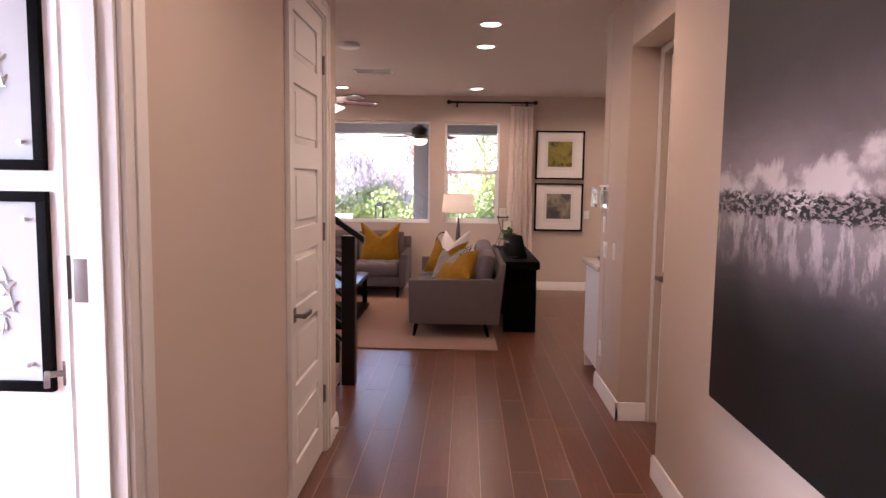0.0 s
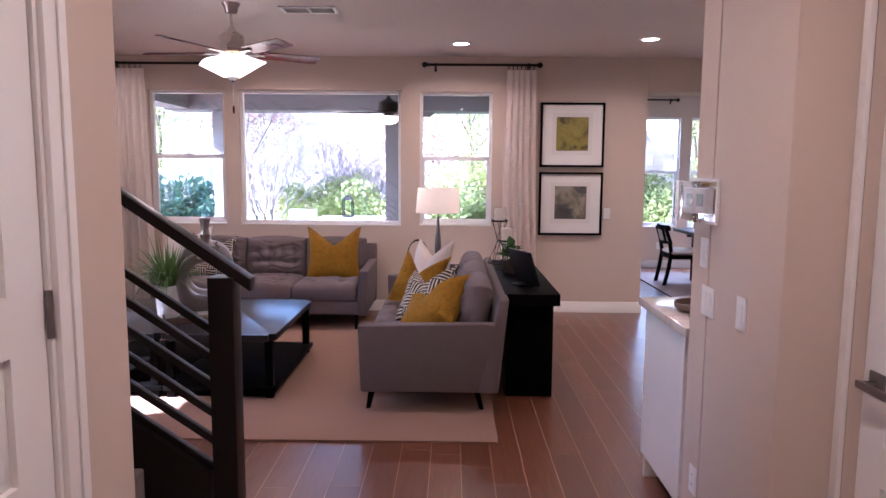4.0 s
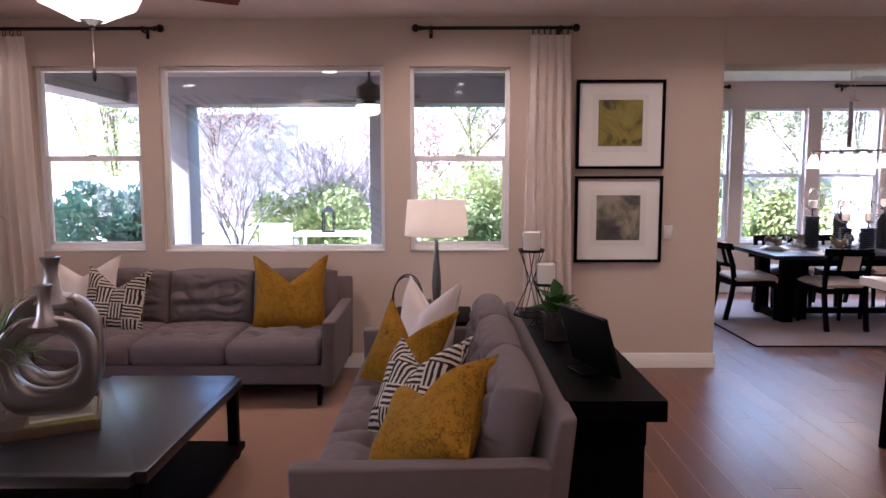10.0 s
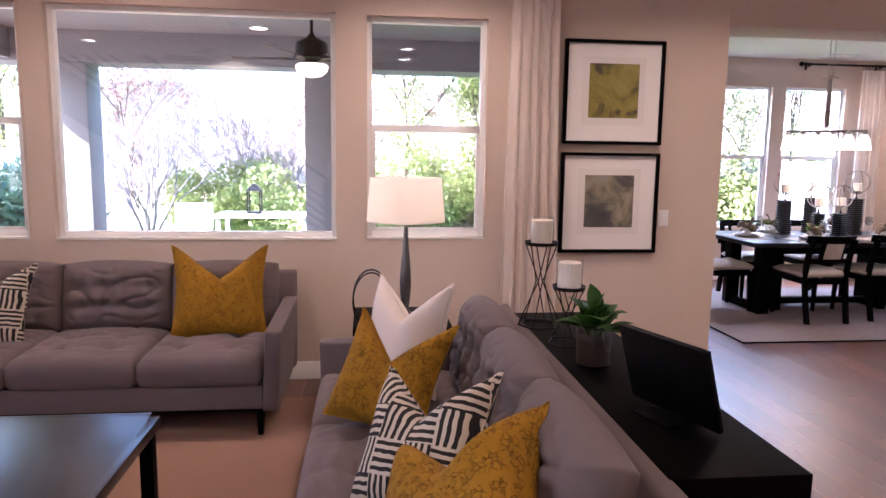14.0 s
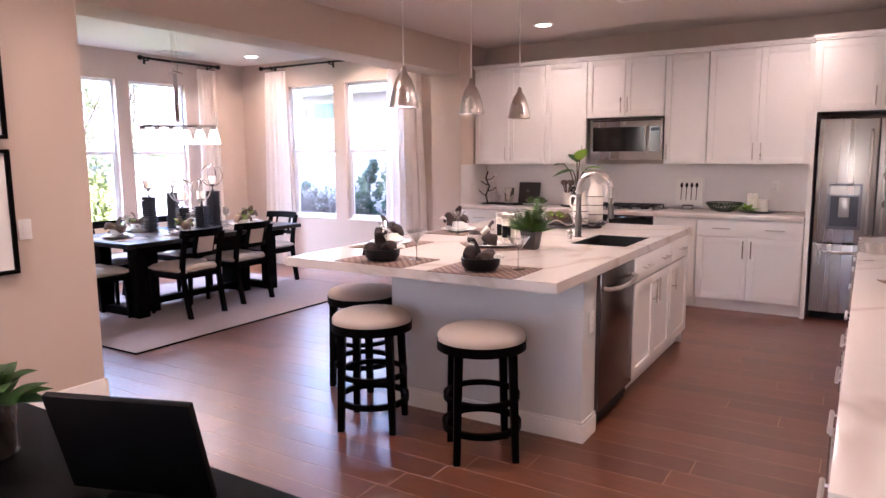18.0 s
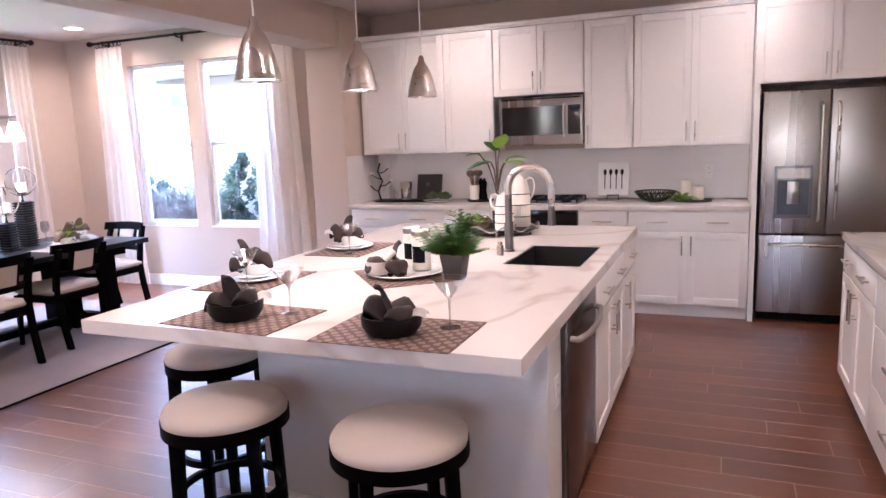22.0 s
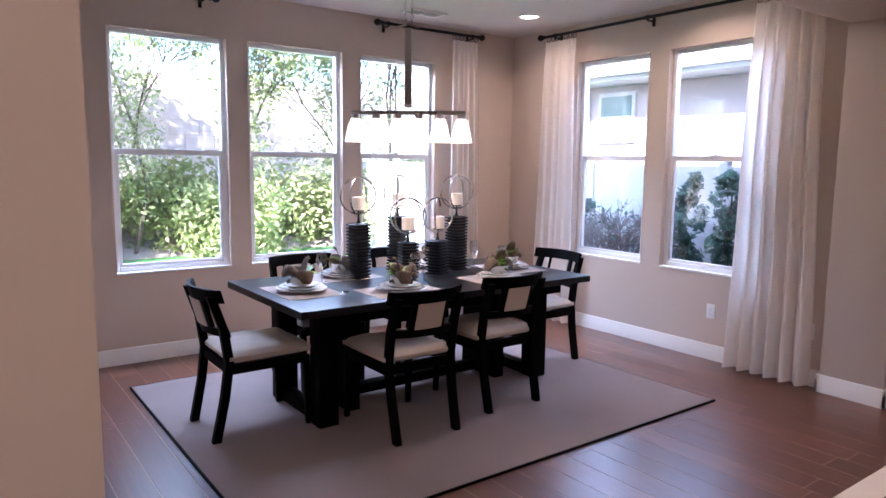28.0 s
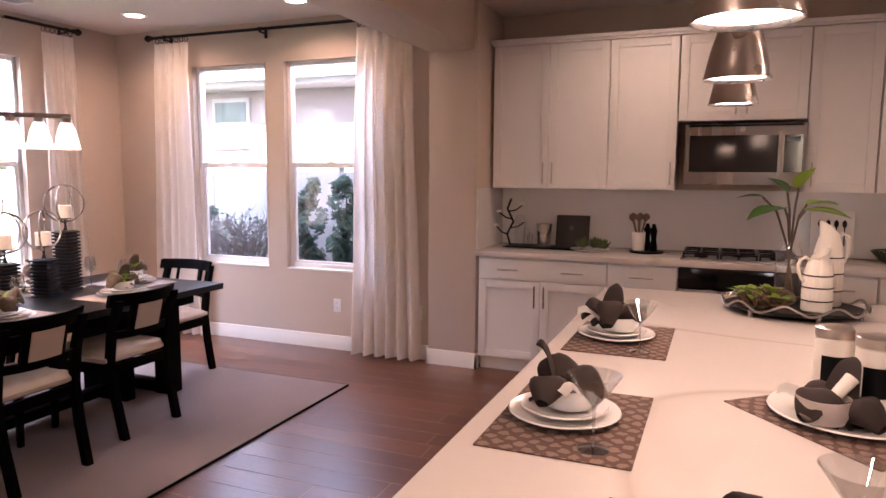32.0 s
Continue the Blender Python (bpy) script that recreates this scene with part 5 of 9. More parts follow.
vase = thing("potted_plant", 0.75, 7.03, 0.762, "broad-leaved green plant in a clear glass vase of dark stones", "plant")
part("vase", lathe(bmesh.new(), [(0.055, 0), (0.064, 0.01), (0.066, 0.14), (0.063, 0.14), (0.061, 0.012), (0.01, 0.010)], 28, cap=False), GLASS, vase, "clear glass vase")
part("stones", lathe(bmesh.new(), [(0.055, 0.008), (0.06, 0.02), (0.06, 0.10), (0.03, 0.11)], 16), SOIL, vase, "dark stones and soil")
bm = bmesh.new()
rr = random.Random(11)
for i in range(30):
    a, e = rr.random() * 6.283, 0.25 + 1.15 * rr.random()
    q = (0.045 * math.cos(a) * math.cos(e), 0.045 * math.sin(a) * math.cos(e), 0.13 + 0.075 * math.sin(e) * rr.random())
    leaf(bm, q, (math.cos(a + 0.5 * rr.random()) * math.cos(e), math.sin(a) * math.cos(e), math.sin(e)), 0.085 + 0.045 * rr.random(), 0.075 + 0.02 * rr.random(), 0.12 + 0.3 * rr.random(), 7, 0.25)
part("foliage", bm, LEAF, vase)
for i in range(7):
    a = 0.9 * i
    part("stalk", tube(bmesh.new(), [(0.02 * math.cos(a), 0.02 * math.sin(a), 0.09), (0.035 * math.cos(a), 0.035 * math.sin(a), 0.15), (0.055 * math.cos(a), 0.055 * math.sin(a), 0.21)], 0.003, 5), LEAF, vase)

stand = thing("tablet_frame", 0.83, 6.53, 0.762, "black framed screen propped on an easel on the console", "picture frame", rz=110)
m_ = pose(0, 0, 0.012, -17)
part("frame", turned(B((-0.17, 0.17, -0.009, 0.009, 0, 0.245)), m_), BLACKPLASTIC, stand, "", 0.004)
part("screen", turned(B((-0.15, 0.15, -0.0105, -0.009, 0.02, 0.225)), m_), BLACKGLASS, stand, "dark glossy screen")
part("easel", B((-0.07, 0.07, -0.03, 0.10, 0, 0.010)), BLACKPLASTIC, stand, bevel=0.002)


# tray, books, vases and grass on the coffee table
tr = thing("tray", -1.60, 6.78, 0.457, "shallow wooden tray with raised rims on the coffee table", "tray", rz=26)
TRAYWOOD = mat("tray_wood", (0.14, 0.085, 0.055), 0.5, var=0.3, scale=6, fine=60, stretch=(8, 1, 1))
part("tray_floor", B((-0.24, 0.24, -0.22, 0.22, 0, 0.012)), TRAYWOOD, tr)
for b_ in ((-0.24, 0.24, -0.232, -0.22, 0, 0.045), (-0.24, 0.24, 0.22, 0.232, 0, 0.045), (-0.252, -0.24, -0.232, 0.232, 0, 0.045), (0.24, 0.252, -0.232, 0.232, 0, 0.045)):
    part("rim", B(b_), TRAYWOOD, tr, bevel=0.002)


def book(x, y, z, w, d, h, cover, label, rz=0):
    root = thing("book", x, y, z, label, "book", "coffee table books", rz)
    part("cover", B((-w / 2, w / 2, -d / 2, d / 2, 0, 0.003), (-w / 2, w / 2, -d / 2, d / 2, h - 0.003, h), (-w / 2, w / 2, d / 2 - 0.003, d / 2, 0.003, h - 0.003)), cover, root)
    part("page_block", B((-w / 2 + 0.003, w / 2 - 0.003, -d / 2 + 0.003, d / 2 - 0.003, 0.003, h - 0.003)), CHINA, root)


OLIVE = mat("olive_cover", (0.20, 0.20, 0.03), 0.4, var=0.3, scale=12, bump=0.0)
PALECOVER = mat("pale_cover", (0.48, 0.42, 0.36), 0.4, var=0.4, scale=9, bump=0.0)
book(-1.50, 6.80, 0.470, 0.27, 0.34, 0.026, OLIVE, "olive covered book in the tray", 26)
book(-1.51, 6.82, 0.497, 0.25, 0.31, 0.018, PALECOVER, "pale covered book under the silver vases", 28)


def ring_vase(x, y, z, s, rz, label, wide=1.0):
    """A flat silver vase with an oval hole through it and a short flared neck."""
    root = thing("ring_vase", x, y, z, label, "vase", "silver ring vases", rz)
    bm = bmesh.new()
    n, k = 52, 20
    rings_ = []
    for i in range(n):
        a = 6.28319 * i / n
        ca, sa = math.cos(a), math.sin(a)
        ox, oz = 0.165 * wide * s * math.copysign(abs(ca) ** 0.75, ca), 0.195 * s * math.copysign(abs(sa) ** 0.8, sa)
        ix, iz = 0.100 * wide * s * math.copysign(abs(ca) ** 0.9, ca), 0.108 * s * math.copysign(abs(sa) ** 0.9, sa) + 0.026 * s
        cx, cz, hx = (ox + ix) / 2, (oz + iz) / 2, (math.hypot(ox - ix, oz - iz)) / 2
        d = Vector((ox - ix, 0, oz - iz)).normalized()
        ring = [Vector((cx, 0, cz + 0.175 * s)) + d * hx * math.copysign(abs(math.cos(b)) ** 0.5, math.cos(b)) + Vector((0, 0.036 * s * (1 - 0.25 * sa) * math.copysign(abs(math.sin(b)) ** 0.5, math.sin(b)), 0)) for b in [6.28319 * j / k for j in range(k)]]
        rings_.append([bm.verts.new((q.x, q.y, max(0.001, q.z))) for q in ring])
    for i in range(n):
        for j in range(k):
            bm.faces.new((rings_[i][j], rings_[(i + 1) % n][j], rings_[(i + 1) % n][(j + 1) % k], rings_[i][(j + 1) % k]))
    part("body", bm, SILVER, root, "hammered silver ring body")
    part("neck", lathe(bmesh.new(), [(0.06 * s, 0.338 * s), (0.030 * s, 0.375 * s), (0.021 * s, 0.43 * s), (0.026 * s, 0.47 * s), (0.033 * s, 0.49 * s), (0.028 * s, 0.49 * s), (0.018 * s, 0.44 * s)], 20, cap=False), SILVER, root)


ring_vase(-1.515, 6.735, 0.516, 1.15, 16, "small hammered silver vase with an oval hole", 1.10)
ring_vase(-1.575, 6.90, 0.516, 1.36, 20, "tall hammered silver vase with an oval hole", 0.92)

gp = thing("potted_grass", -1.79, 6.70, 0.470, "arching green grass in a ribbed white ceramic pot", "plant")
part("pot", lathe(bmesh.new(), [(0.070, 0.0), (0.079, 0.010), (0.086, 0.12), (0.092, 0.235), (0.087, 0.235), (0.082, 0.215), (0.01, 0.215)], 32, cap=False), CHINA, gp, "ribbed white ceramic pot")
for i in range(9):
    part("rib", tube(bmesh.new(), ring_points(0.0805 + i * 0.0011, 32, 0.035 + 0.0215 * i), 0.003, 5, True), CHINA, gp)
bm = bmesh.new()
for i in range(230):
    a = rr.random() * 6.283
    e = 0.55 + rr.random() * 1.0
    leaf(bm, (0.045 * math.cos(a), 0.045 * math.sin(a), 0.23), (math.cos(a) * math.cos(e), math.sin(a) * math.cos(e), math.sin(e)), 0.32 + 0.24 * rr.random(), 0.011, 0.2 + 0.65 * rr.random(), 7, 0.3)
part("blades", bm, LEAFGRASS, gp, "long thin green blades")

# dracaena in the corner
dr = thing("dracaena", -3.72, 8.78, 0, "tall dracaena with bare curved stems in a dark pot", "plant")
part("pot", lathe(bmesh.new(), [(0.15, 0), (0.17, 0.02), (0.21, 0.36), (0.20, 0.36), (0.18, 0.32), (0.02, 0.32)], 32, cap=False), BLACKCLAY, dr, "dark round pot")
for x1_, y1_, h_, mid in ((0.05, -0.02, 1.84, -0.10), (0.39, -0.08, 1.40, 0.16), (-0.18, -0.06, 1.52, -0.15), (-0.19, -0.12, 1.12, -0.1), (0.22, -0.2, 0.85, 0.1)):
    tip = (x1_, y1_, h_)
    part("stem", tube(bmesh.new(), [(x1_ * 0.1, y1_ * 0.1, 0.3), (mid * 0.6, y1_ * 0.3, 0.3 + (h_ - 0.3) * 0.3), (mid, y1_ * 0.6, 0.3 + (h_ - 0.3) * 0.65), ((mid + x1_) / 2 + 0.03, y1_ * 0.85, 0.3 + (h_ - 0.3) * 0.85), tip], 0.02, 8, r1=0.012), BARK, dr)
    bm = bmesh.new()
    spray(bm, rr, tip, 44, 0.34, 0.028, (0.0, 1.35), 0.8)
    part("leaf_tuft", bm, LEAFDARK, dr, "arching strap leaves")

sp = thing("stool_speaker", -3.55, 8.25, 0.0, "small round white drum with a dark opening on the floor", "speaker")
part("body", turned(lathe(bmesh.new(), [(0.10, -0.09), (0.115, -0.07), (0.115, 0.07), (0.10, 0.09)], 28), pose(0, 0, 0.117, 90, 0, 25)), PLASTIC, sp)
part("opening", turned(lathe(bmesh.new(), [(0.001, 0.0915), (0.075, 0.0915)], 24, cap=False), pose(0, 0, 0.117, 90, 0, 25)), BLACKPLASTIC, sp)
part("sensor", B((-4.17, -4.10, 9.215, 9.249, 2.43, 2.53)), PLASTIC, thing("alarm_sensor", 0, 0, 0, "white corner sensor high on the wall", "sensor"), bevel=0.006)

# small things on the side table
bk = thing("ring_basket", -0.04, 8.42, 0.585, "black wire holder with two tall hoops", "basket")
for s in (-0.05, 0.05):
    part("hoop", tube(bmesh.new(), [(0.10 * math.cos(a), s, 0.13 + 0.16 * math.sin(a)) for a in [k * 6.283 / 28 for k in range(28)]], 0.005, 6, True), IRON, bk)
part("jar", lathe(bmesh.new(), [(0.04, 0), (0.045, 0.06), (0.04, 0.10)], 20), WAX, thing("candle_jar", 0.02, 8.36, 0.585, "cream candle jar on the side table", "candle"))
gpl = thing("small_plant", 0.08, 8.40, 0.585, "tiny dark green plant in a black pot", "plant")
part("pot", lathe(bmesh.new(), [(0.03, 0), (0.04, 0.09)], 18), BLACKCLAY, gpl)
bm = bmesh.new()
spray(bm, rr, (0, 0, 0.08), 40, 0.06, 0.03, (0.2, 1.4), 0.2)
part("foliage", bm, LEAFDARK, gpl)


# ---- kitchen ----
def shaker(parent, name, x0, x1, z0, z1, yf=0.0):
    """A framed door or drawer front in the plane y = yf that shows its face to -y."""
    f, t = 0.058 if z1 - z0 > 0.25 else 0.03, 0.02
    root = part(name, B((x0 + f - 0.004, x1 - f + 0.004, yf - 0.010, yf, z0 + f - 0.004, z1 - f + 0.004)), CABINET, parent)
    part("door_frame", B((x0, x0 + f, yf - t, yf, z0, z1), (x1 - f, x1, yf - t, yf, z0, z1), (x0 + f, x1 - f, yf - t, yf, z0, z0 + f), (x0 + f, x1 - f, yf - t, yf, z1 - f, z1)), CABINET, root, bevel=0.0018)
    return root


def slab_front(parent, name, x0, x1, z0, z1):
    return part(name, B((x0, x1, -0.02, 0, z0, z1)), CABINET, parent, bevel=0.002)


def bar_handle(parent, x, z, length, upright, yf=-0.02):
    b = bmesh.new()
    h = length / 2
    p, q = ((x, yf - 0.03, z - h), (x, yf - 0.03, z + h)) if upright else ((x - h, yf - 0.03, z), (x + h, yf - 0.03, z))
    tube(b, [p, q], 0.006, 10)
    for k in (-0.68, 0.68):
        c = (x, z + k * h) if upright else (x + k * h, z)
        tube(b, [(c[0], yf, c[1]), (c[0], yf - 0.03, c[1])], 0.004, 8)
    part("handle", b, NICKEL, parent, "brushed nickel bar handle")


def base_unit(m, w, layout, label, depth=0.58, top=0.878):
    """A floor cabinet along local x that faces -y; layout: double, single, drawers."""
    root = thing("base_cabinet", label=label, category="cabinet", group="white base cabinets")
    root.matrix_basis = m
    part("body", B((0, w, 0, depth, 0.105, top)), CABINET, root)
    part("toe_kick", B((0, w, 0.055, 0.075, 0, 0.105)), CABINET, root)
    g = 0.004
    if layout == "drawers":
        for z0, z1 in ((0.115, 0.375), (0.383, 0.643), (0.651, 0.866)):
            d = slab_front(root, "drawer_front", g, w - g, z0, z1)
            bar_handle(d, w / 2, (z0 + z1) / 2 + 0.04, 0.16, False)
        return root
    d = slab_front(root, "drawer_front", g, w - g, 0.715, 0.866)
    for x in ((w * 0.25, w * 0.75) if layout == "double" else (w / 2,)):
        bar_handle(d, x, 0.79, 0.16, False)
    if layout == "double":
        a = shaker(root, "door", g, w / 2 - g / 2, 0.115, 0.705)
        bar_handle(a, w / 2 - 0.035, 0.60, 0.16, True)
        b_ = shaker(root, "door", w / 2 + g / 2, w - g, 0.115, 0.705)
        bar_handle(b_, w / 2 + 0.035, 0.60, 0.16, True)
    else:
        a = shaker(root, "door", g, w - g, 0.115, 0.705)
        bar_handle(a, 0.035, 0.60, 0.16, True)
    return root


def upper_unit(m, w, z0, z1, doors, label, depth=0.32, side=1):
    root = thing("wall_cabinet", label=label, category="cabinet", group="white wall cabinets")
    root.matrix_basis = m
    part("body", B((0, w, 0, depth, z0, z1)), CABINET, root)
    g = 0.003
    if doors == 2:
        a = shaker(root, "door", g, w / 2 - g / 2, z0 + 0.004, z1 - 0.004)
        bar_handle(a, w / 2 - 0.035, z0 + 0.12, 0.16, True)
        b_ = shaker(root, "door", w / 2 + g / 2, w - g, z0 + 0.004, z1 - 0.004)
        bar_handle(b_, w / 2 + 0.035, z0 + 0.12, 0.16, True)
    else:
        a = shaker(root, "door", g, w - g, z0 + 0.004, z1 - 0.004)
        bar_handle(a, w - 0.035 if side > 0 else 0.035, z0 + 0.12, 0.16, True)
    return root


def crown(name, m, w, z, depth=0.32):
    root = tagged(thing(name, label="white crown moulding along the cabinet tops", category="moulding"), kind="structure")
    root.matrix_basis = m
    part("moulding", B((-0.008, w + 0.008, -0.03, depth, z, z + 0.018), (-0.018, w + 0.018, -0.042, depth, z + 0.018, z + 0.045)), CABINET, root, bevel=0.003)


FRONT = 6.805
for y1, y0, lay, lab in ((9.20, 8.245, "double", "white base cabinet with a wide drawer and two doors"), (8.24, 7.775, "single", "narrow white base cabinet beside the oven"),
                         (7.015, 6.605, "single", "narrow white base cabinet with a drawer"), (6.60, 5.69, "double", "white base cabinet with two framed doors beside the fridge")):
    base_unit(pose(FRONT, y1, 0, 0, 0, -90), y1 - y0, lay, lab)
UP = 7.112
for y1, y0, nd, z0, lab, sd in ((9.195, 8.315, 2, 1.385, "tall white wall cabinet with two framed doors", 1), (8.31, 7.835, 1, 1.385, "tall white wall cabinet with one framed door", 1),
                                (7.83, 7.02, 2, 1.87, "short white wall cabinet above the microwave", 1), (7.015, 6.605, 1, 1.385, "tall narrow white framed wall cabinet", -1),
                                (6.60, 5.69, 2, 1.385, "tall white wall cabinet with two framed doors", 1)):
    upper_unit(pose(UP, y1, 0, 0, 0, -90), y1 - y0, z0, 2.465, nd, lab, 0.315, sd)
crown("trim_crown_back", pose(UP, 9.195, 0, 0, 0, -90), 3.505, 2.466, 0.315)
upper_unit(pose(6.83, 5.685, 0, 0, 0, -90), 1.0, 1.835, 2.44, 2, "deep white cabinet above the fridge", 0.60)
crown("trim_crown_fridge", pose(6.83, 5.685, 0, 0, 0, -90), 1.0, 2.441, 0.60)
tagged(part("fridge_panel", B((6.80, 7.43, 5.645, 5.685, 0, 1.834)), CABINET, None, "white side panel of the fridge bay"), kind="structure", category="panel")
part("counter", B((6.772, 7.43, 5.688, 9.224, 0.88, 0.92)), QUARTZ, thing("worktop", 0, 0, 0, "white veined quartz counter along the back wall", "countertop"), bevel=0.003)

for x1, x0, lay in ((5.40, 4.50, "double"), (4.495, 3.60, "drawers"), (3.595, 2.65, "double"), (2.645, 1.75, "double"), (1.745, 1.29, "single")):
    base_unit(pose(x1, 5.228, 0, 0, 0, 180), x1 - x0, lay, "white base cabinet under the long side counter")
for x1, x0, nd in ((5.60, 4.68, 2), (4.675, 3.765, 2), (3.76, 2.88, 2), (2.875, 2.0, 2), (1.995, 1.45, 2)):
    upper_unit(pose(x1, 4.868, 0, 0, 0, 180), x1 - x0, 1.41, 2.50, nd, "tall white wall cabinet above the side counter", 0.315)
crown("trim_crown_side", pose(5.60, 4.868, 0, 0, 0, 180), 4.15, 2.501, 0.315)
part("counter", B((1.255, 5.435, 4.552, 5.26, 0.88, 0.92)), QUARTZ, thing("worktop", 0, 0, 0, "long white veined quartz side counter", "countertop"), bevel=0.003)

# tiles
tile_me = finish("tile", turned(B((0.0006, 0.1994, 0.002, 0.0045, 0.0006, 0.0757)), Matrix.Identity(4)), mat("white_tile", (0.78, 0.745, 0.73), 0.12, var=0.03, bump=0.02), False)


def tiles(name, label, m, length):
    root = tagged(thing(name, label=label, category="backsplash"), kind="structure")
    root.matrix_basis = m
    part("grout", B((0, length, 0, 0.003, 0.0, 0.462)), mat("grout", (0.72, 0.68, 0.66), 0.9, var=0.03), root)
    rows = 6
    for r in range(rows):
        x = -0.1 if r % 2 else 0.0
        while x < length - 0.05:
            if x >= 0 and x + 0.2 <= length:
                share("tile", tile_me, root, pose(x, 0, 0.003 + r * 0.0763) @ Matrix.Translation((0, 0, 0)))
            else:
                a, b_ = max(0, x), min(length, x + 0.2)
                ob = share("tile", tile_me, root, Matrix.Translation((a, 0, 0.003 + r * 0.0763)) @ Matrix.Diagonal(((b_ - a) / 0.2, 1, 1, 1)))
            x += 0.2


tiles("backsplash_back", "white glossy tile backsplash behind the cooktop", pose(7.43, 5.69, 0.921, 0, 0, 90), 3.52)
tiles("backsplash_side", "white glossy tile backsplash above the long counter", pose(1.50, 4.55, 0.921), 3.92)
tiles("backsplash_pier", "white glossy tile backsplash on the pier", pose(7.42, 9.224, 0.921, 0, 0, 180), 0.62)


# refrigerator
fr = thing("refrigerator", 6.845, 5.625, 0, "stainless steel french-door refrigerator with an ice dispenser", "refrigerator", rz=-90)
fw = 0.915
part("case", B((0.004, fw - 0.004, 0.07, 0.58, 0.012, 1.775)), mat("dark_fridge_case", (0.05, 0.05, 0.052), 0.5, bump=0.02), fr, "dark grey case")
for x0, x1, z0, z1 in ((0.004, fw / 2 - 0.003, 0.70, 1.775), (fw / 2 + 0.003, fw - 0.004, 0.70, 1.775), (0.004, fw - 0.004, 0.075, 0.69)):
    dd = part("door" if z0 > 0.5 else "freezer_drawer", B((x0, x1, -0.005, 0.062, z0, z1)), STEEL, fr, "", 0.008, 3)
    hb = bmesh.new()
    if z0 > 0.5:
        hx = x1 - 0.05 if x0 < 0.1 else x0 + 0.05
        tube(hb, [(hx, -0.005, z0 + 0.10), (hx, -0.05, z0 + 0.12), (hx, -0.06, (z0 + z1) / 2), (hx, -0.05, z1 - 0.12), (hx, -0.005, z1 - 0.10)], 0.012, 10)
    else:
        tube(hb, [(0.08, -0.005, 0.62), (0.10, -0.05, 0.62), (fw / 2, -0.06, 0.62), (fw - 0.10, -0.05, 0.62), (fw - 0.08, -0.005, 0.62)], 0.012, 10)
    part("handle", hb, NICKEL, dd, "curved steel handle")
dp = part("dispenser", B((0.10, 0.36, -0.012, -0.004, 0.82, 1.22)), mat("dispenser_grey", (0.20, 0.20, 0.22), 0.3, 0.6, bump=0), fr, "grey ice and water dispenser", 0.003)
part("display", B((0.12, 0.34, -0.0145, -0.012, 1.125, 1.20)), STEEL, dp)
part("cavity", B((0.125, 0.335, -0.0135, -0.012, 0.85, 1.11)), mat("cavity", (0.06, 0.065, 0.09), 0.4, bump=0), dp)
part("paddle", B((0.19, 0.27, -0.028, -0.0135, 0.93, 1.10)), STEEL, dp, "", 0.004)
part("grille", B((0.01, fw - 0.01, 0.03, 0.07, 0.012, 0.07)), BLACKPLASTIC, fr)

# microwave
mw = thing("microwave", 7.06, 7.775, 1.432, "stainless over-range microwave with a dark glass door", "microwave", rz=-90)
part("case", B((0, 0.755, 0.025, 0.36, 0, 0.415)), BLACKPLASTIC, mw)
part("door", B((0, 0.755, 0, 0.025, 0.0, 0.415)), STEEL, mw, "", 0.006)
part("door_glass", B((0.03, 0.60, -0.004, 0, 0.085, 0.335)), BLACKGLASS, mw, "dark glass window")
part("control_panel", B((0.625, 0.735, -0.004, 0, 0.085, 0.335)), BLACKGLASS, mw, "black control panel")
part("handle", tube(bmesh.new(), [(0.595, 0, 0.07), (0.595, -0.035, 0.09), (0.595, -0.042, 0.21), (0.595, -0.035, 0.33), (0.595, 0, 0.35)], 0.009, 10), NICKEL, mw)
part("display", B((0.64, 0.72, -0.0055, -0.004, 0.29, 0.325)), mat("dim_display", (0.02, 0.03, 0.05), 0.2, bump=0), mw)
part("badge", B((0.35, 0.385, -0.002, 0, 0.36, 0.39)), NICKEL, mw, "", 0.001)
part("vent_grille", B((0.02, 0.735, -0.003, 0, 0.395, 0.409)), BLACKPLASTIC, mw)

# oven and cooktop
ov = thing("oven", 6.79, 7.77, 0, "built-in stainless oven with a black glass door", "oven", rz=-90)
part("case", B((0.002, 0.748, 0.02, 0.56, 0.105, 0.878)), BLACKPLASTIC, ov)
part("control_strip", B((0.002, 0.748, -0.006, 0.02, 0.74, 0.872)), BLACKGLASS, ov, "black glass control strip", 0.003)
part("oven_door", B((0.002, 0.748, -0.016, 0.02, 0.16, 0.73)), STEEL, ov, "", 0.004)
part("oven_window", B((0.09, 0.66, -0.019, -0.016, 0.26, 0.60)), BLACKGLASS, ov)
part("handle", tube(bmesh.new(), [(0.06, -0.016, 0.675), (0.06, -0.055, 0.675), (0.69, -0.055, 0.675), (0.69, -0.016, 0.675)], 0.011, 10), NICKEL, ov)
part("toe_kick", B((0, 0.75, 0.06, 0.08, 0, 0.105)), CABINET, ov)
ck = thing("gas_cooktop", 7.10, 7.395, 0.92, "stainless gas cooktop with black iron grates", "cooktop", rz=-90)
part("pan", B((-0.37, 0.37, -0.25, 0.25, 0, 0.012)), STEEL, ck, "", 0.004)
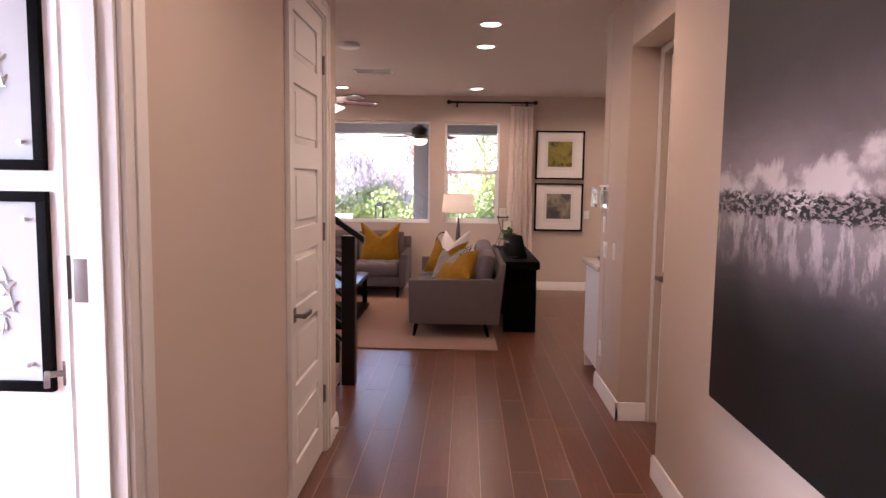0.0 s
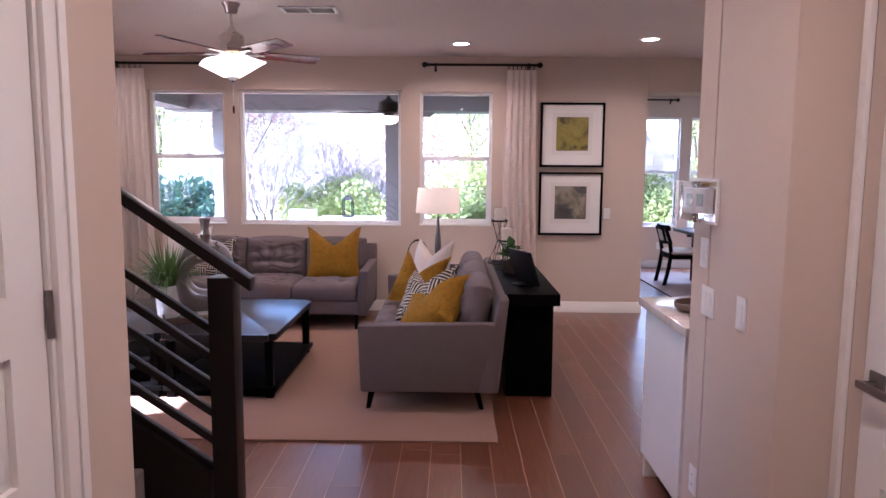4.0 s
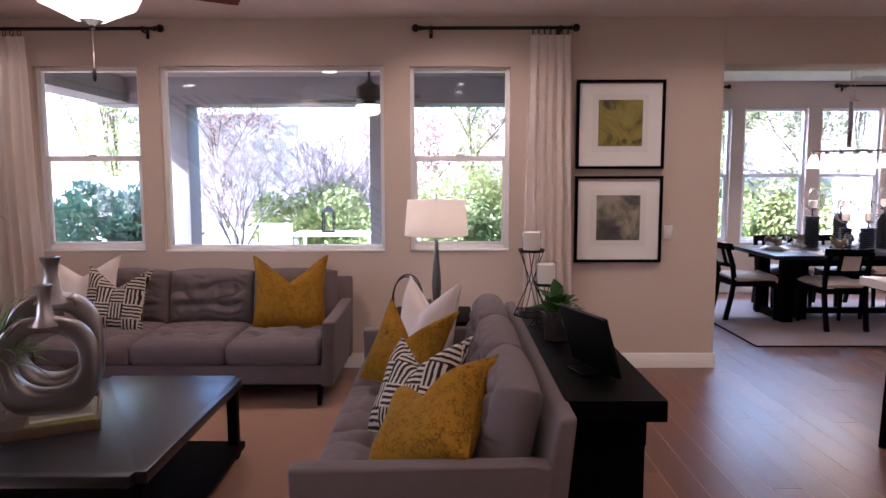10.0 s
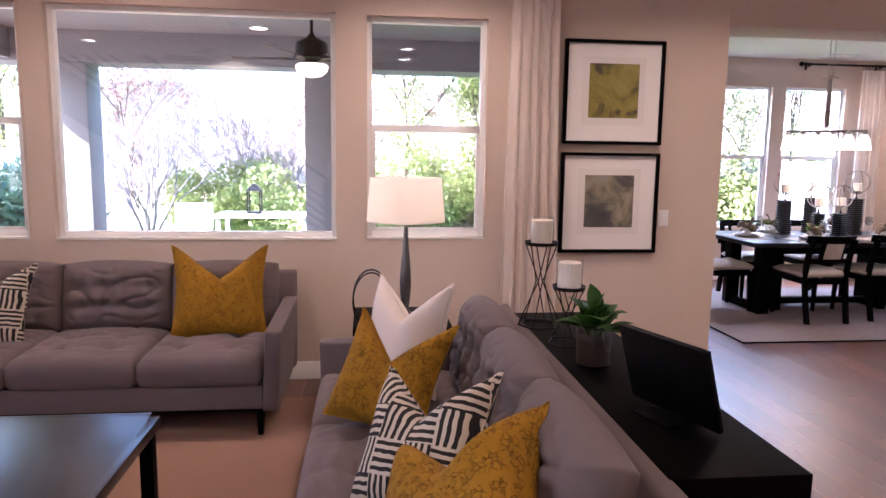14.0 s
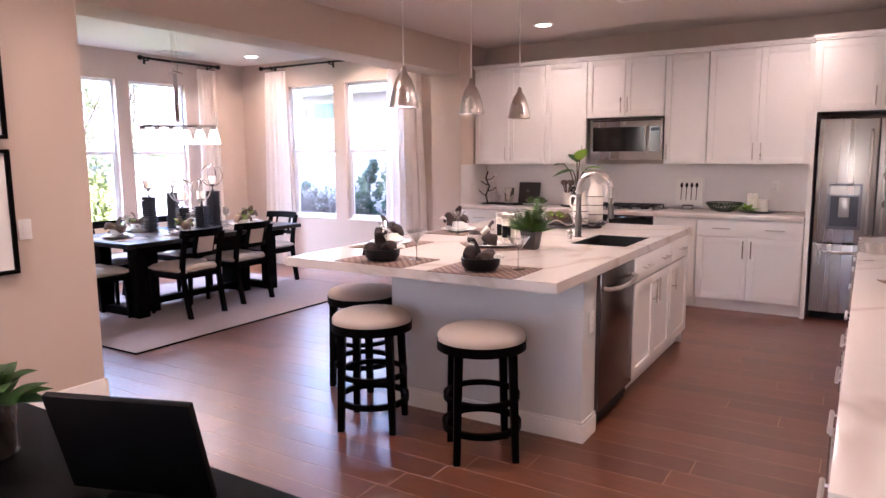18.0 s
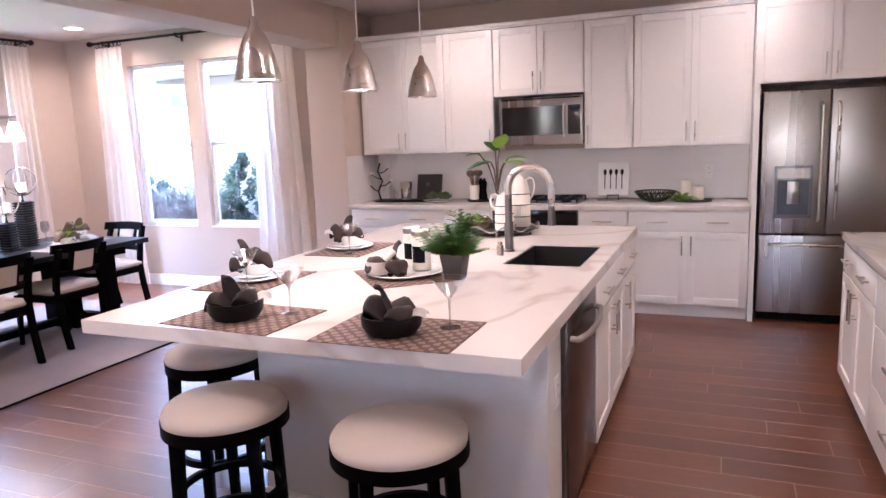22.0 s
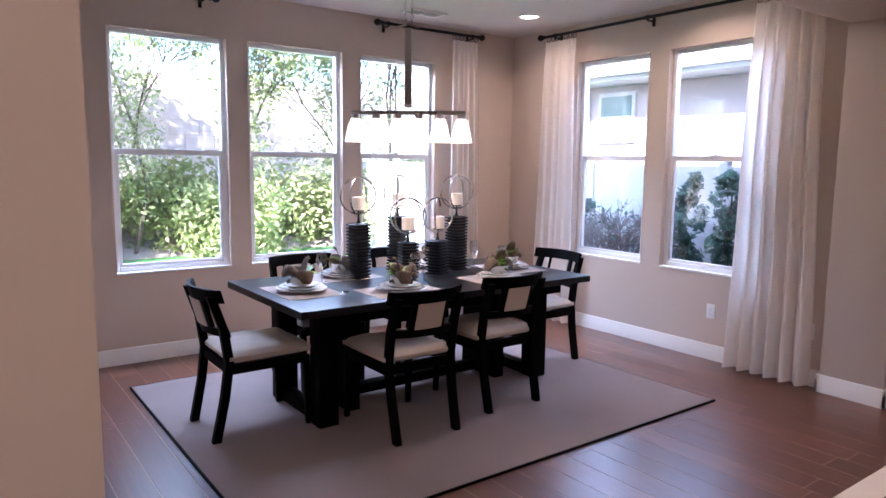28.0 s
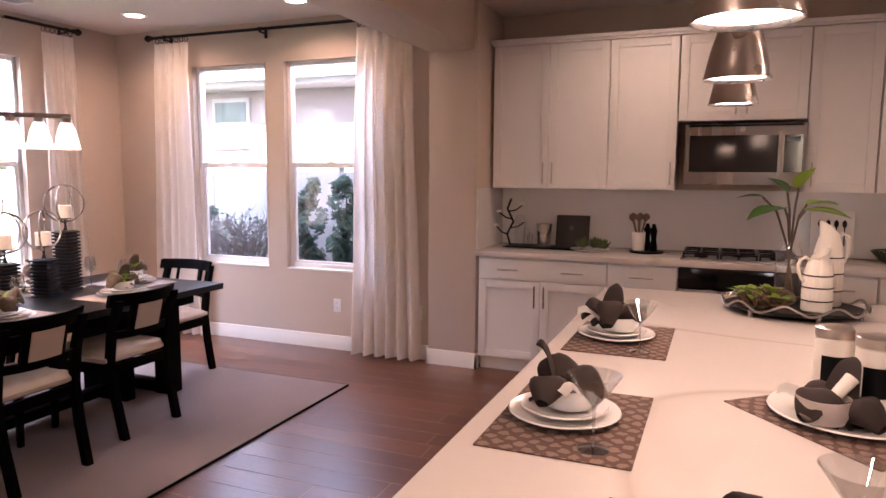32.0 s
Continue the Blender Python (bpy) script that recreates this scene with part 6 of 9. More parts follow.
for cx in (-0.24, 0.0, 0.24):
    gr = bmesh.new()
    for dy in (-0.2, -0.07, 0.07, 0.2):
        box(gr, cx - 0.115, cx + 0.115, dy - 0.006, dy + 0.006, 0.035, 0.047)
    for dx in (-0.11, 0, 0.11):
        box(gr, cx + dx - 0.006, cx + dx + 0.006, -0.206, 0.206, 0.0355, 0.0475)
        for dy in (-0.2, 0.2):
            box(gr, cx + dx - 0.006, cx + dx + 0.006, dy - 0.006, dy + 0.006, 0.012, 0.035)
    part("grate", gr, IRON, ck)
    for dy in ((-0.11, 0.11) if cx else (0,)):
        part("burner", lathe(bmesh.new(), [(0.045, 0.012), (0.045, 0.022), (0.03, 0.028)], 20, cx, dy), BLACKPLASTIC, ck)
for i in range(5):
    part("knob", lathe(bmesh.new(), [(0.019, 0.012), (0.017, 0.035)], 16, 0.32, -0.18 + 0.07 * i), NICKEL, ck)


# island
isl = thing("kitchen_island", 0, 0, 0, "grey painted island base with a white baseboard", "island")
IX0, IX1, IY0, IY1 = 3.235, 5.48, 6.42, 7.62
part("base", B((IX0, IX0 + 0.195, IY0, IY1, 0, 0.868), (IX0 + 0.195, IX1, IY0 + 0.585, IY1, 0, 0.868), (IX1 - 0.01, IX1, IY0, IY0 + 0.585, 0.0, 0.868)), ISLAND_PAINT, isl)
part("baseboard", B((IX0 - 0.015, IX0 - 0.001, IY0 - 0.015, IY1 + 0.015, 0, 0.095), (IX0 - 0.0135, IX0 + 0.19, IY0 - 0.015, IY0 - 0.001, 0, 0.095), (IX0 - 0.010, IX0 - 0.001, IY0 - 0.010, IY1 + 0.010, 0.095, 0.113), (IX0 - 0.008, IX0 + 0.19, IY0 - 0.010, IY0 - 0.001, 0.095, 0.113)), TRIM, isl, "white stepped baseboard", 0.003)
outlet(IX0 + 0.12, IY0, 0.62, 0, -1)
dw = thing("dishwasher", 3.432, 6.41, 0, "dark stainless steel dishwasher with a curved bar handle", "dishwasher")
part("case", B((0.002, 0.598, 0.02, 0.56, 0.03, 0.86)), BLACKPLASTIC, dw)
part("door", B((0.002, 0.598, -0.015, 0.02, 0.105, 0.862)), mat("dark_steel", (0.13, 0.105, 0.10), 0.22, 1.0, var=0.08, scale=2, fine=300, bump=0.03, dist=0.001, stretch=(1, 1, 0.03)), dw, "dark brushed steel door", 0.005)
part("handle", tube(bmesh.new(), [(0.04, -0.015, 0.78), (0.05, -0.045, 0.775), (0.18, -0.062, 0.765), (0.30, -0.066, 0.762), (0.42, -0.062, 0.765), (0.55, -0.045, 0.775), (0.56, -0.015, 0.78)], 0.012, 10), NICKEL, dw)
part("toe_plate", B((0.002, 0.598, 0.03, 0.05, 0.0, 0.10)), BLACKPLASTIC, dw)
base_unit(pose(4.034, 6.41, 0), 0.90, "double", "white sink cabinet in the island with two doors", 0.575, 0.65)
base_unit(pose(4.938, 6.41, 0), 0.53, "single", "narrow white island cabinet with a drawer", 0.575, 0.868)
top = thing("island_worktop", 0, 0, 0, "large white quartz island top with soft beige veins", "countertop")
SX0, SX1, SY0, SY1 = 4.135, 4.715, 6.482, 6.855
bm = bmesh.new()
xs, ys = (2.80, SX0, SX1, 5.53), (6.388, SY0, SY1, 8.055)
vs = {}
for zi, z in enumerate((0.87, 0.92)):
    for i, x in enumerate(xs):
        for j, y in enumerate(ys):
            vs[i, j, zi] = bm.verts.new((x, y, z))
for i in range(3):
    for j in range(3):
        if (i, j) != (1, 1):
            for zi in (0, 1):
                bm.faces.new([vs[p, q, zi] for p, q in ((i, j), (i + 1, j), (i + 1, j + 1), (i, j + 1))])
for i in range(3):
    for j in (0, 3):
        bm.faces.new((vs[i, j, 0], vs[i + 1, j, 0], vs[i + 1, j, 1], vs[i, j, 1]))
        bm.faces.new((vs[j, i, 0], vs[j, i + 1, 0], vs[j, i + 1, 1], vs[j, i, 1]))
for a, b_ in (((1, 1), (2, 1)), ((2, 1), (2, 2)), ((2, 2), (1, 2)), ((1, 2), (1, 1))):
    bm.faces.new((vs[*a, 0], vs[*b_, 0], vs[*b_, 1], vs[*a, 1]))
bmesh.ops.bevel(bm, geom=[e for e in bm.edges if len(e.link_faces) == 2 and e.calc_face_angle(0) > 1], offset=0.003, segments=2, affect="EDGES")
part("slab", bm, QUARTZ, top)
sk = thing("sink", 0, 0, 0, "black rectangular sink set into the island top", "sink")
SINK = mat("black_sink", (0.014, 0.013, 0.013), 0.4, var=0.2, bump=0.1)
LIP = 0.916
part("basin", B((SX0 + 0.001, SX1 - 0.001, SY0 + 0.001, SY1 - 0.001, 0.66, 0.675), (SX0 + 0.001, SX0 + 0.009, SY0 + 0.001, SY1 - 0.001, 0.675, LIP), (SX1 - 0.009, SX1 - 0.001, SY0 + 0.001, SY1 - 0.001, 0.675, LIP),
                 (SX0 + 0.009, SX1 - 0.009, SY0 + 0.001, SY0 + 0.009, 0.675, LIP), (SX0 + 0.009, SX1 - 0.009, SY1 - 0.009, SY1 - 0.001, 0.675, LIP)), SINK, sk)
part("drain", lathe(bmesh.new(), [(0.045, 0.675), (0.045, 0.679), (0.02, 0.677)], 20, 4.43, 6.67), NICKEL, sk)
fa = thing("faucet", 4.50, 6.93, 0.92, "tall brushed nickel gooseneck faucet", "faucet")
part("body", lathe(bmesh.new(), [(0.030, 0), (0.030, 0.008), (0.024, 0.012), (0.024, 0.15), (0.0185, 0.16), (0.0185, 0.30)], 20), mat("dark_nickel", (0.17, 0.155, 0.145), 0.3, 1.0, bump=0), fa)
arc = [(0, 0, 0.28)] + [(0, -0.115 + 0.115 * math.cos(a), 0.33 + 0.115 * math.sin(a)) for a in [math.pi * k / 14 for k in range(15)]] + [(0, -0.23, 0.24)]
part("neck", tube(bmesh.new(), arc, 0.0185, 16), NICKEL, fa, "smooth curved neck")
part("spray_head", lathe(bmesh.new(), [(0.015, 0.26), (0.017, 0.23), (0.021, 0.16), (0.021, 0.14), (0.012, 0.138)], 18, 0, -0.23), mat("dark_nickel_head", (0.17, 0.155, 0.145), 0.3, 1.0, bump=0), fa)
part("lever", tube(bmesh.new(), [(0.024, 0, 0.09), (0.06, 0, 0.10), (0.10, -0.01, 0.13)], 0.006, 8), NICKEL, fa)
so = thing("soap_pump", 4.37, 6.94, 0.92, "short nickel soap pump beside the sink", "soap dispenser")
part("body", lathe(bmesh.new(), [(0.018, 0), (0.018, 0.05), (0.012, 0.055), (0.012, 0.07)], 16), NICKEL, so)


# pendants
def pendant(x, y, z):
    root = thing("pendant_lamp", x, y, CEIL, "bell-shaped brushed nickel pendant on a thin rod, lit", "pendant lamp", "island pendants")
    d = z - CEIL
    part("canopy", lathe(bmesh.new(), [(0.06, 0), (0.06, -0.012), (0.05, -0.022), (0.008, -0.028)], 24), NICKEL, root)
    part("cord", lathe(bmesh.new(), [(0.004, -0.02), (0.004, d + 0.22)], 10), TRIM, root, "thin white cord")
    part("cap", lathe(bmesh.new(), [(0.006, d + 0.232), (0.012, d + 0.226), (0.016, d + 0.216), (0.017, d + 0.198), (0.024, d + 0.190), (0.026, d + 0.178)], 20), NICKEL, root)
    outer = [(0.024, d + 0.184), (0.033, d + 0.176), (0.045, d + 0.155), (0.058, d + 0.120), (0.070, d + 0.080), (0.079, d + 0.040), (0.0855, d + 0.008), (0.0885, d + 0.003), (0.0885, d)]
    inner = [(0.085, d), (0.082, d + 0.008), (0.076, d + 0.040), (0.067, d + 0.080), (0.055, d + 0.120), (0.042, d + 0.150), (0.02, d + 0.175)]
    part("shade", lathe(bmesh.new(), outer + inner, 40, cap=False), NICKEL, root, "bell-shaped brushed nickel shade")
    part("diffuser", lathe(bmesh.new(), [(0.001, d + 0.010), (0.081, d + 0.010)], 32, cap=False), LAMPGLOW, root, "lit white diffuser")
    lamp_ = new("pendant_lamp_light", bpy.data.lights.new("pendant_lamp_light", "AREA"))
    lamp_.data.shape, lamp_.data.size, lamp_.data.energy, lamp_.data.color = "DISK", 0.155, PENDANT_POWER, CAN_COLOR
    lamp_.parent = root
    lamp_.matrix_basis = pose(0, 0, d - 0.004)


for x in (3.222, 4.0, 4.735):
    pendant(x, 7.50, 1.762)


# stools
def stool(x, y):
    root = thing("counter_stool", x, y, 0.0, "round black counter stool with a beige cushioned seat", "stool", "island stools", rz=random.Random(int(x * 100)).random() * 40)
    dome = [(0.216, 0.588), (0.219, 0.603), (0.2175, 0.615), (0.210, 0.627), (0.196, 0.637), (0.174, 0.645), (0.142, 0.652), (0.105, 0.657), (0.06, 0.6605), (0.02, 0.662)]
    part("seat", lathe(bmesh.new(), dome, 48), SEATCLOTH, root, "beige domed seat cushion")
    part("seat_ring", lathe(bmesh.new(), [(0.222, 0.596), (0.222, 0.548), (0.18, 0.548), (0.18, 0.591), (0.21, 0.598)], 40, cap=False), BLACKWOOD, root)
    for i in range(4):
        a = math.pi / 4 + i * math.pi / 2
        part("leg", taper(bmesh.new(), (0.205 * math.cos(a), 0.205 * math.sin(a), 0), (0.185 * math.cos(a), 0.185 * math.sin(a), 0.553), 0.034, 0.034, 0.042, 0.042), BLACKWOOD, root, "", 0.003)
    for r, z, hh in ((0.200, 0.14, 0.032), (0.192, 0.29, 0.026)):
        part("foot_ring", lathe(bmesh.new(), [(r, z), (r, z + hh), (r - 0.02, z + hh), (r - 0.02, z), (r, z)], 40, cap=False), BLACKWOOD, root)


for x, y in ((2.90, 7.515), (2.88, 6.815), (3.42, 8.0)):
    stool(x, y)


# ---- table settings on the island ----
def crumpled(bm, rng, cx, cy, cz, r, h, n=14):
    """A folded cloth: a sheet gathered into loose folds."""
    ph = [rng.random() * 6.283 for _ in range(3)]

    def at(u, v):
        a, k = u * 6.28319, v
        rad = r * (0.15 + 0.85 * k) * (1 + 0.30 * math.sin(3 * a + ph[0]) + 0.16 * math.sin(7 * a + ph[1]))
        return cx + rad * math.cos(a), cy + rad * math.sin(a), cz + h * (1 - k) ** 0.7 * (0.7 + 0.5 * math.sin(2 * a + ph[2])) + 0.012 * math.sin(9 * a + 4 * k)
    grid(bm, 3 * n, 8, at)


def napkin_fan(root, rng, x, y, z, s, material, name="napkin"):
    """A napkin drawn through a ring: soft puffed loops that rise from the bowl and droop over its rim."""
    b = bmesh.new()
    crumpled(b, rng, x, y, z - 0.012, s * 0.6, s * 0.4)
    a0 = rng.random() * 6.283
    for w in range(4):
        a = a0 + w * 1.6 + rng.random() * 0.5
        L, W = s * (0.88 + 0.3 * rng.random()), s * (0.95 + 0.25 * rng.random())
        top, droop = s * (0.35 + 0.35 * rng.random()), s * (0.6 + 0.8 * rng.random())
        if w == 0:
            L, W, top, droop = s * 0.55, s * 1.05, s * 1.25, 0.1 * s

        def at(u, v, a=a, L=L, W=W, top=top, droop=droop):
            q = 6.28319 * v
            wide = W * (math.sin(math.pi * (0.12 + 0.83 * u)) ** 0.6 if droop > 0.2 * s else 0.05 + 0.95 * (1 - u) ** 0.7) * 0.5
            thick = 0.58 * wide * (1 + 0.18 * math.sin(3 * q + 5 * u + a))
            r = L * u + thick * math.sin(q) * 0.3
            h = top * math.sin(1.75 * u ** 0.8) - droop * max(0.0, u - 0.5) ** 2 * 2 + thick * math.sin(q)
            side = wide * math.cos(q)
            return x + r * math.cos(a) - side * math.sin(a), y + r * math.sin(a) + side * math.cos(a), z + max(-0.012, h)
        grid(b, 14, 16, at)
    part(name, b, material, root)
    if material is NAPKIN:
        b = bmesh.new()
        a = a0 + 2.4

        def under(u, v):
            q = 2 * v - 1
            r = s * (0.35 + 0.95 * u)
            return x + r * math.cos(a) - q * s * (0.55 - 0.35 * u) * math.sin(a), y + r * math.sin(a) + q * s * (0.55 - 0.35 * u) * math.cos(a), z + s * (0.55 * math.sin(2.2 * u) - 0.1 + 0.10 * math.cos(3 * q))
        grid(b, 10, 8, under)
        bmesh.ops.solidify(b, geom=list(b.faces), thickness=0.003)
        part("white_fold", b, WHITECLOTH, root, "white cloth fold")


def placemat(x, y, w, d, rz=0, z=0.92):
    root = thing("placemat", x, y, z, "brown woven placemat with a pale lattice pattern", "placemat", "island placemats", rz)
    part("cloth", B((-w / 2, w / 2, -d / 2, d / 2, 0.0005, 0.004)), MATCLOTH, root, bevel=0.001)


def plate(x, y, z, r, label="white china plate on a placemat", material=None, group="plates"):
    root = thing("plate", x, y, z, label, "plate", group)
    part("dish", lathe(bmesh.new(), [(0.002, 0.002), (r * 0.62, 0.001), (r * 0.7, 0.006), (r, 0.018), (r * 0.985, 0.022), (r * 0.7, 0.011), (r * 0.6, 0.006), (0.002, 0.006)], 40, cap=False), material or CHINA, root)


def bowl(x, y, z, r, h, material, label, group="bowls"):
    root = thing("bowl", x, y, z, label, "bowl", group)
    part("dish", lathe(bmesh.new(), [(r * 0.5, 0), (r * 0.8, 0.006), (r * 0.97, h * 0.45), (r, h), (r * 0.95, h), (r * 0.9, h * 0.45), (r * 0.7, 0.014), (0.002, 0.012)], 36, cap=False), material, root)


def martini(x, y, z=0.924):
    root = thing("martini_glass", x, y, z, "clear stemmed martini glass on a placemat", "glass", "martini glasses")
    part("foot", lathe(bmesh.new(), [(0.034, 0), (0.034, 0.002), (0.005, 0.008), (0.0035, 0.02)], 28), FOOTGLASS, root)
    part("stem", lathe(bmesh.new(), [(0.0035, 0.012), (0.0032, 0.06), (0.0045, 0.095)], 12), FOOTGLASS, root)
    part("cup", lathe(bmesh.new(), [(0.004, 0.094), (0.030, 0.125), (0.058, 0.165), (0.0565, 0.165), (0.029, 0.127), (0.003, 0.098)], 32, cap=False), STEMGLASS, root)


rg = random.Random(21)
for x, y, rz in ((2.983, 7.463, -4), (2.955, 6.834, 0)):
    placemat(x, y, 0.342, 0.475, rz)
    bowl(x - 0.03, y + 0.01, 0.924, 0.098, 0.066, BLACKCLAY, "black stoneware bowl holding a brown napkin", "black bowls")
    nk = thing("napkin", 0, 0, 0, "dark brown cloth napkin gathered in a bowl", "napkin", "brown napkins")
    napkin_fan(nk, rg, x - 0.03, y + 0.01, 0.962, 0.096, NAPKIN, "folds")
    martini(x + 0.075, y - 0.146)
for x, y in ((3.538, 7.832), (4.405, 7.83)):
    placemat(x, y, 0.472, 0.336)
    plate(x + 0.01, y + 0.02, 0.924, 0.135, "large white china plate on a placemat")
    plate(x + 0.01, y + 0.02, 0.935, 0.105, "white china salad plate on a larger plate")
    bowl(x + 0.02, y + 0.01, 0.946, 0.068, 0.055, CHINA, "small white bowl with a brown napkin", "white bowls")
    nk = thing("napkin", 0, 0, 0, "dark brown cloth napkin arched over a white bowl", "napkin", "brown napkins")
    napkin_fan(nk, rg, x + 0.01, y + 0.04, 0.985, 0.094, NAPKIN, "folds")
    martini(x - 0.165, y - 0.079)
placemat(3.77, 7.22, 0.44, 0.34, 41)
plate(3.80, 7.215, 0.924, 0.18, "large white plate under canisters and a mortar")
nk = thing("napkin", 0, 0, 0, "dark brown cloth napkin tucked beside a marble mortar", "napkin", "brown napkins")
napkin_fan(nk, rg, 3.735, 7.25, 0.950, 0.10, NAPKIN, "folds")
MARBLE = mat("striped_marble", (0.50, 0.44, 0.40), 0.3, var=0.5, scale=14, fine=30, bump=0.0)
bowl(3.69, 7.285, 0.942, 0.058, 0.062, MARBLE, "small striped marble mortar on a plate", "bowls")
part("pestle", tube(bmesh.new(), [(3.69, 7.285, 0.975), (3.725, 7.225, 1.045)], 0.012, 10, r1=0.017), WAX, thing("pestle", 0, 0, 0, "pale stone pestle in a marble mortar", "pestle"))


def canister(x, y, z, lab):
    root = thing("canister", x, y, z, lab, "canister", "canisters")
    part("jar", lathe(bmesh.new(), [(0.042, 0), (0.044, 0.005), (0.044, 0.15), (0.04, 0.155)], 28), WAX, root, "filled clear jar")
    part("jar_label", grid(bmesh.new(), 10, 1, lambda u, v: (-0.0449 * math.cos(1.5 * u - 0.75), 0.0449 * math.sin(1.5 * u - 0.75), 0.035 + 0.075 * v)), BLACKPLASTIC, root, "dark paper label")
    part("lid", lathe(bmesh.new(), [(0.045, 0.155), (0.046, 0.16), (0.046, 0.178), (0.04, 0.182)], 28), NICKEL, root, "brushed metal lid")


canister(3.945, 7.235, 0.938, "white canister with a steel lid")
canister(3.865, 7.155, 0.938, "white canister with a dark band and steel lid")
pp = thing("potted_fern", 3.77, 6.955, 0.92, "bushy green plant in a square brown pot", "plant")
part("pot", taper(bmesh.new(), (0, 0, 0), (0, 0, 0.115), 0.075, 0.075, 0.105, 0.105), mat("brown_pot", (0.05, 0.04, 0.035), 0.5, bump=0.1), pp, "square brown pot", 0.004)
bm = bmesh.new()
for i in range(80):
    a, e = rg.random() * 6.283, 0.15 + 1.3 * rg.random()
    L = 0.10 + 0.11 * rg.random()
    d = Vector((math.cos(a) * math.cos(e), math.sin(a) * math.cos(e), math.sin(e)))
    for k in range(7):
        p = Vector((0, 0, 0.11)) + d * L * (0.3 + 0.1 * k)
        for s in (-1, 1):
            sd = d.cross(Vector((0, 0, 1))).normalized() * s
            leaf(bm, p, d * 0.5 + sd, 0.05 * (1.2 - 0.1 * k), 0.027, 0.2, 2)
part("foliage", bm, mat("fern_green", (0.07, 0.16, 0.018), 0.5, var=0.4, scale=12, fine=40, bump=0.0, through_light=0.2), pp, "small bright green leaflets")

ty = thing("tray", 5.15, 7.22, 0.92, "oval black tray with a looping silver gallery", "tray")
part("tray_floor", turned(lathe(bmesh.new(), [(0.01, 0.02), (0.20, 0.02), (0.215, 0.035), (0.21, 0.038), (0.19, 0.028), (0.01, 0.028)], 48, cap=False), Matrix.Diagonal((1.0, 1.25, 1, 1))), BLACKCLAY, ty)
part("gallery", tube(bmesh.new(), [(0.225 * math.cos(a), 0.28 * math.sin(a), 0.048 + 0.018 * math.sin(9 * a)) for a in [6.283 * k / 90 for k in range(90)]], 0.005, 6, True), SILVER, ty, "wavy silver rim")
for i in range(6):
    a = 1.047 * i + 0.3
    part("foot", lathe(bmesh.new(), [(0.012, 0), (0.008, 0.012), (0.012, 0.03)], 12, 0.20 * math.cos(a), 0.25 * math.sin(a)), SILVER, ty)


def pitcher(x, y, z, h, r, rz):
    root = thing("pitcher", x, y, z, "cream ribbed pitcher with dark bands and a looped handle", "pitcher", "cream pitchers", rz)
    b = bmesh.new()
    prof = [(0.92, 0.0), (1.0, 0.02), (1.0, 0.35), (0.97, 0.62), (0.80, 0.80), (0.62, 0.92), (0.68, 1.0), (0.63, 1.0), (0.57, 0.92)]

    def at(u, v):
        f = v * (len(prof) - 1)
        k = min(len(prof) - 2, int(f + 1e-6))
        (r0, z0), (r1, z1) = prof[k], prof[k + 1]
        rr_, zz = r0 + (r1 - r0) * (f - k), z0 + (z1 - z0) * (f - k)
        a = 6.28319 * u
        groove = 0.965 if round(u * 72) % 3 == 0 and zz < 0.9 else 1.0
        return r * rr_ * groove * math.cos(a), r * rr_ * groove * math.sin(a), h * zz * (1 + (0.12 * math.cos(a) if zz > 0.95 else 0))
    grid(b, 72, 8, at)
    bmesh.ops.remove_doubles(b, verts=b.verts, dist=0.0002)
    part("body", b, WAX, root, "ribbed cream body")
    for k, q in ((0.20, 1.005), (0.43, 1.0), (0.64, 0.965)):
        part("band", tube(bmesh.new(), ring_points(r * q, 36, h * k), 0.0028, 5, True), IRON, root, "dark band")
    part("handle", tube(bmesh.new(), [(-r * 0.62, 0, h * 0.90), (-r * 0.95, 0, h * 0.95), (-r * 1.30, 0, h * 0.91), (-r * 1.45, 0, h * 0.80), (-r * 1.38, 0, h * 0.68), (-r * 1.18, 0, h * 0.58), (-r * 0.95, 0, h * 0.52)], 0.007, 8), WAX, root, "looped cream handle")


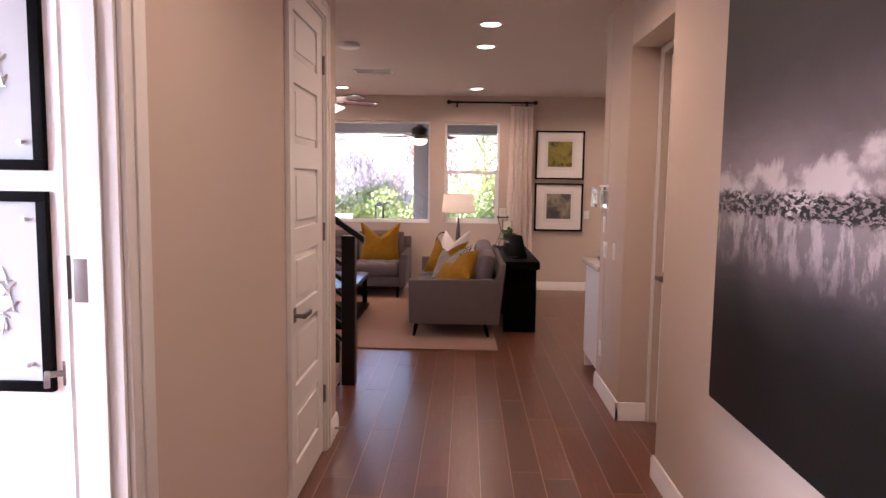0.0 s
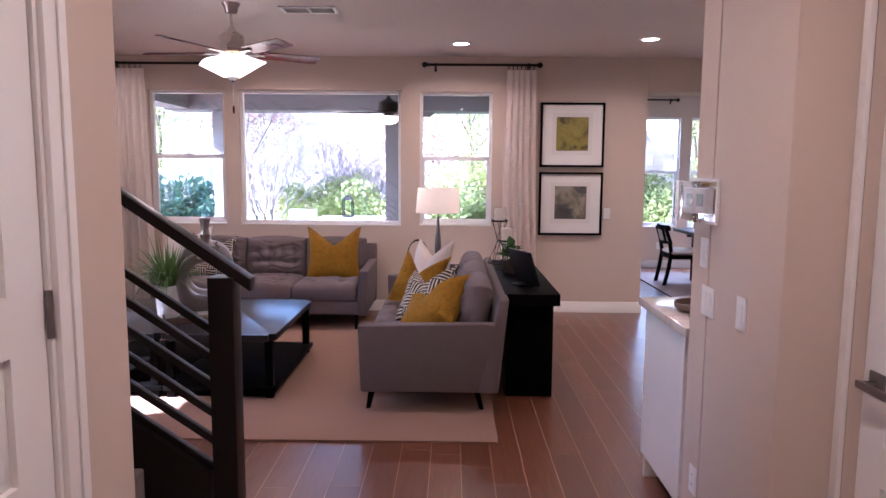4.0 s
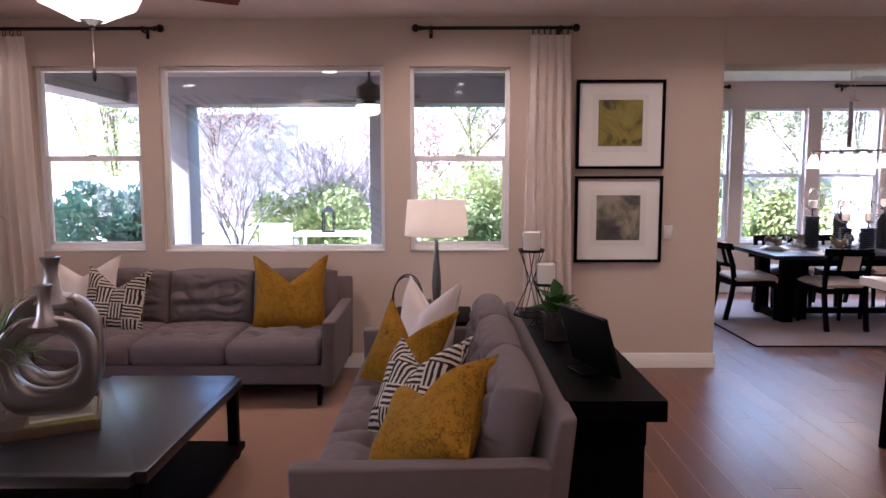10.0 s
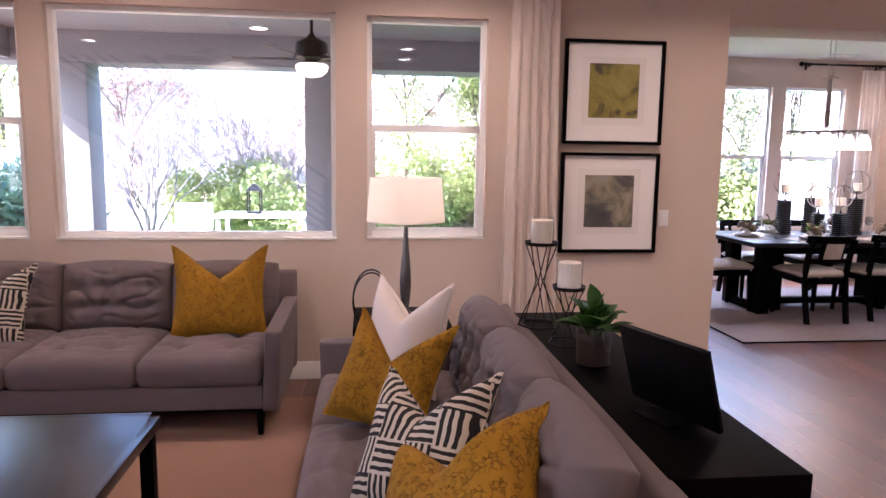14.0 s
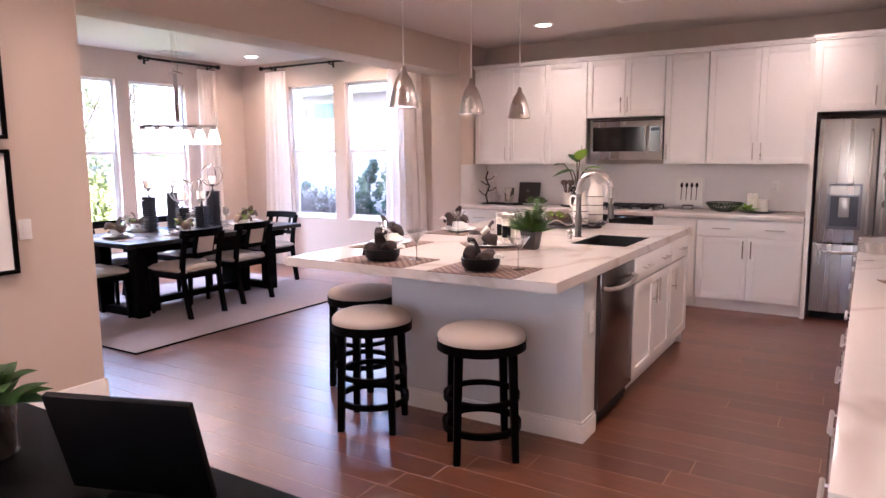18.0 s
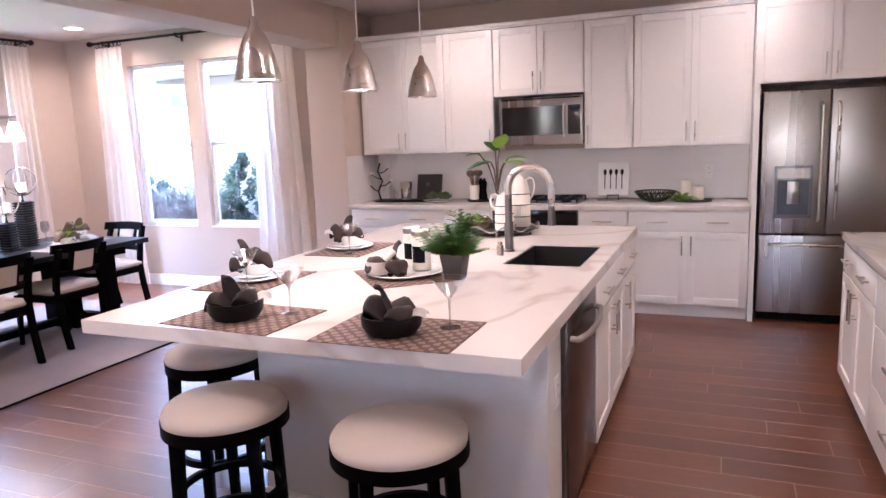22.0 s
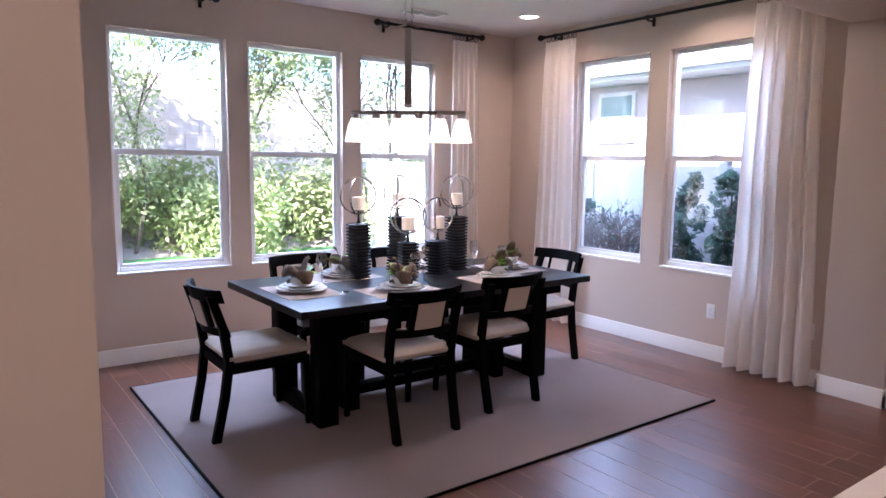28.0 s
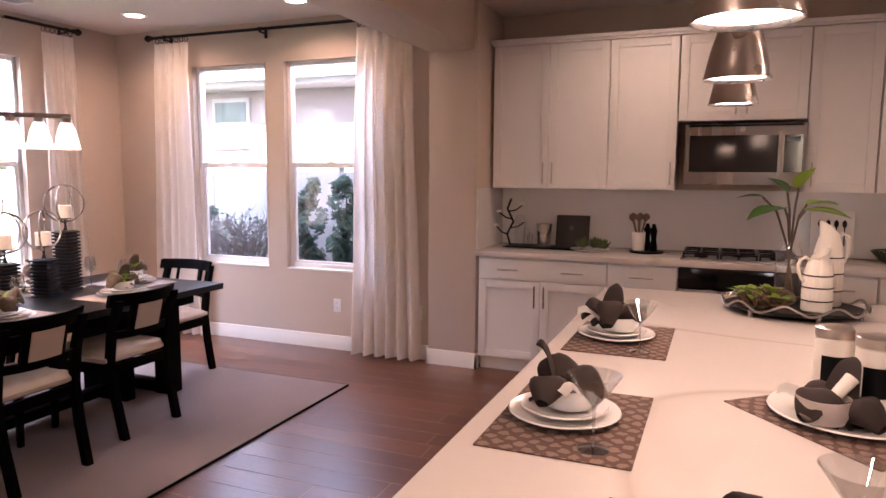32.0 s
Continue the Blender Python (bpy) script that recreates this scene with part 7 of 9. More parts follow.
pitcher(5.10, 7.14, 0.948, 0.235, 0.058, -70)
pitcher(5.28, 7.085, 0.948, 0.325, 0.062, 115)
vz = thing("leaf_vase", 5.27, 7.235, 0.948, "tall clear glass vase with broad green leaves", "vase")
part("vase", lathe(bmesh.new(), [(0.05, 0), (0.056, 0.01), (0.056, 0.19), (0.050, 0.225), (0.036, 0.25), (0.040, 0.27), (0.038, 0.27), (0.034, 0.25), (0.048, 0.222), (0.054, 0.19), (0.054, 0.012)], 32, cap=False), GLASS, vz, "clear glass vase")
for i, (dx, dy, dz, toward, L, W) in enumerate(((-0.02, 0.03, 0.41, (-0.4, 0.9, -0.12), 0.17, 0.18), (0.0, -0.05, 0.405, (-0.35, -1.0, 0.02), 0.18, 0.15), (0.02, 0.12, 0.46, (0.1, 1.0, 0.1), 0.11, 0.09),
                                                (0.0, -0.02, 0.50, (-0.2, -0.3, 0.6), 0.13, 0.13), (0.04, 0.02, 0.48, (0.2, 0.5, 0.5), 0.13, 0.13), (0.05, -0.06, 0.43, (0.3, -0.9, 0.15), 0.14, 0.12))):
    part("stem", tube(bmesh.new(), [(-0.2 * dx, -0.2 * dy, 0.03), (0.1 * dx, 0.1 * dy, 0.25), (0.5 * dx, 0.5 * dy, 0.6 * dz + 0.12), (dx, dy, dz)], 0.005, 6), BARK, vz, "brown stem")
    bm = bmesh.new()
    leaf(bm, (dx, dy, dz), toward, L, W, 0.18, 8, 0.25)
    part("leaf", bm, LEAFLIME if i % 2 else LEAF, vz, "broad heart-shaped leaf")
art_ = thing("moss_balls", 5.09, 7.33, 0.948, "woven twig and green leaf balls on the tray", "ornament", "tray ornaments")
bm = bmesh.new()
for i in range(26):
    a, b_ = rg.random() * 6.28, rg.random() * 3.14
    c = Vector((0.05 * math.cos(i), 0.07 * math.sin(i * 1.7), 0.045))
    u = Vector((math.cos(a), math.sin(a), 0)).normalized()
    w_ = Vector((-math.sin(a) * math.cos(b_), math.cos(a) * math.cos(b_), math.sin(b_)))
    part("twig", tube(bmesh.new(), [c + 0.042 * (math.cos(t) * u + math.sin(t) * w_) for t in [6.283 * k / 14 for k in range(14)]], 0.004, 5, True), TRAYWOOD, art_)
bm = bmesh.new()
for c in ((-0.03, 0.05, 0.05), (0.02, -0.02, 0.06), (-0.05, -0.05, 0.04), (0.04, 0.08, 0.05)):
    spray(bm, rg, c, 9, 0.06, 0.04, (0.1, 1.3), 0.3)
part("leaves", bm, LEAFLIME, art_, "lime green leaves")

# ---- things on the back counter ----
tw = thing("twig_candelabra", 7.16, 9.06, 0.92, "black branching metal tea-light holder", "candle holder")
part("base", B((-0.06, 0.06, -0.05, 0.05, 0, 0.008)), IRON, tw)
part("trunk", tube(bmesh.new(), [(0, 0, 0), (0, 0.03, 0.10), (0, -0.02, 0.20), (0, 0.03, 0.30), (0, 0.0, 0.38)], 0.009, 8), IRON, tw)
for y0_, z0_, y1_, z1_ in ((0.03, 0.10, 0.12, 0.16), (0.0, 0.15, -0.11, 0.20), (-0.01, 0.22, 0.10, 0.27), (0.02, 0.28, -0.09, 0.33)):
    part("branch", tube(bmesh.new(), [(0, y0_, z0_), (0.01, (y0_ + y1_) / 2, z0_ + 0.01), (0, y1_, z1_)], 0.006, 6), IRON, tw)
    part("tea_light", lathe(bmesh.new(), [(0.018, z1_), (0.018, z1_ + 0.018)], 16, 0, y1_), WAX, tw)
part("bucket", lathe(bmesh.new(), [(0.05, 0), (0.06, 0.17), (0.064, 0.175), (0.058, 0.172), (0.048, 0.01)], 28, cap=False), NICKEL, thing("ice_bucket", 7.2, 8.80, 0.935, "steel ice bucket on a tray", "bucket"))
part("board", B((-0.10, 0.10, -0.30, 0.30, 0, 0.013)), BLACKWOOD, thing("serving_board", 7.17, 8.78, 0.921, "dark serving board on the counter", "board"), bevel=0.003)
for dy, r, h in ((8.93, 0.028, 0.14), (8.90, 0.024, 0.10), (8.98, 0.045, 0.24)):
    part("glass", lathe(bmesh.new(), [(r * 0.8, 0), (r, 0.01), (r, h * 0.8), (r * 0.6, h), (r * 0.55, h), (r * 0.95, h * 0.8), (r * 0.7, 0.012)], 20, cap=False), GLASS, thing("glass_decanter", 7.14 + dy * 0.001, dy, 0.935, "clear glass decanter on a dark board", "glass", "counter glassware"))
cb = thing("cookbook", 7.30, 8.60, 0.925, "dark brown hardback cookbook standing against the tiles", "book")
part("cover", turned(B((-0.012, 0.012, -0.13, 0.13, 0, 0.25)), pose(0, 0, 0, 0, 12)), mat("brown_cover", (0.045, 0.033, 0.03), 0.6, bump=0.05), cb, "", 0.002)
part("emblem", turned(lathe(bmesh.new(), [(0.018, 0), (0.02, 0.001)], 20), pose(-0.0135, 0, 0.15, 0, -90)), mat("emblem", (0.12, 0.09, 0.08), 0.5, bump=0), cb)
ar = thing("artichokes", 7.10, 8.42, 0.925, "green artichokes on a plate", "vegetables")
bm = bmesh.new()
for c in ((0, 0.06), (0.02, -0.03), (-0.03, -0.10)):
    spray(bm, rg, (c[0], c[1], 0.02), 40, 0.055, 0.035, (0.0, 1.5), -0.3)
part("heads", bm, mat("artichoke_green", (0.10, 0.13, 0.045), 0.6, var=0.4, scale=20, bump=0.0), ar)
part("dish", lathe(bmesh.new(), [(0.01, 0.0), (0.12, 0.002), (0.15, 0.014), (0.14, 0.012), (0.01, 0.006)], 32, cap=False), CHINA, ar)
ut = thing("utensil_crock", 7.19, 8.02, 0.92, "black mills and a crock of spoons on a round tray", "utensils")
part("round_tray", lathe(bmesh.new(), [(0.12, 0), (0.125, 0.012), (0.11, 0.014)], 32), BLACKWOOD, ut)
for dx, dy in ((-0.02, -0.05), (0.03, 0.0)):
    part("mill", lathe(bmesh.new(), [(0.028, 0.014), (0.026, 0.06), (0.018, 0.10), (0.024, 0.15), (0.026, 0.17), (0.014, 0.20), (0.012, 0.215)], 20, dx, dy), BLACKWOOD, ut, "tall black pepper mill")
part("crock", lathe(bmesh.new(), [(0.045, 0.014), (0.05, 0.15), (0.046, 0.15), (0.042, 0.02)], 24, 0.02, 0.06, cap=False), WAX, ut)
for i in range(6):
    a = i * 1.05
    part("spoon", tube(bmesh.new(), [(0.02, 0.06, 0.06), (0.02 + 0.05 * math.cos(a), 0.06 + 0.05 * math.sin(a), 0.24)], 0.006, 6), TRAYWOOD, ut)
    part("spoon_bowl", turned(lathe(bmesh.new(), [(0.004, -0.03), (0.024, -0.01), (0.024, 0.015), (0.006, 0.03)], 12), Matrix.Translation((0.02 + 0.055 * math.cos(a), 0.06 + 0.055 * math.sin(a), 0.26)) @ Matrix.Diagonal((0.5, 1, 1, 1))), TRAYWOOD, ut)
ub = thing("cutlery_plaque", 7.32, 6.80, 0.925, "white plaque with four dark spoons on a small easel", "plaque")
mm = pose(0, 0, 0.03, 0, 9)
part("plaque", turned(B((-0.008, 0.008, -0.135, 0.135, 0, 0.30)), mm), CHINA, ub, "", 0.003)
for i in range(4):
    yy = -0.075 + 0.05 * i
    part("spoon", turned(tube(bmesh.new(), [(-0.011, yy, 0.06), (-0.011, yy, 0.2)], 0.004, 6), mm), IRON, ub)
    part("spoon_bowl", turned(turned(lathe(bmesh.new(), [(0.003, -0.03), (0.014, -0.01), (0.014, 0.012), (0.003, 0.028)], 12), Matrix.Translation((-0.011, yy, 0.21)) @ Matrix.Diagonal((0.3, 1, 1, 1))), mm), IRON, ub)
part("easel", tube(bmesh.new(), [(-0.04, -0.05, 0.0), (-0.015, -0.05, 0.035), (-0.015, 0.05, 0.035), (-0.04, 0.05, 0.0)], 0.006, 6), IRON, ub, "small black easel")
gb = thing("wire_bowl", 7.14, 6.42, 0.92, "open dark green woven wire bowl", "bowl")
GREENWIRE = mat("green_wire", (0.012, 0.022, 0.008), 0.4, 0.3, bump=0)
for i in range(26):
    a = i * 0.2417
    part("wire", tube(bmesh.new(), [(0.06 * math.cos(a), 0.06 * math.sin(a), 0.006), (0.12 * math.cos(a + 0.25), 0.12 * math.sin(a + 0.25), 0.03), (0.17 * math.cos(a + 0.45), 0.17 * math.sin(a + 0.45), 0.085)], 0.005, 5), GREENWIRE, gb)
    part("wire", tube(bmesh.new(), [(0.06 * math.cos(a), 0.06 * math.sin(a), 0.006), (0.12 * math.cos(a - 0.25), 0.12 * math.sin(a - 0.25), 0.03), (0.17 * math.cos(a - 0.45), 0.17 * math.sin(a - 0.45), 0.085)], 0.005, 5), GREENWIRE, gb)
part("rim", tube(bmesh.new(), ring_points(0.17, 40, 0.085), 0.006, 6, True), GREENWIRE, gb)
part("foot", tube(bmesh.new(), ring_points(0.06, 30, 0.006), 0.006, 6, True), GREENWIRE, gb)
for x, y, h in ((7.25, 6.18, 0.16), (7.18, 6.08, 0.11)):
    c_ = thing("pillar_candle", x, y, 0.932, "cream pillar candle on the counter", "candle", "counter candles")
    part("wax", lathe(bmesh.new(), [(0.048, 0), (0.048, h), (0.04, h + 0.003), (0.005, h - 0.004)], 24), WAX, c_)
    part("wick", tube(bmesh.new(), [(0, 0, h - 0.005), (0.002, 0, h + 0.012)], 0.0015, 5), IRON, c_)
part("dish", lathe(bmesh.new(), [(0.01, 0), (0.15, 0.002), (0.17, 0.012), (0.01, 0.01)], 36, cap=False), BLACKCLAY, thing("candle_tray", 7.17, 6.12, 0.921, "flat dark tray under candles and leaves", "tray"))
bm = bmesh.new()
spray(bm, rg, (7.09, 6.20, 0.94), 26, 0.12, 0.05, (0.0, 0.9), 0.3)
part("leaves", bm, LEAFLIME, thing("leaf_sprig", 0, 0, 0, "lime green leaf sprig beside the candles", "foliage"))
for y in (6.70, 6.0):
    outlet(7.421, y, 1.16, -1, 0)

# ---- things on the side counter ----
for x, y, z, a in ((3.40, 4.93, 0.92, 20), (3.02, 4.90, 0.9245, -14)):
    sm = thing("placemat", x, y, z, "dark patterned placemat lying askew on the side counter", "placemat", "side counter placemats", a)
    part("cloth", B((-0.235, 0.235, -0.17, 0.17, 0.0005, 0.004)), MATCLOTH, sm)


def bottle(x, y, z=0.924):
    root = thing("oil_bottle", x, y, z, "dark olive oil bottle with a yellow label", "bottle", "oil bottles")
    part("glass", lathe(bmesh.new(), [(0.033, 0), (0.036, 0.006), (0.036, 0.19), (0.030, 0.215), (0.014, 0.235), (0.013, 0.27)], 24), mat("dark_bottle", (0.012, 0.010, 0.004), 0.08, bump=0), root)
    part("cap", lathe(bmesh.new(), [(0.015, 0.268), (0.015, 0.31), (0.012, 0.313)], 16), BLACKPLASTIC, root)
    part("paper_label", lathe(bmesh.new(), [(0.0367, 0.05), (0.0367, 0.17)], 24, cap=False), mat("yellow_label", (0.42, 0.36, 0.02), 0.5, var=0.3, scale=14, bump=0), root, "yellow paper label")


bottle(3.55, 4.96)
bottle(3.36, 4.87)
gbk = thing("green_book", 3.04, 4.85, 0.929, "lime green book standing on a black easel", "book", rz=-95)
mb = pose(0, 0, 0.03, 0, 17)
LIME = mat("lime_cover", (0.20, 0.40, 0.015), 0.35, var=0.05, bump=0.02)
part("cover", turned(B((-0.018, -0.014, -0.105, 0.105, 0, 0.30), (0.010, 0.014, -0.105, 0.105, 0, 0.30), (-0.014, 0.010, 0.101, 0.105, 0, 0.30)), mb), LIME, gbk)
part("page_block", turned(B((-0.014, 0.010, -0.102, 0.101, 0.003, 0.297)), mb), CHINA, gbk)
part("easel", B((-0.05, 0.17, -0.09, 0.09, 0, 0.018), (-0.05, -0.032, -0.09, 0.09, 0.018, 0.05)), BLACKWOOD, gbk, "black wooden book stand", 0.004)
part("easel_back", turned(B((0.015, 0.03, -0.07, 0.07, 0, 0.26)), mb), BLACKWOOD, gbk, "", 0.003)
sph = thing("shrub_plant", 3.42, 4.69, 0.924, "dense green leafy plant in a dark pot", "plant")
part("pot", lathe(bmesh.new(), [(0.05, 0), (0.065, 0.10), (0.06, 0.10)], 24), BLACKCLAY, sph)
bm = bmesh.new()
for i in range(260):
    a, e = rg.random() * 6.283, -0.3 + 1.8 * rg.random()
    d = (math.cos(a) * math.cos(e), math.sin(a) * math.cos(e), math.sin(e))
    p = Vector((0, 0, 0.165)) + Vector(d) * 0.115 * rg.random() ** 0.4
    leaf(bm, p, (d[0] + rg.gauss(0, 0.5), d[1] + rg.gauss(0, 0.5), d[2] + rg.gauss(0, 0.5)), 0.045, 0.032, 0.3, 3)
part("foliage", bm, LEAF, sph)
gn = thing("green_napkin", 3.03, 5.0, 0.929, "lime green and white napkin gathered into soft puffs", "napkin")
for dx, dy, q in ((0.19, 0.05, 0.042), (0.12, 0.015, 0.040), (0.09, 0.085, 0.040), (0.02, -0.04, 0.045), (-0.04, 0.03, 0.044), (-0.11, 0.06, 0.042), (0.04, 0.04, 0.048), (-0.06, -0.045, 0.042)):
    ph = rg.random() * 6.283
    bm = bmesh.new()
    grid(bm, 28, 12, lambda u, v: (dx + q * (1 + 0.26 * math.sin(3 * 6.283 * u + ph + 4 * v) + 0.08 * math.sin(8 * 6.283 * u)) * math.sin(math.pi * v) * math.cos(6.283 * u), dy + q * (1 + 0.26 * math.sin(3 * 6.283 * u + ph + 4 * v) + 0.08 * math.sin(8 * 6.283 * u)) * math.sin(math.pi * v) * math.sin(6.283 * u), 0.8 * q * (1 - math.cos(math.pi * v))))
    bmesh.ops.remove_doubles(bm, verts=bm.verts, dist=0.0005)
    part("green_puff", bm, GREENCLOTH, gn, "lime green cloth puff")
for dx, dy, q, hh in ((-0.17, 0.01, 0.058, 0.042), (-0.13, -0.075, 0.055, 0.04), (0.25, 0.06, 0.05, 0.035)):
    bm = bmesh.new()
    crumpled(bm, rg, dx, dy, 0.003, q, hh)
    part("white_fold", bm, WHITECLOTH, gn, "white cloth fold")
tt = thing("tiered_stand", 4.87, 4.86, 0.92, "two-tier white stand with green tins", "stand")
part("post", lathe(bmesh.new(), [(0.008, 0), (0.008, 0.36), (0.012, 0.38)], 12), NICKEL, tt)
for z, r in ((0.05, 0.13), (0.215, 0.10)):
    part("tier", lathe(bmesh.new(), [(0.01, z), (r, z), (r + 0.008, z + 0.012), (r, z + 0.012), (0.01, z + 0.008)], 32, cap=False), CHINA, tt)
part("box_base", B((-0.13, 0.13, -0.10, 0.10, 0, 0.05)), CHINA, tt, "", 0.006)
for dx, dy in ((-0.05, 0.02), (0.04, -0.04)):
    tn = part("tin", lathe(bmesh.new(), [(0.040, 0.228), (0.040, 0.355), (0.034, 0.36)], 20, dx, dy), mat("olive_tin", (0.11, 0.12, 0.03), 0.35, 0.3, bump=0), tt, "olive green tin")
    part("tin_label", lathe(bmesh.new(), [(0.0406, 0.27), (0.0406, 0.315)], 20, dx, dy, cap=False), WAX, tn, "cream paper label")
part("stacked_bowls", lathe(bmesh.new(), [(0.04, 0.062), (0.07, 0.09), (0.075, 0.11), (0.065, 0.105), (0.04, 0.08)], 24, 0.03, 0.04), CHINA, tt)
hp_ = thing("herb_pot", 4.70, 4.74, 0.92, "green herb in a dark blue cup", "plant")
part("cup", lathe(bmesh.new(), [(0.035, 0), (0.042, 0.09), (0.038, 0.09)], 20), mat("navy_cup", (0.02, 0.025, 0.05), 0.2, bump=0), hp_)
bm = bmesh.new()
spray(bm, rg, (0, 0, 0.08), 36, 0.11, 0.05, (0.2, 1.4), 0.3)
part("foliage", bm, LEAF, hp_)
wr = thing("wine_rack", 3.36, 4.575, 0.921, "brass honeycomb trivet leaning on the tiles", "trivet")
BRASS = mat("aged_brass", (0.42, 0.27, 0.12), 0.35, 0.9, var=0.15, bump=0.02)
for j in range(3):
    for i in range(2):
        part("cell", turned(tube(bmesh.new(), ring_points(0.034, 6, 0, a0=30, a1=390), 0.004, 5, True), pose(0.059 * i + 0.0295 * (j % 2), 0, 0.040 + 0.051 * j, 90)), BRASS, wr)
# wooden bowl near the end of the side counter
bowl(1.42, 4.89, 0.92, 0.10, 0.045, TRAYWOOD, "shallow brown wooden bowl on the side counter")


# ---- dining nook ----
rugd = thing("dining_rug", 0, 0, 0, "large taupe rug with a dark bound edge under the dining table", "rug")
bm = bmesh.new()
grid(bm, 70, 60, lambda u, v: (3.04 + u * 2.99, 9.91 + v * 2.325, 0.013 + 0.0015 * noise.noise((u * 50, v * 50, 3))))
part("rug_face", bm, DRUG, rugd)
part("binding", B((3.03, 6.04, 9.90, 9.911, 0, 0.0125), (3.03, 6.04, 12.234, 12.245, 0, 0.0125), (3.03, 3.041, 9.911, 12.234, 0, 0.0125), (6.029, 6.04, 9.911, 12.234, 0, 0.0125)), BLACKWOOD, rugd, "dark bound edge", 0.003)
part("backing", B((3.04, 6.03, 9.91, 12.235, 0.001, 0.0105)), DRUG, rugd)

dt = thing("dining_table", 3.535, 10.675, 0, "long black wooden dining table on trestle legs", "table")
TW, TL = 1.09, 2.15
part("tabletop", B((0, TL, 0, TW, 0.700, 0.742)), mat("dining_table_wood", (0.007, 0.007, 0.008), 0.34, var=0.2, scale=3, fine=40, bump=0.02, stretch=(1, 8, 4), spec=0.22, gloss_var=0.03), dt, "", 0.003)
part("apron", B((0.16, TL - 0.16, 0.12, 0.15, 0.62, 0.70), (0.16, TL - 0.16, TW - 0.15, TW - 0.12, 0.62, 0.70)), BLACKWOOD, dt)
for x in (0.20, TL - 0.32):
    for y in (0.21, TW - 0.33):
        part("leg", B((x, x + 0.12, y, y + 0.12, 0.013, 0.70)), BLACKWOOD, dt, "", 0.004)
    part("foot_bar", B((x + 0.02, x + 0.10, 0.33, TW - 0.33, 0.013, 0.085)), BLACKWOOD, dt, "", 0.004)
    part("trestle", B((x + 0.26 if x < 1 else x - 0.22, x + 0.34 if x < 1 else x - 0.14, 0.36, TW - 0.36, 0.013, 0.70)), BLACKWOOD, dt, "", 0.004)
part("stretcher", B((0.32, TL - 0.32, TW / 2 - 0.04, TW / 2 + 0.04, 0.05, 0.11)), BLACKWOOD, dt, "", 0.004)


def dining_chair():
    """Faces +y; its back feet stand at y = 0."""
    root = thing("dining_chair", label="black curved-back dining chair with a beige cushioned seat", category="chair", group="dining chairs")
    for s in (-1, 1):
        part("front_leg", taper(bmesh.new(), (s * 0.215, 0.50, 0.013), (s * 0.21, 0.485, 0.42), 0.028, 0.028, 0.042, 0.042), BLACKWOOD, root, "", 0.003)
        b = bmesh.new()
        pts = [(s * 0.195, -0.02, 0.013), (s * 0.20, 0.03, 0.25), (s * 0.205, 0.055, 0.44), (s * 0.205, 0.03, 0.62), (s * 0.20, -0.03, 0.80)]
        for p, q in zip(pts, pts[1:]):
            taper(b, p, q, 0.036, 0.045, 0.036, 0.045)
        part("back_leg", b, BLACKWOOD, root, "")
        part("side_rail", B((s * 0.21 - 0.013, s * 0.21 + 0.013, 0.07, 0.47, 0.375, 0.43)), BLACKWOOD, root, "", 0.002)
    part("front_rail", B((-0.20, 0.20, 0.473, 0.497, 0.375, 0.43)), BLACKWOOD, root, "", 0.002)
    part("rear_rail", B((-0.195, 0.195, 0.045, 0.068, 0.375, 0.43)), BLACKWOOD, root, "", 0.002)
    part("seat", cushion(bmesh.new(), -0.235, 0.235, 0.05, 0.52, 0.43, 0.49, 0.02, 18, 0.3, (), 0.3), SEATCLOTH, root, "beige upholstered seat")

    def slat(z0, z1, name, x0=-0.235, x1=0.235, off=0.0, t=0.022, material=BLACKWOOD, label=""):
        b = bmesh.new()
        n = 12
        rows = []
        for i in range(n + 1):
            x = x0 + (x1 - x0) * i / n
            y = -0.055 + 1.3 * x * x + off
            rows.append([b.verts.new((x, y + dy + lean, z)) for dy, z, lean in ((-t / 2, z0, 0.045 - 0.28 * (z0 - 0.62)), (t / 2, z0, 0.045 - 0.28 * (z0 - 0.62)), (t / 2, z1, 0.045 - 0.28 * (z1 - 0.62)), (-t / 2, z1, 0.045 - 0.28 * (z1 - 0.62)))])
        for a, c in zip(rows, rows[1:]):
            for k in range(4):
                b.faces.new((a[k], a[(k + 1) % 4], c[(k + 1) % 4], c[k]))
        b.faces.new(rows[0])
        b.faces.new(rows[-1][::-1])
        part(name, b, material, root, label)
    slat(0.765, 0.835, "top_rail")
    slat(0.575, 0.62, "lower_rail", -0.21, 0.21)
    slat(0.62, 0.765, "back_pad", -0.085, 0.085, 0.0, 0.034, SEATCLOTH, "beige upholstered back panel")
    slat(0.62, 0.765, "back_slat", -0.115, -0.085)
    slat(0.62, 0.765, "back_slat", 0.085, 0.115)
    return root


ch = dining_chair()
ch.matrix_basis = pose(4.17, 10.48, 0)
for x, y, rz in ((4.875, 10.565, 0), (3.225, 11.225, -90), (5.95, 11.24, 90), (4.15, 12.02, 180), (4.87, 12.02, 180)):
    copy_thing(ch, pose(x, y, 0, 0, 0, rz))


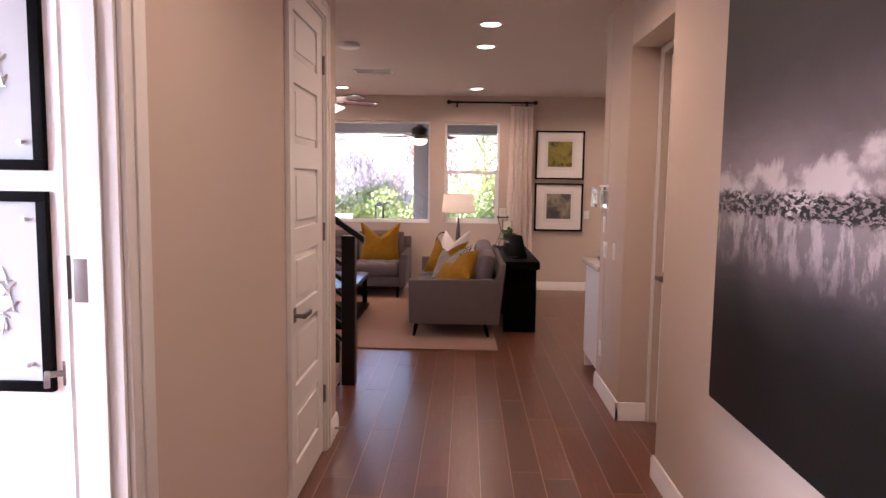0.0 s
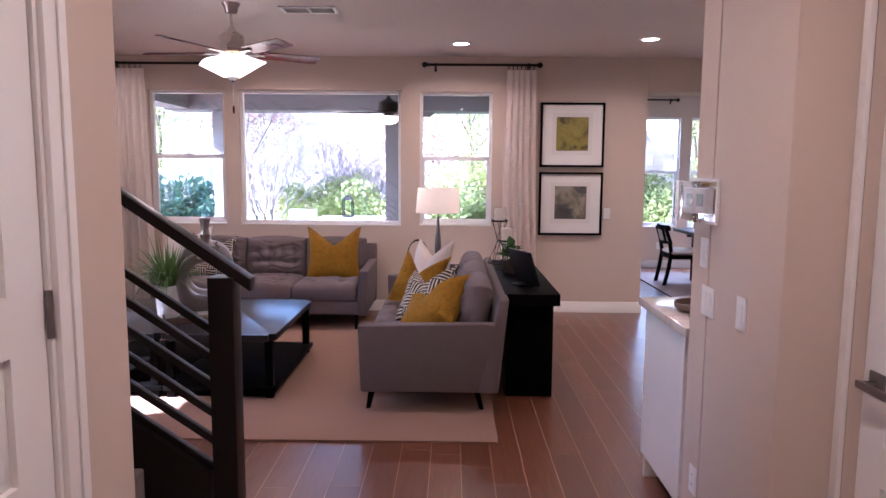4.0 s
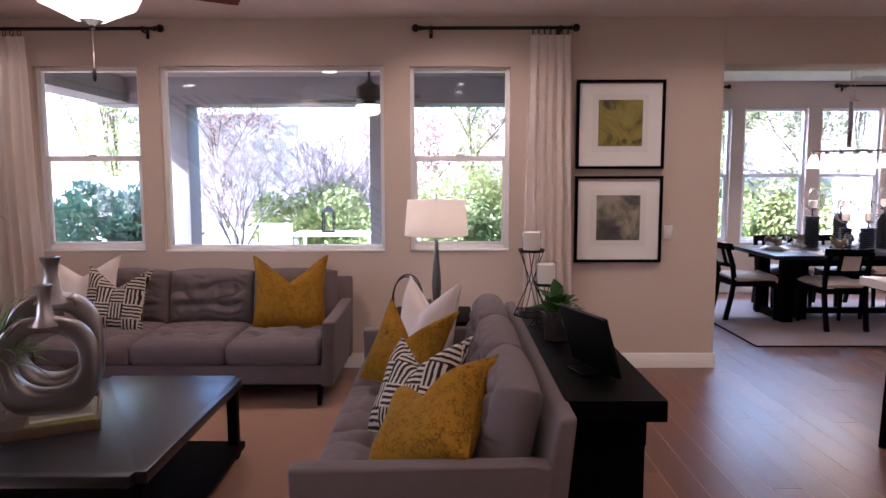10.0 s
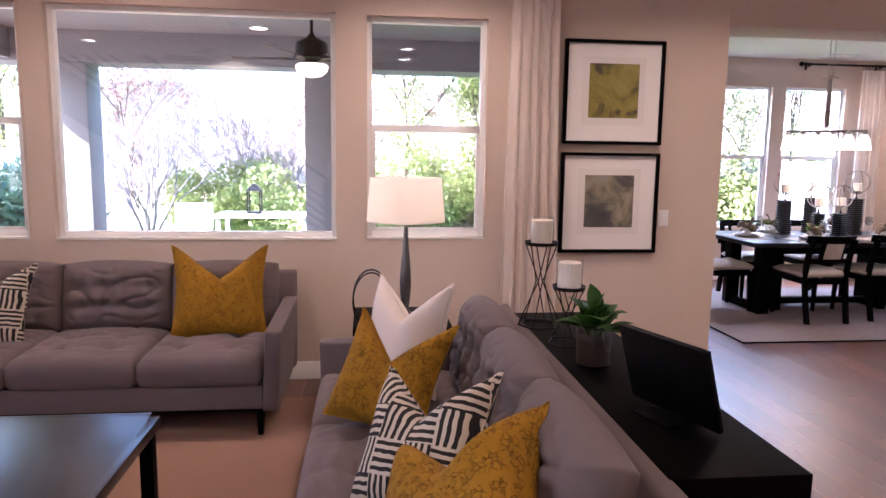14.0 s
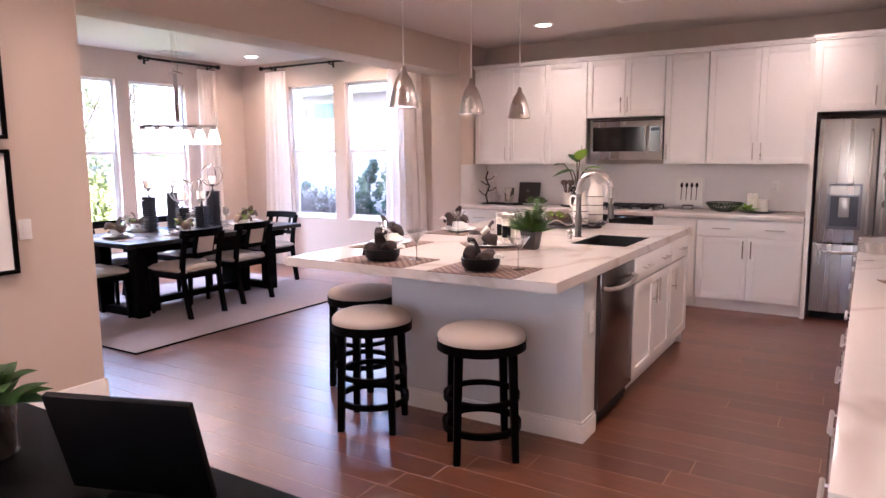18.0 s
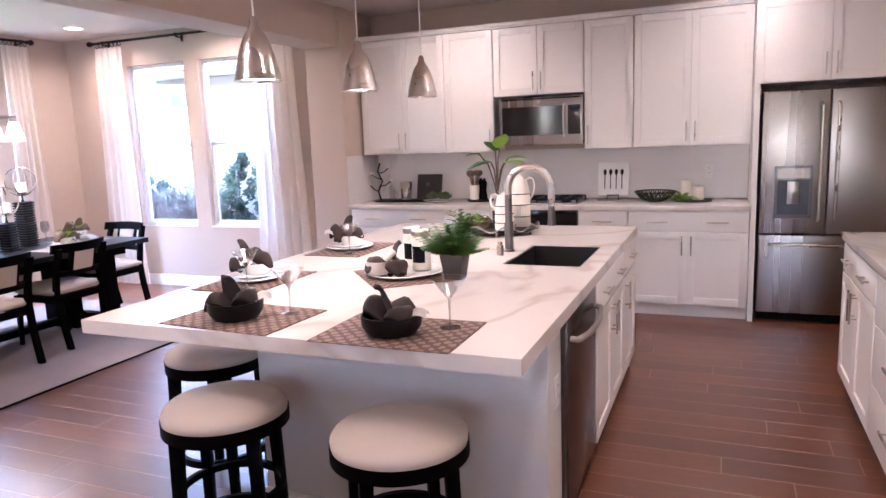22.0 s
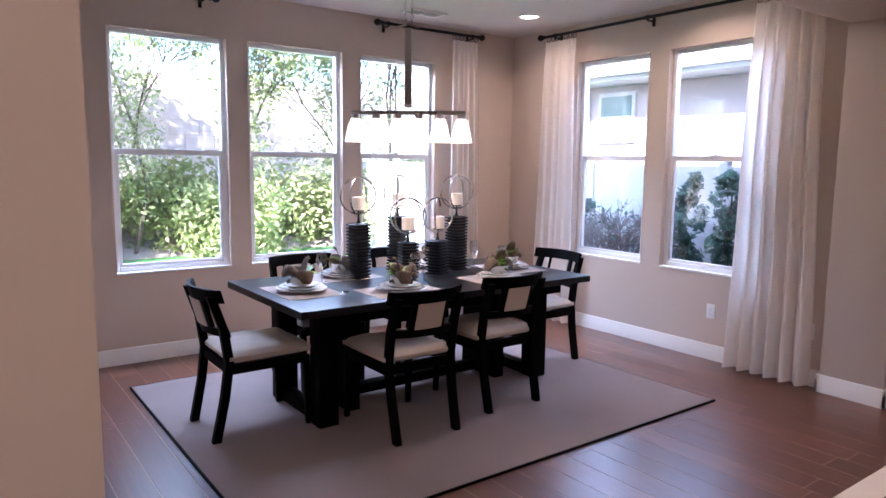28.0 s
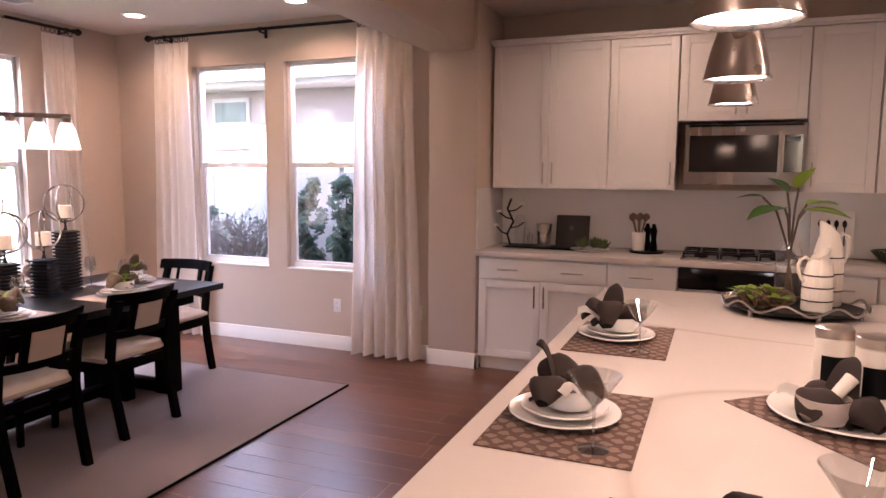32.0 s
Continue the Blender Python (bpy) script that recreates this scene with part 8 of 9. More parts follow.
# chandelier, hung askew over the table
cd = thing("chandelier", 4.50, 11.17, CEIL, "linear nickel chandelier with six frosted glass shades, lit", "chandelier", rz=-42)
part("canopy", lathe(bmesh.new(), [(0.075, 0), (0.075, -0.012), (0.03, -0.03), (0.01, -0.032)], 24), NICKEL, cd)
for s in (-1, 1):
    c_ = bmesh.new()
    for i in range(12):
        z = -0.03 - i * 0.033
        f = i % 2
        tube(c_, [((s * 0.02) + (0 if f else 0.008 * math.cos(a)), (0.008 * math.cos(a) if f else 0), z - 0.016 + 0.02 * math.sin(a)) for a in [6.283 * k / 10 for k in range(10)]], 0.002, 4, True)
    part("chain", c_, NICKEL, cd)
part("hanger", tube(bmesh.new(), [(-0.07, 0, -0.435), (0, 0, -0.415), (0.07, 0, -0.435)], 0.007, 8), NICKEL, cd)
part("column", B((-0.022, 0.022, -0.018, 0.018, -0.92, -0.44)), NICKEL, cd, "", 0.004)
part("bar", B((-0.36, 0.36, -0.012, 0.012, -0.965, -0.94)), NICKEL, cd, "", 0.003)
OPAL = glow("lit_chandelier_glass", (1.0, 0.84, 0.64), 0.30)
for i in range(6):
    x = -0.335 + 0.134 * i
    part("socket", lathe(bmesh.new(), [(0.02, -0.955), (0.028, -0.965), (0.026, -1.0)], 16, x), NICKEL, cd)
    part("glass_shade", lathe(bmesh.new(), [(0.028, -0.99), (0.046, -1.03), (0.068, -1.135), (0.066, -1.135), (0.043, -1.03)], 24, x, cap=False), OPAL, cd, "lit frosted glass shade")
lamp = new("chandelier_lamp", bpy.data.lights.new("chandelier_lamp", "AREA"))
lamp.data.shape, lamp.data.size, lamp.data.size_y, lamp.data.energy, lamp.data.color = "RECTANGLE", 0.75, 0.10, SHADE_POWER * 6, CAN_COLOR
lamp.parent = cd
lamp.matrix_basis = pose(0, 0, -1.14)

# ridged candle columns with hoops
RIDGED = mat("gunmetal", (0.028, 0.026, 0.028), 0.38, 0.5, var=0.3, bump=0.05)


def hoop_candle(x, y, h, rz):
    root = thing("candle_column", x, y, 0.742, "ridged square dark metal column with hoops round a candle", "candle holder", "dining candle columns", rz)
    n = int(h / 0.0215)
    part("core", B((-0.045, 0.045, -0.045, 0.045, 0, n * 0.0215 - 0.004)), RIDGED, root)
    for i in range(n):
        z = i * 0.0215
        part("ridge", taper(taper(bmesh.new(), (0, 0, z), (0, 0, z + 0.010), 0.112, 0.112, 0.117, 0.117), (0, 0, z + 0.010), (0, 0, z + 0.014), 0.117, 0.117, 0.100, 0.100), RIDGED, root)
    part("stem", lathe(bmesh.new(), [(0.016, n * 0.0215 - 0.008), (0.007, n * 0.0215 + 0.02), (0.007, h + 0.05), (0.036, h + 0.056), (0.038, h + 0.062)], 14), RIDGED, root)
    part("candle", lathe(bmesh.new(), [(0.043, h + 0.063), (0.043, h + 0.142), (0.038, h + 0.145), (0.006, h + 0.141)], 20), WAX, root, "short white candle")
    for k in (0, 50):
        part("hoop", turned(tube(bmesh.new(), ring_points(0.118, 40, 0), 0.006, 6, True), Matrix.Translation((0, 0, h + 0.155)) @ pose(0, 0, 0, 90, 0, k - 25)), NICKEL, root, "polished metal hoop")


for x, y, h, rz in ((4.29, 11.43, 0.385, 10), (4.70, 11.60, 0.395, 30), (4.61, 11.33, 0.25, -15), (4.84, 11.31, 0.25, 20), (5.07, 11.40, 0.40, 5)):
    hoop_candle(x, y, h, rz)

PALECLOTH = mat("pale_table_mat", (0.42, 0.36, 0.33), 0.9, var=0.1, bump=0.2)
LEOPARD = mat("spotted_napkin", (0.17, 0.12, 0.085), 0.9, var=0.6, scale=60, fine=200, bump=0.2)


def wine_glass(x, y, z):
    root = thing("wine_glass", x, y, z, "clear stemmed wine glass on the table", "glass", "wine glasses")
    part("foot", lathe(bmesh.new(), [(0.034, 0), (0.033, 0.002), (0.005, 0.008)], 24), FOOTGLASS, root)
    part("stem", lathe(bmesh.new(), [(0.004, 0.005), (0.0035, 0.08)], 10), FOOTGLASS, root)
    part("cup", lathe(bmesh.new(), [(0.004, 0.08), (0.028, 0.10), (0.038, 0.135), (0.030, 0.19), (0.029, 0.19), (0.0365, 0.135), (0.026, 0.102)], 28, cap=False), STEMGLASS, root)


for x, y, w, d, gx, gy in ((3.78, 11.20, 0.34, 0.46, 0.19, -0.16), (4.28, 10.90, 0.46, 0.34, 0.19, 0.14), (5.06, 10.92, 0.46, 0.34, 0.17, 0.16), (5.42, 11.22, 0.34, 0.46, -0.18, 0.18), (4.22, 11.54, 0.46, 0.34, -0.20, -0.12), (4.96, 11.55, 0.46, 0.34, 0.2, -0.10)):
    z = 0.742
    mt_ = thing("table_mat", x, y, z, "pale cloth placemat on the dining table", "placemat", "dining placemats")
    part("cloth", B((-w / 2, w / 2, -d / 2, d / 2, 0.0005, 0.003)), PALECLOTH, mt_)
    plate(x, y, z + 0.003, 0.15, "silver-edged charger plate on a mat", NICKEL, "dining plates")
    plate(x, y, z + 0.014, 0.132, "white china dinner plate on a charger", CHINA, "dining plates")
    plate(x, y, z + 0.025, 0.105, "white china salad plate stacked on others", CHINA, "dining plates")
    bowl(x, y, z + 0.036, 0.066, 0.055, CHINA, "white china bowl with a spotted napkin", "dining bowls")
    nk = thing("napkin", 0, 0, 0, "spotted brown napkin with a green sprig in a bowl", "napkin", "dining napkins")
    napkin_fan(nk, rg, x, y, z + 0.072, 0.10, LEOPARD, "folds")
    bm = bmesh.new()
    spray(bm, rg, (x, y, z + 0.10), 6, 0.10, 0.055, (0.1, 0.8), 0.25)
    part("sprig", bm, LEAFLIME, nk, "lime green leaves")
    wine_glass(x + gx, y + gy, z + 0.003)

rod((3.10, 12.75, 2.68), (3.79, 12.75, 2.68))
rod((5.27, 12.75, 2.69), (6.335, 12.75, 2.69))
curtain(6.03, 6.33, 12.75, 12.75, 2.635, "sheer white curtain in the corner of the dining nook", 5, 5, 0.03)
rod((6.78, 12.31, 2.68), (6.78, 9.98, 2.68), wall=(1, 0), brackets=3)
curtain(6.78, 6.78, 12.28, 11.90, 2.625, "sheer white curtain beside the side windows", 6, 5)
curtain(6.78, 6.78, 10.24, 9.76, 2.625, "wide sheer white curtain next to the pier", 7, 6, 0.045)


# ---- outside ----
GRASS = mat("lawn", (0.08, 0.20, 0.04), 0.95, var=0.35, scale=2, fine=90, bump=0.8, dist=0.02)
MULCH = mat("mulch", (0.36, 0.29, 0.235), 0.95, var=0.4, scale=3, fine=40, bump=0.9, dist=0.03)
CONCRETE = mat("patio_concrete", (0.42, 0.40, 0.37), 0.85, var=0.1, scale=2, fine=60, bump=0.3)
# stucco tone lowered: shade on the posts and soffit is put into its colour
SHADED_STUCCO = mat("shaded_patio_stucco", (0.19, 0.195, 0.205), 0.9, var=0.05, fine=120, bump=0.5, dist=0.004)
NEIGHBOUR = mat("neighbour_stucco", (0.40, 0.36, 0.345), 0.9, var=0.05, fine=90, bump=0.5, dist=0.004)
FENCE = mat("white_fence", (0.50, 0.51, 0.51), 0.6, var=0.03, bump=0.05)
BLOCK = mat("block_wall", (0.68, 0.57, 0.53), 0.9, var=0.15, scale=2, fine=60, bump=0.5)
BUSH = mat("bush_leaf", (0.31, 0.35, 0.13), 0.6, var=0.5, scale=5, fine=30, bump=0.0, through_light=0.3)
BUSHBLUE = mat("bush_blue_leaf", (0.055, 0.12, 0.08), 0.55, var=0.45, scale=5, fine=30, bump=0.0, through_light=0.2)
RUST = mat("rust_leaf", (0.40, 0.25, 0.21), 0.6, var=0.5, scale=5, fine=30, bump=0.0, through_light=0.3)
TWIG = mat("grey_twig", (0.21, 0.18, 0.175), 0.9, var=0.3, bump=0.2)

gbm = bmesh.new()


def rim(u):
    return math.copysign(abs(2 * u - 1) ** 3, 2 * u - 1) * 600


grid(gbm, 60, 60, lambda u, v: (rim(u) + 1 if abs(rim(u)) > 25 else rim(u) + 1, rim(v) + 8, -0.17 + 0.0))
structure("ground", gbm, MULCH, "bare mulched garden ground reaching the horizon")
structure("lawn", B((-8, 13.0, 14.2, 19.2, -0.16, -0.10)), GRASS, "strip of bright green lawn")
structure("patio", B((-4.2, 2.3, 9.43, 13.6, -0.16, -0.03)), CONCRETE, "pale concrete patio slab")
pat = tagged(thing("patio_cover", 0, 0, 0, "grey stucco patio cover on square posts", "patio cover"), kind="structure")
part("soffit", B((-4.3, 2.4, 9.43, 13.3, 2.82, 2.98)), SHADED_STUCCO, pat, "grey stucco soffit")
part("front_beam", B((-4.3, 2.4, 12.75, 13.25, 2.48, 2.82)), SHADED_STUCCO, pat, "deep stucco beam")
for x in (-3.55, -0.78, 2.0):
    part("post", B((x, x + 0.40, 12.8, 13.2, -0.03, 2.48)), SHADED_STUCCO, pat, "square stucco post", 0.01)
part("side_beam", B((-4.3, -3.9, 9.43, 12.75, 2.50, 2.82)), SHADED_STUCCO, pat)
for x, y in ((-2.6, 11.2), (-1.25, 11.2), (0.45, 11.2), (-1.2, 12.3)):
    pl_ = thing("patio_light", x, y, 2.82, "round lit recessed patio light", "ceiling light", "patio lights")
    part("lens", lathe(bmesh.new(), [(0.001, -0.004), (0.08, -0.004)], 20, cap=False), LAMPGLOW, pl_)
    part("trim_ring", lathe(bmesh.new(), [(0.08, -0.001), (0.10, -0.001), (0.10, -0.008), (0.08, -0.008)], 20, cap=False), TRIM, pl_)
pf, pz = ceiling_fan(-0.50, 10.35, 2.82, "dark bronze patio fan with an amber glass light", mat("weathered_blade", (0.16, 0.14, 0.13), 0.6, var=0.2), IRON, 0.39, 0.62, 30, 1.45)
part("glass_bowl", lathe(bmesh.new(), [(0.115, pz - 0.03), (0.13, pz - 0.045), (0.12, pz - 0.085), (0.08, pz - 0.12), (0.01, pz - 0.135)], 28), glow("amber_glass", (0.90, 0.68, 0.42), 0.30), pf, "lit amber glass bowl")


def leaf_cloud(rng, blobs, count, size):
    verts, faces = [], []
    for _ in range(count):
        cx, cy, cz, r = blobs[rng.randrange(len(blobs))]
        d = Vector((rng.gauss(0, 1), rng.gauss(0, 1), rng.gauss(0, 1)))
        d.normalize()
        p = Vector((cx, cy, cz)) + d * r * (0.55 + 0.5 * rng.random())
        u = Vector((rng.gauss(0, 1), rng.gauss(0, 1), rng.gauss(0, 1))).normalized()
        w = u.orthogonal().normalized()
        s = size * (0.6 + 0.8 * rng.random())
        k = len(verts)
        verts += [p - u * s, p + w * s * 0.45, p + u * s, p - w * s * 0.45]
        faces.append((k, k + 1, k + 2, k + 3))
    return verts, faces


def cloud_part(name, rng, blobs, count, size, material, root, label=""):
    me = bpy.data.meshes.new(name)
    v_, f_ = leaf_cloud(rng, blobs, count, size)
    me.from_pydata(v_, [], f_)
    me.materials.append(material)
    ob = new(name, me)
    ob.parent = root
    return tagged(ob, label)


def bush(x, y, r, h, material, label, seed, count=4600, size=0.058):
    rng = random.Random(seed)
    root = thing("bush", x, y, -0.16, label, "bush", "garden bushes", rng.random() * 360)
    blobs = [(r * 0.75 * (rng.random() * 2 - 1), r * 0.75 * (rng.random() * 2 - 1), h * (0.18 + 0.7 * rng.random()), r * (0.32 + 0.3 * rng.random())) for _ in range(9)]
    st_ = bmesh.new()
    for b in blobs[:6]:
        tube(st_, [(0, 0, 0), (b[0] * 0.5, b[1] * 0.5, b[2] * 0.6), b[:3]], 0.02, 5, r1=0.006)
    part("stems", st_, BARK, root)
    cloud_part("leaves", rng, blobs, count, size, material, root)


def branches(bm, rng, p, d, L, r, depth, tips):
    q = p + d * L
    tube(bm, [p, p.lerp(q, 0.5) + Vector((rng.gauss(0, 1), rng.gauss(0, 1), 0)) * L * 0.04, q], r, 5, r1=r * 0.65)
    if depth == 0:
        tips.append(q)
        return
    for _ in range(3 if depth > 1 else 4):
        nd = (d + Vector((rng.gauss(0, 0.42), rng.gauss(0, 0.42), rng.gauss(0.08, 0.25)))).normalized()
        branches(bm, rng, p.lerp(q, 0.5 + 0.5 * rng.random()), nd, L * (0.62 + 0.2 * rng.random()), r * 0.6, depth - 1, tips)


def tree(x, y, h, label, seed, material=None, bare=False, leaves=11000, size=0.045):
    rng = random.Random(seed)
    root = thing("tree", x, y, -0.16, label, "tree", "garden trees")
    bm = bmesh.new()
    tips = []
    if bare:
        for i in range(7):
            a, k = i * 0.898, 0.20 + 0.32 * rng.random()
            branches(bm, rng, Vector((0, 0, 0)), Vector((k * math.cos(a), k * math.sin(a), 1)).normalized(), h * 0.32, 0.026, 4, tips)
    else:
        branches(bm, rng, Vector((0, 0, 0)), Vector((0.03, 0.02, 1)).normalized(), h * 0.42, h * 0.007, 3, tips)
    part("trunk", bm, TWIG if bare else BARK, root, "bare branching stems" if bare else "trunk with limbs")
    if material:
        cloud_part("crown", rng, [(*t, h * (0.085 if bare else 0.10)) for t in tips] + ([] if bare else [(0.03 * h * math.cos(2.4 * k), 0.03 * h * math.sin(2.4 * k), h * (0.2 + 0.06 * k), h * 0.09) for k in range(9)]), leaves, size, material, root, "crown of small leaves")


tree(-3.9, 17.2, 3.6, "bare many-stemmed tree beyond the patio", 2, None, True)
tree(-1.6, 19.2, 3.0, "bare slender tree at the back of the garden", 5, None, True)
tree(-6.6, 17.8, 6.0, "leafy green tree in the garden", 7, BUSH)
tree(-8.2, 20.5, 6.5, "green tree behind the white wall", 8, BUSH)
tree(-5.4, 21.0, 5.0, "rust-red tree behind the garden wall", 9, RUST, leaves=3500)
tree(0.8, 20.0, 5.5, "leafy green tree at the back of the garden", 12, BUSH, leaves=12000)
tree(3.3, 20.3, 3.2, "bare pinkish shrub tree on the bank", 13, RUST, True, leaves=900, size=0.04)
tree(6.6, 19.6, 5.2, "slender green tree before the block wall", 14, BUSH, leaves=12000)
tree(9.4, 19.3, 5.6, "slender green tree before the block wall", 15, BUSH, leaves=12000)
tree(8.2, 19.2, 4.8, "young leafy tree on the bank", 17, BUSH, leaves=11000)
tree(-2.9, 20.6, 4.2, "bare grey tree behind the others", 18, None, True)
tree(-0.2, 21.2, 4.2, "reddish bare-leaved tree by the wall", 19, RUST, leaves=4000, size=0.05)
tree(2.2, 19.6, 4.8, "leafy green tree above the shrubs", 20, BUSH, leaves=12000)
tree(4.6, 19.4, 5.4, "slender leafy tree before the dining windows", 23, BUSH, leaves=12000)
for i, (x, y, r, h, m_) in enumerate(((-5.3, 14.6, 0.9, 1.5, BUSHBLUE), (-4.7, 15.2, 0.7, 1.2, BUSHBLUE), (-0.4, 17, 0.9, 1.4, BUSH), (1.3, 19, 1.0, 1.5, BUSH), (2.7, 19.2, 1.0, 1.6, BUSH), (-2.2, 20, 1.1, 1.4, BUSH),
                                      (4, 19.4, 1.0, 1.4, BUSH), (5.4, 19.8, 1.1, 1.5, BUSH), (6.9, 20, 1.1, 1.3, BUSH), (8.4, 19.6, 1.0, 1.3, BUSH), (3, 19.4, 1.0, 1.6, BUSH), (10.2, 19, 1.1, 1.5, BUSH), (5, 20.2, 1.2, 1.8, BUSH), (7.6, 20, 1.2, 1.6, BUSH), (9.5, 19.9, 1.2, 1.7, BUSH), (11.6, 20.2, 1.2, 1.6, BUSH), (6.2, 18.9, 0.9, 1.1, BUSH), (-1.4, 18.2, 1.0, 1.3, BUSH), (-3, 18.9, 1.1, 1.5, BUSH), (0.4, 18.6, 1.1, 1.6, BUSH), (2, 19.8, 1.2, 1.8, BUSH))):
    bush(x, y, r, h, m_, "blue-green shrub by the patio" if m_ is BUSHBLUE else "bright green garden shrub", 30 + i)
for i, (x, y, h) in enumerate(((8.15, 11.62, 1.58), (8.15, 11.14, 1.60), (8.15, 13.08, 1.3), (8.15, 10.5, 1.5))):
    rng_ = random.Random(60 + i)
    rt = thing("bush", x, y, -0.16, "tall dark green shrub against the white fence", "bush", "side yard shrubs")
    cloud_part("leaves", rng_, [(0.20 * rng_.gauss(0, 1) * (1.15 - k / 45), 0.20 * rng_.gauss(0, 1) * (1.15 - k / 45), h * k / 40, 0.12 * (1.2 - k / 60)) for k in range(1, 40)], 3200, 0.036, BUSHBLUE, rt)
    part("trunk", tube(bmesh.new(), [(0, 0, 0), (0.02, 0, h * 0.9)], 0.02, 6, r1=0.008), BARK, rt)
tree(8.15, 12.5, 1.65, "thin leggy young tree against the white fence", 71, BUSHBLUE, True, 190, 0.032)

fe = thing("garden_fence", 8.75, 8.0, -0.16, "white panelled side-yard fence", "fence")
for i in range(14):
    part("panel", B((0, 0.05, i * 0.9, i * 0.9 + 0.888, 0.05, 1.66)), FENCE, fe, "", 0.004)
    part("post", B((-0.03, 0.08, i * 0.9 - 0.05, i * 0.9 + 0.05, 0.0, 1.72)), FENCE, fe, "", 0.004)
part("cap_rail", B((-0.02, 0.07, -0.05, 12.6, 1.72, 1.76)), FENCE, fe)
part("wall", B((-9.5, -4.9, 16.4, 16.6, -0.16, 1.55)), FENCE, thing("garden_wall", 0, 0, 0, "white rendered wall in the garden", "wall"), bevel=0.01)
bw = tagged(thing("block_wall", 0, 0, 0, "tan concrete block wall on the bank behind the garden", "wall"), kind="structure")
blk = finish("block", B((0.004, 0.596, 0, 0.2, 0.004, 0.296)), BLOCK, False)
part("core", B((-14, 17, 22.03, 22.17, -0.16, 3.2)), CONCRETE, bw)
for j in range(7):
    for i in range(34):
        share("block", blk, bw, pose(-4 + 0.6 * i + (0.3 if j % 2 else 0), 22.0, 1.1 + 0.3 * j))
structure("bank", turned(B((-16, 18, 0, 0.1, 0, 4.4)), Matrix.Translation((0, 19.0, -0.16)) @ pose(0, 0, 0, -72)), MULCH, "sloping planted bank behind the lawn")

nb = thing("neighbour_house", 10.6, 5.0, -0.16, "beige stucco neighbouring house with a low tiled roof", "house")
part("wall", B((0, 6, 0, 10.2, 0, 2.86)), NEIGHBOUR, nb)
part("eave", B((-0.6, 6.6, -0.6, 10.8, 2.86, 2.98)), FENCE, nb, "pale eave board")
part("gutter", B((-0.72, -0.6, -0.6, 10.8, 2.92, 3.06)), FENCE, nb, "pale gutter", 0.02)
part("downspout", tube(bmesh.new(), [(-0.62, 10.3, 2.9), (-0.08, 10.1, 2.6), (-0.08, 10.1, 0.05)], 0.04, 8), FENCE, nb, "pale downspout")
bm = bmesh.new()
q = [bm.verts.new(p) for p in ((-0.7, -0.6, 3.0), (6.7, -0.6, 3.0), (6.7, 10.8, 3.0), (-0.7, 10.8, 3.0), (3, 2.4, 4.4), (3, 7.8, 4.4))]
for f in ((0, 1, 4), (1, 2, 5, 4), (2, 3, 5), (3, 0, 4, 5)):
    bm.faces.new([q[i] for i in f])
part("roof", bm, BLOCK, nb, "tan tiled roof")
wn_ = part("window", B((-0.05, 0.02, 9.2, 9.9, 2.0, 2.76)), FENCE, nb, "white framed window")
part("pane", B((-0.06, -0.05, 9.26, 9.84, 2.06, 2.70)), mat("shaded_pane", (0.16, 0.22, 0.21), 0.08, bump=0.0), wn_)

# patio furniture
pt = thing("patio_table", -1.6, 15.2, -0.10, "white patio table with a lantern on it", "table")
part("tabletop", B((-0.7, 0.7, -0.4, 0.4, 0.68, 0.72)), FENCE, pt, "", 0.004)
for sx in (-1, 1):
    for sy in (-1, 1):
        part("leg", B((sx * 0.62 - 0.03, sx * 0.62 + 0.03, sy * 0.34 - 0.03, sy * 0.34 + 0.03, 0, 0.68)), FENCE, pt)
ln = thing("lantern", -1.75, 15.2, 0.62, "black metal lantern on the patio table", "lantern")
part("roof", taper(bmesh.new(), (0, 0, 0.34), (0, 0, 0.44), 0.22, 0.22, 0.05, 0.05), IRON, ln)
part("base", B((-0.1, 0.1, -0.1, 0.1, 0, 0.03)), IRON, ln)
for sx in (-1, 1):
    for sy in (-1, 1):
        part("post", B((sx * 0.09 - 0.01, sx * 0.09 + 0.01, sy * 0.09 - 0.01, sy * 0.09 + 0.01, 0.03, 0.34)), IRON, ln)
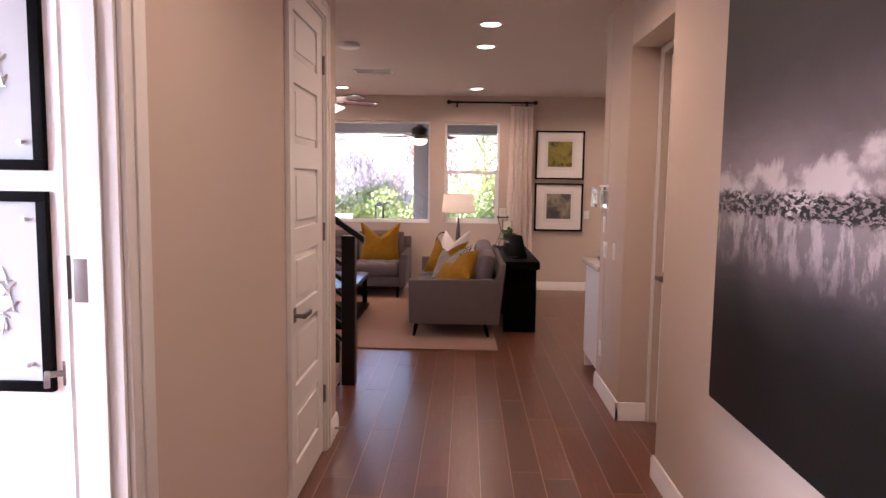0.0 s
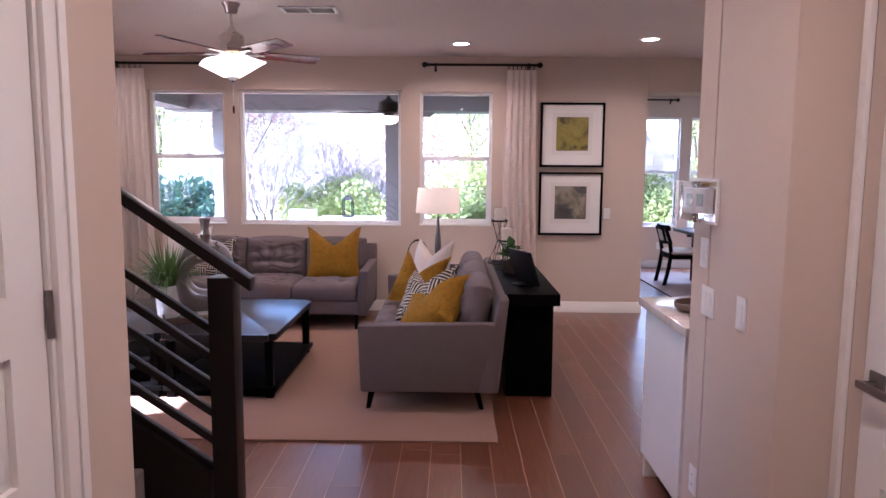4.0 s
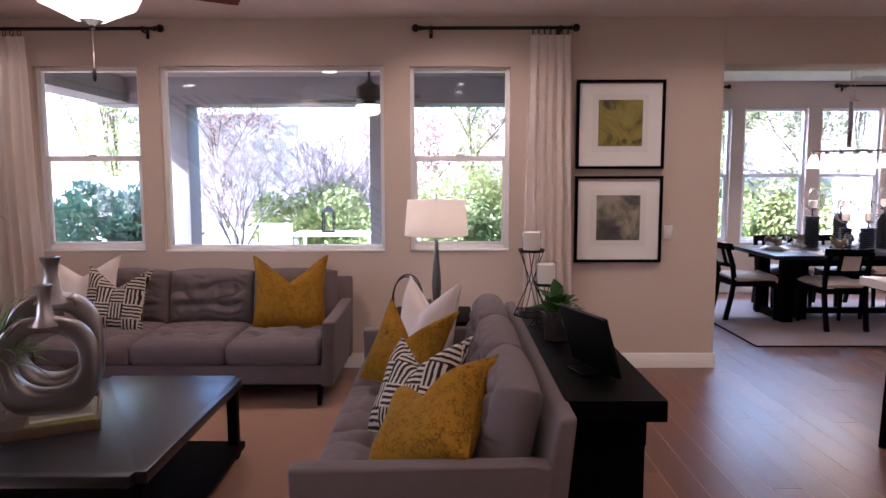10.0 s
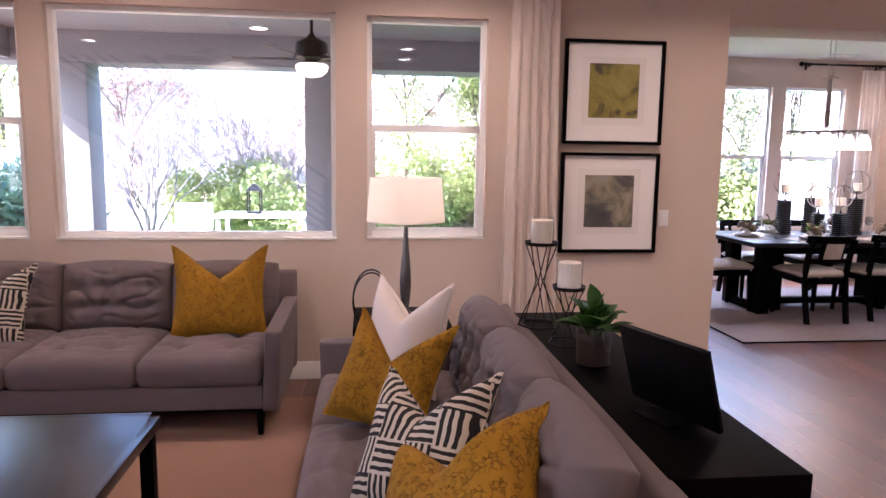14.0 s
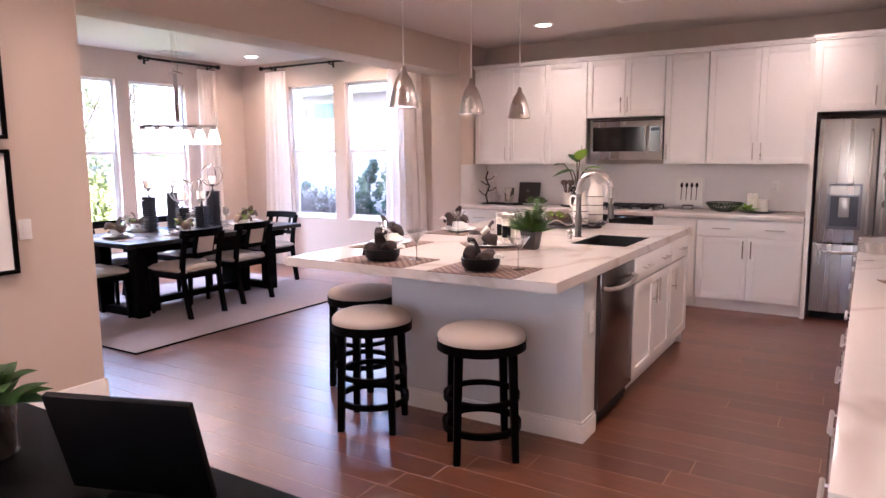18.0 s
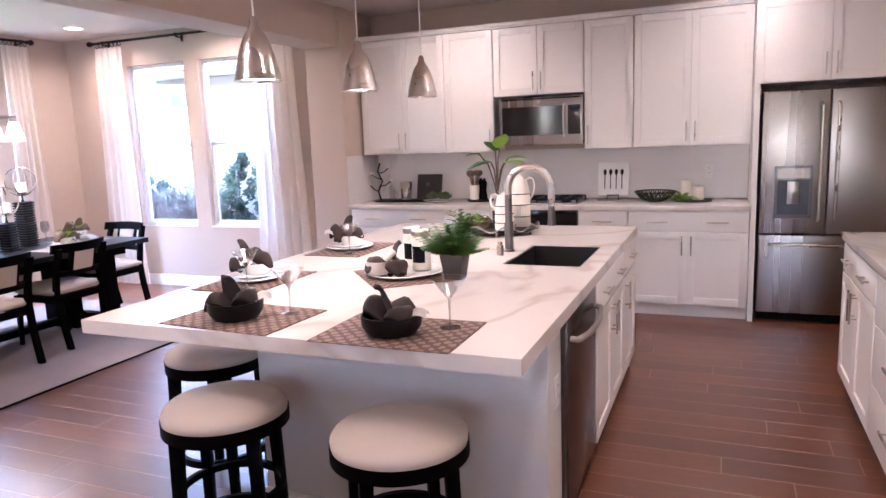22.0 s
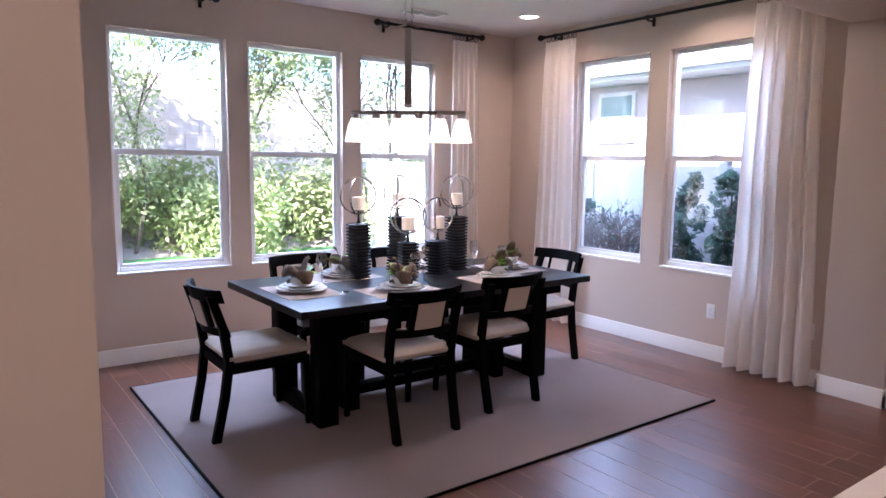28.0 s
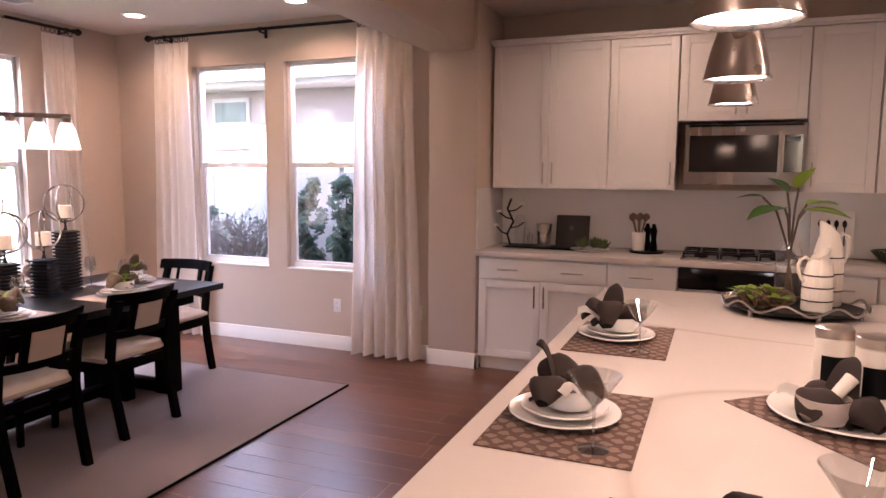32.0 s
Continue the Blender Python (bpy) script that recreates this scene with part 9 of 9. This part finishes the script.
for x in (-2.7, -0.5):
    pc = thing("patio_chair", x, 15.2, -0.10, "grey slatted patio chair", "chair", "patio chairs")
    part("seat", B((-0.28, 0.28, -0.28, 0.28, 0.40, 0.46)), FENCE, pc, "", 0.01)
    part("back", B((-0.28, 0.28, 0.24, 0.30, 0.46, 0.85)), FENCE, pc, "", 0.01)
    for sx in (-1, 1):
        for sy in (-1, 1):
            part("leg", B((sx * 0.25 - 0.02, sx * 0.25 + 0.02, sy * 0.25 - 0.02, sy * 0.25 + 0.02, 0, 0.40)), FENCE, pc)


# ---- floor planks, last ----
def plank_floor():
    w, gap = 0.165, 0.0021
    rng = random.Random(4)
    lengths = (0.9, 1.2, 1.5, 1.8)
    meshes = {}
    for L in lengths:
        bm = B((gap, w - gap, gap, L - gap, -0.003, 0.0))
        top = [f for f in bm.faces if f.normal.z > 0.5]
        bm.normal_update()
        top = [f for f in bm.faces if f.normal.z > 0.5]
        bmesh.ops.bevel(bm, geom=[e for f in top for e in f.edges], offset=0.0005, segments=1, affect="EDGES")
        meshes[L] = finish("plank", bm, PLANK, False)
    root = tagged(thing("floor", label="dark red-brown wooden plank floor with pale joints", category="floor"), kind="structure")
    verts, faces = [], []
    count = 0
    x = -4.6
    while x < 7.6:
        y = -2.6 - rng.random() * 1.2
        while y < 13.0:
            L = rng.choice(lengths)
            near = -0.66 < x < 1.9 and 0.3 < y < 5.2 or 0.9 < x < 3.2 and 5.2 <= y < 9.4
            if near and count < 300:
                share("plank", meshes[L], root, pose(x, y, 0))
                count += 1
            else:
                k = len(verts)
                x0, x1, y0, y1 = x + gap, x + w - gap, y + gap, y + L - gap
                c = 0.0005
                verts += [(x0, y0, -0.003), (x1, y0, -0.003), (x1, y1, -0.003), (x0, y1, -0.003), (x0, y0, -c), (x1, y0, -c), (x1, y1, -c), (x0, y1, -c),
                          (x0 + c, y0 + c, 0), (x1 - c, y0 + c, 0), (x1 - c, y1 - c, 0), (x0 + c, y1 - c, 0)]
                for q in ((0, 1, 5, 4), (1, 2, 6, 5), (2, 3, 7, 6), (3, 0, 4, 7), (4, 5, 9, 8), (5, 6, 10, 9), (6, 7, 11, 10), (7, 4, 8, 11), (8, 9, 10, 11)):
                    faces.append([k + i for i in q])
            y += L
        x += w
    me = bpy.data.meshes.new("planks")
    me.from_pydata(verts, [], faces)
    me.materials.append(PLANKREST)
    rest = new("planks", me)
    rest.parent = root
    tagged(rest, "wooden floor planks across the rest of the rooms", kind="stuff")


plank_floor()
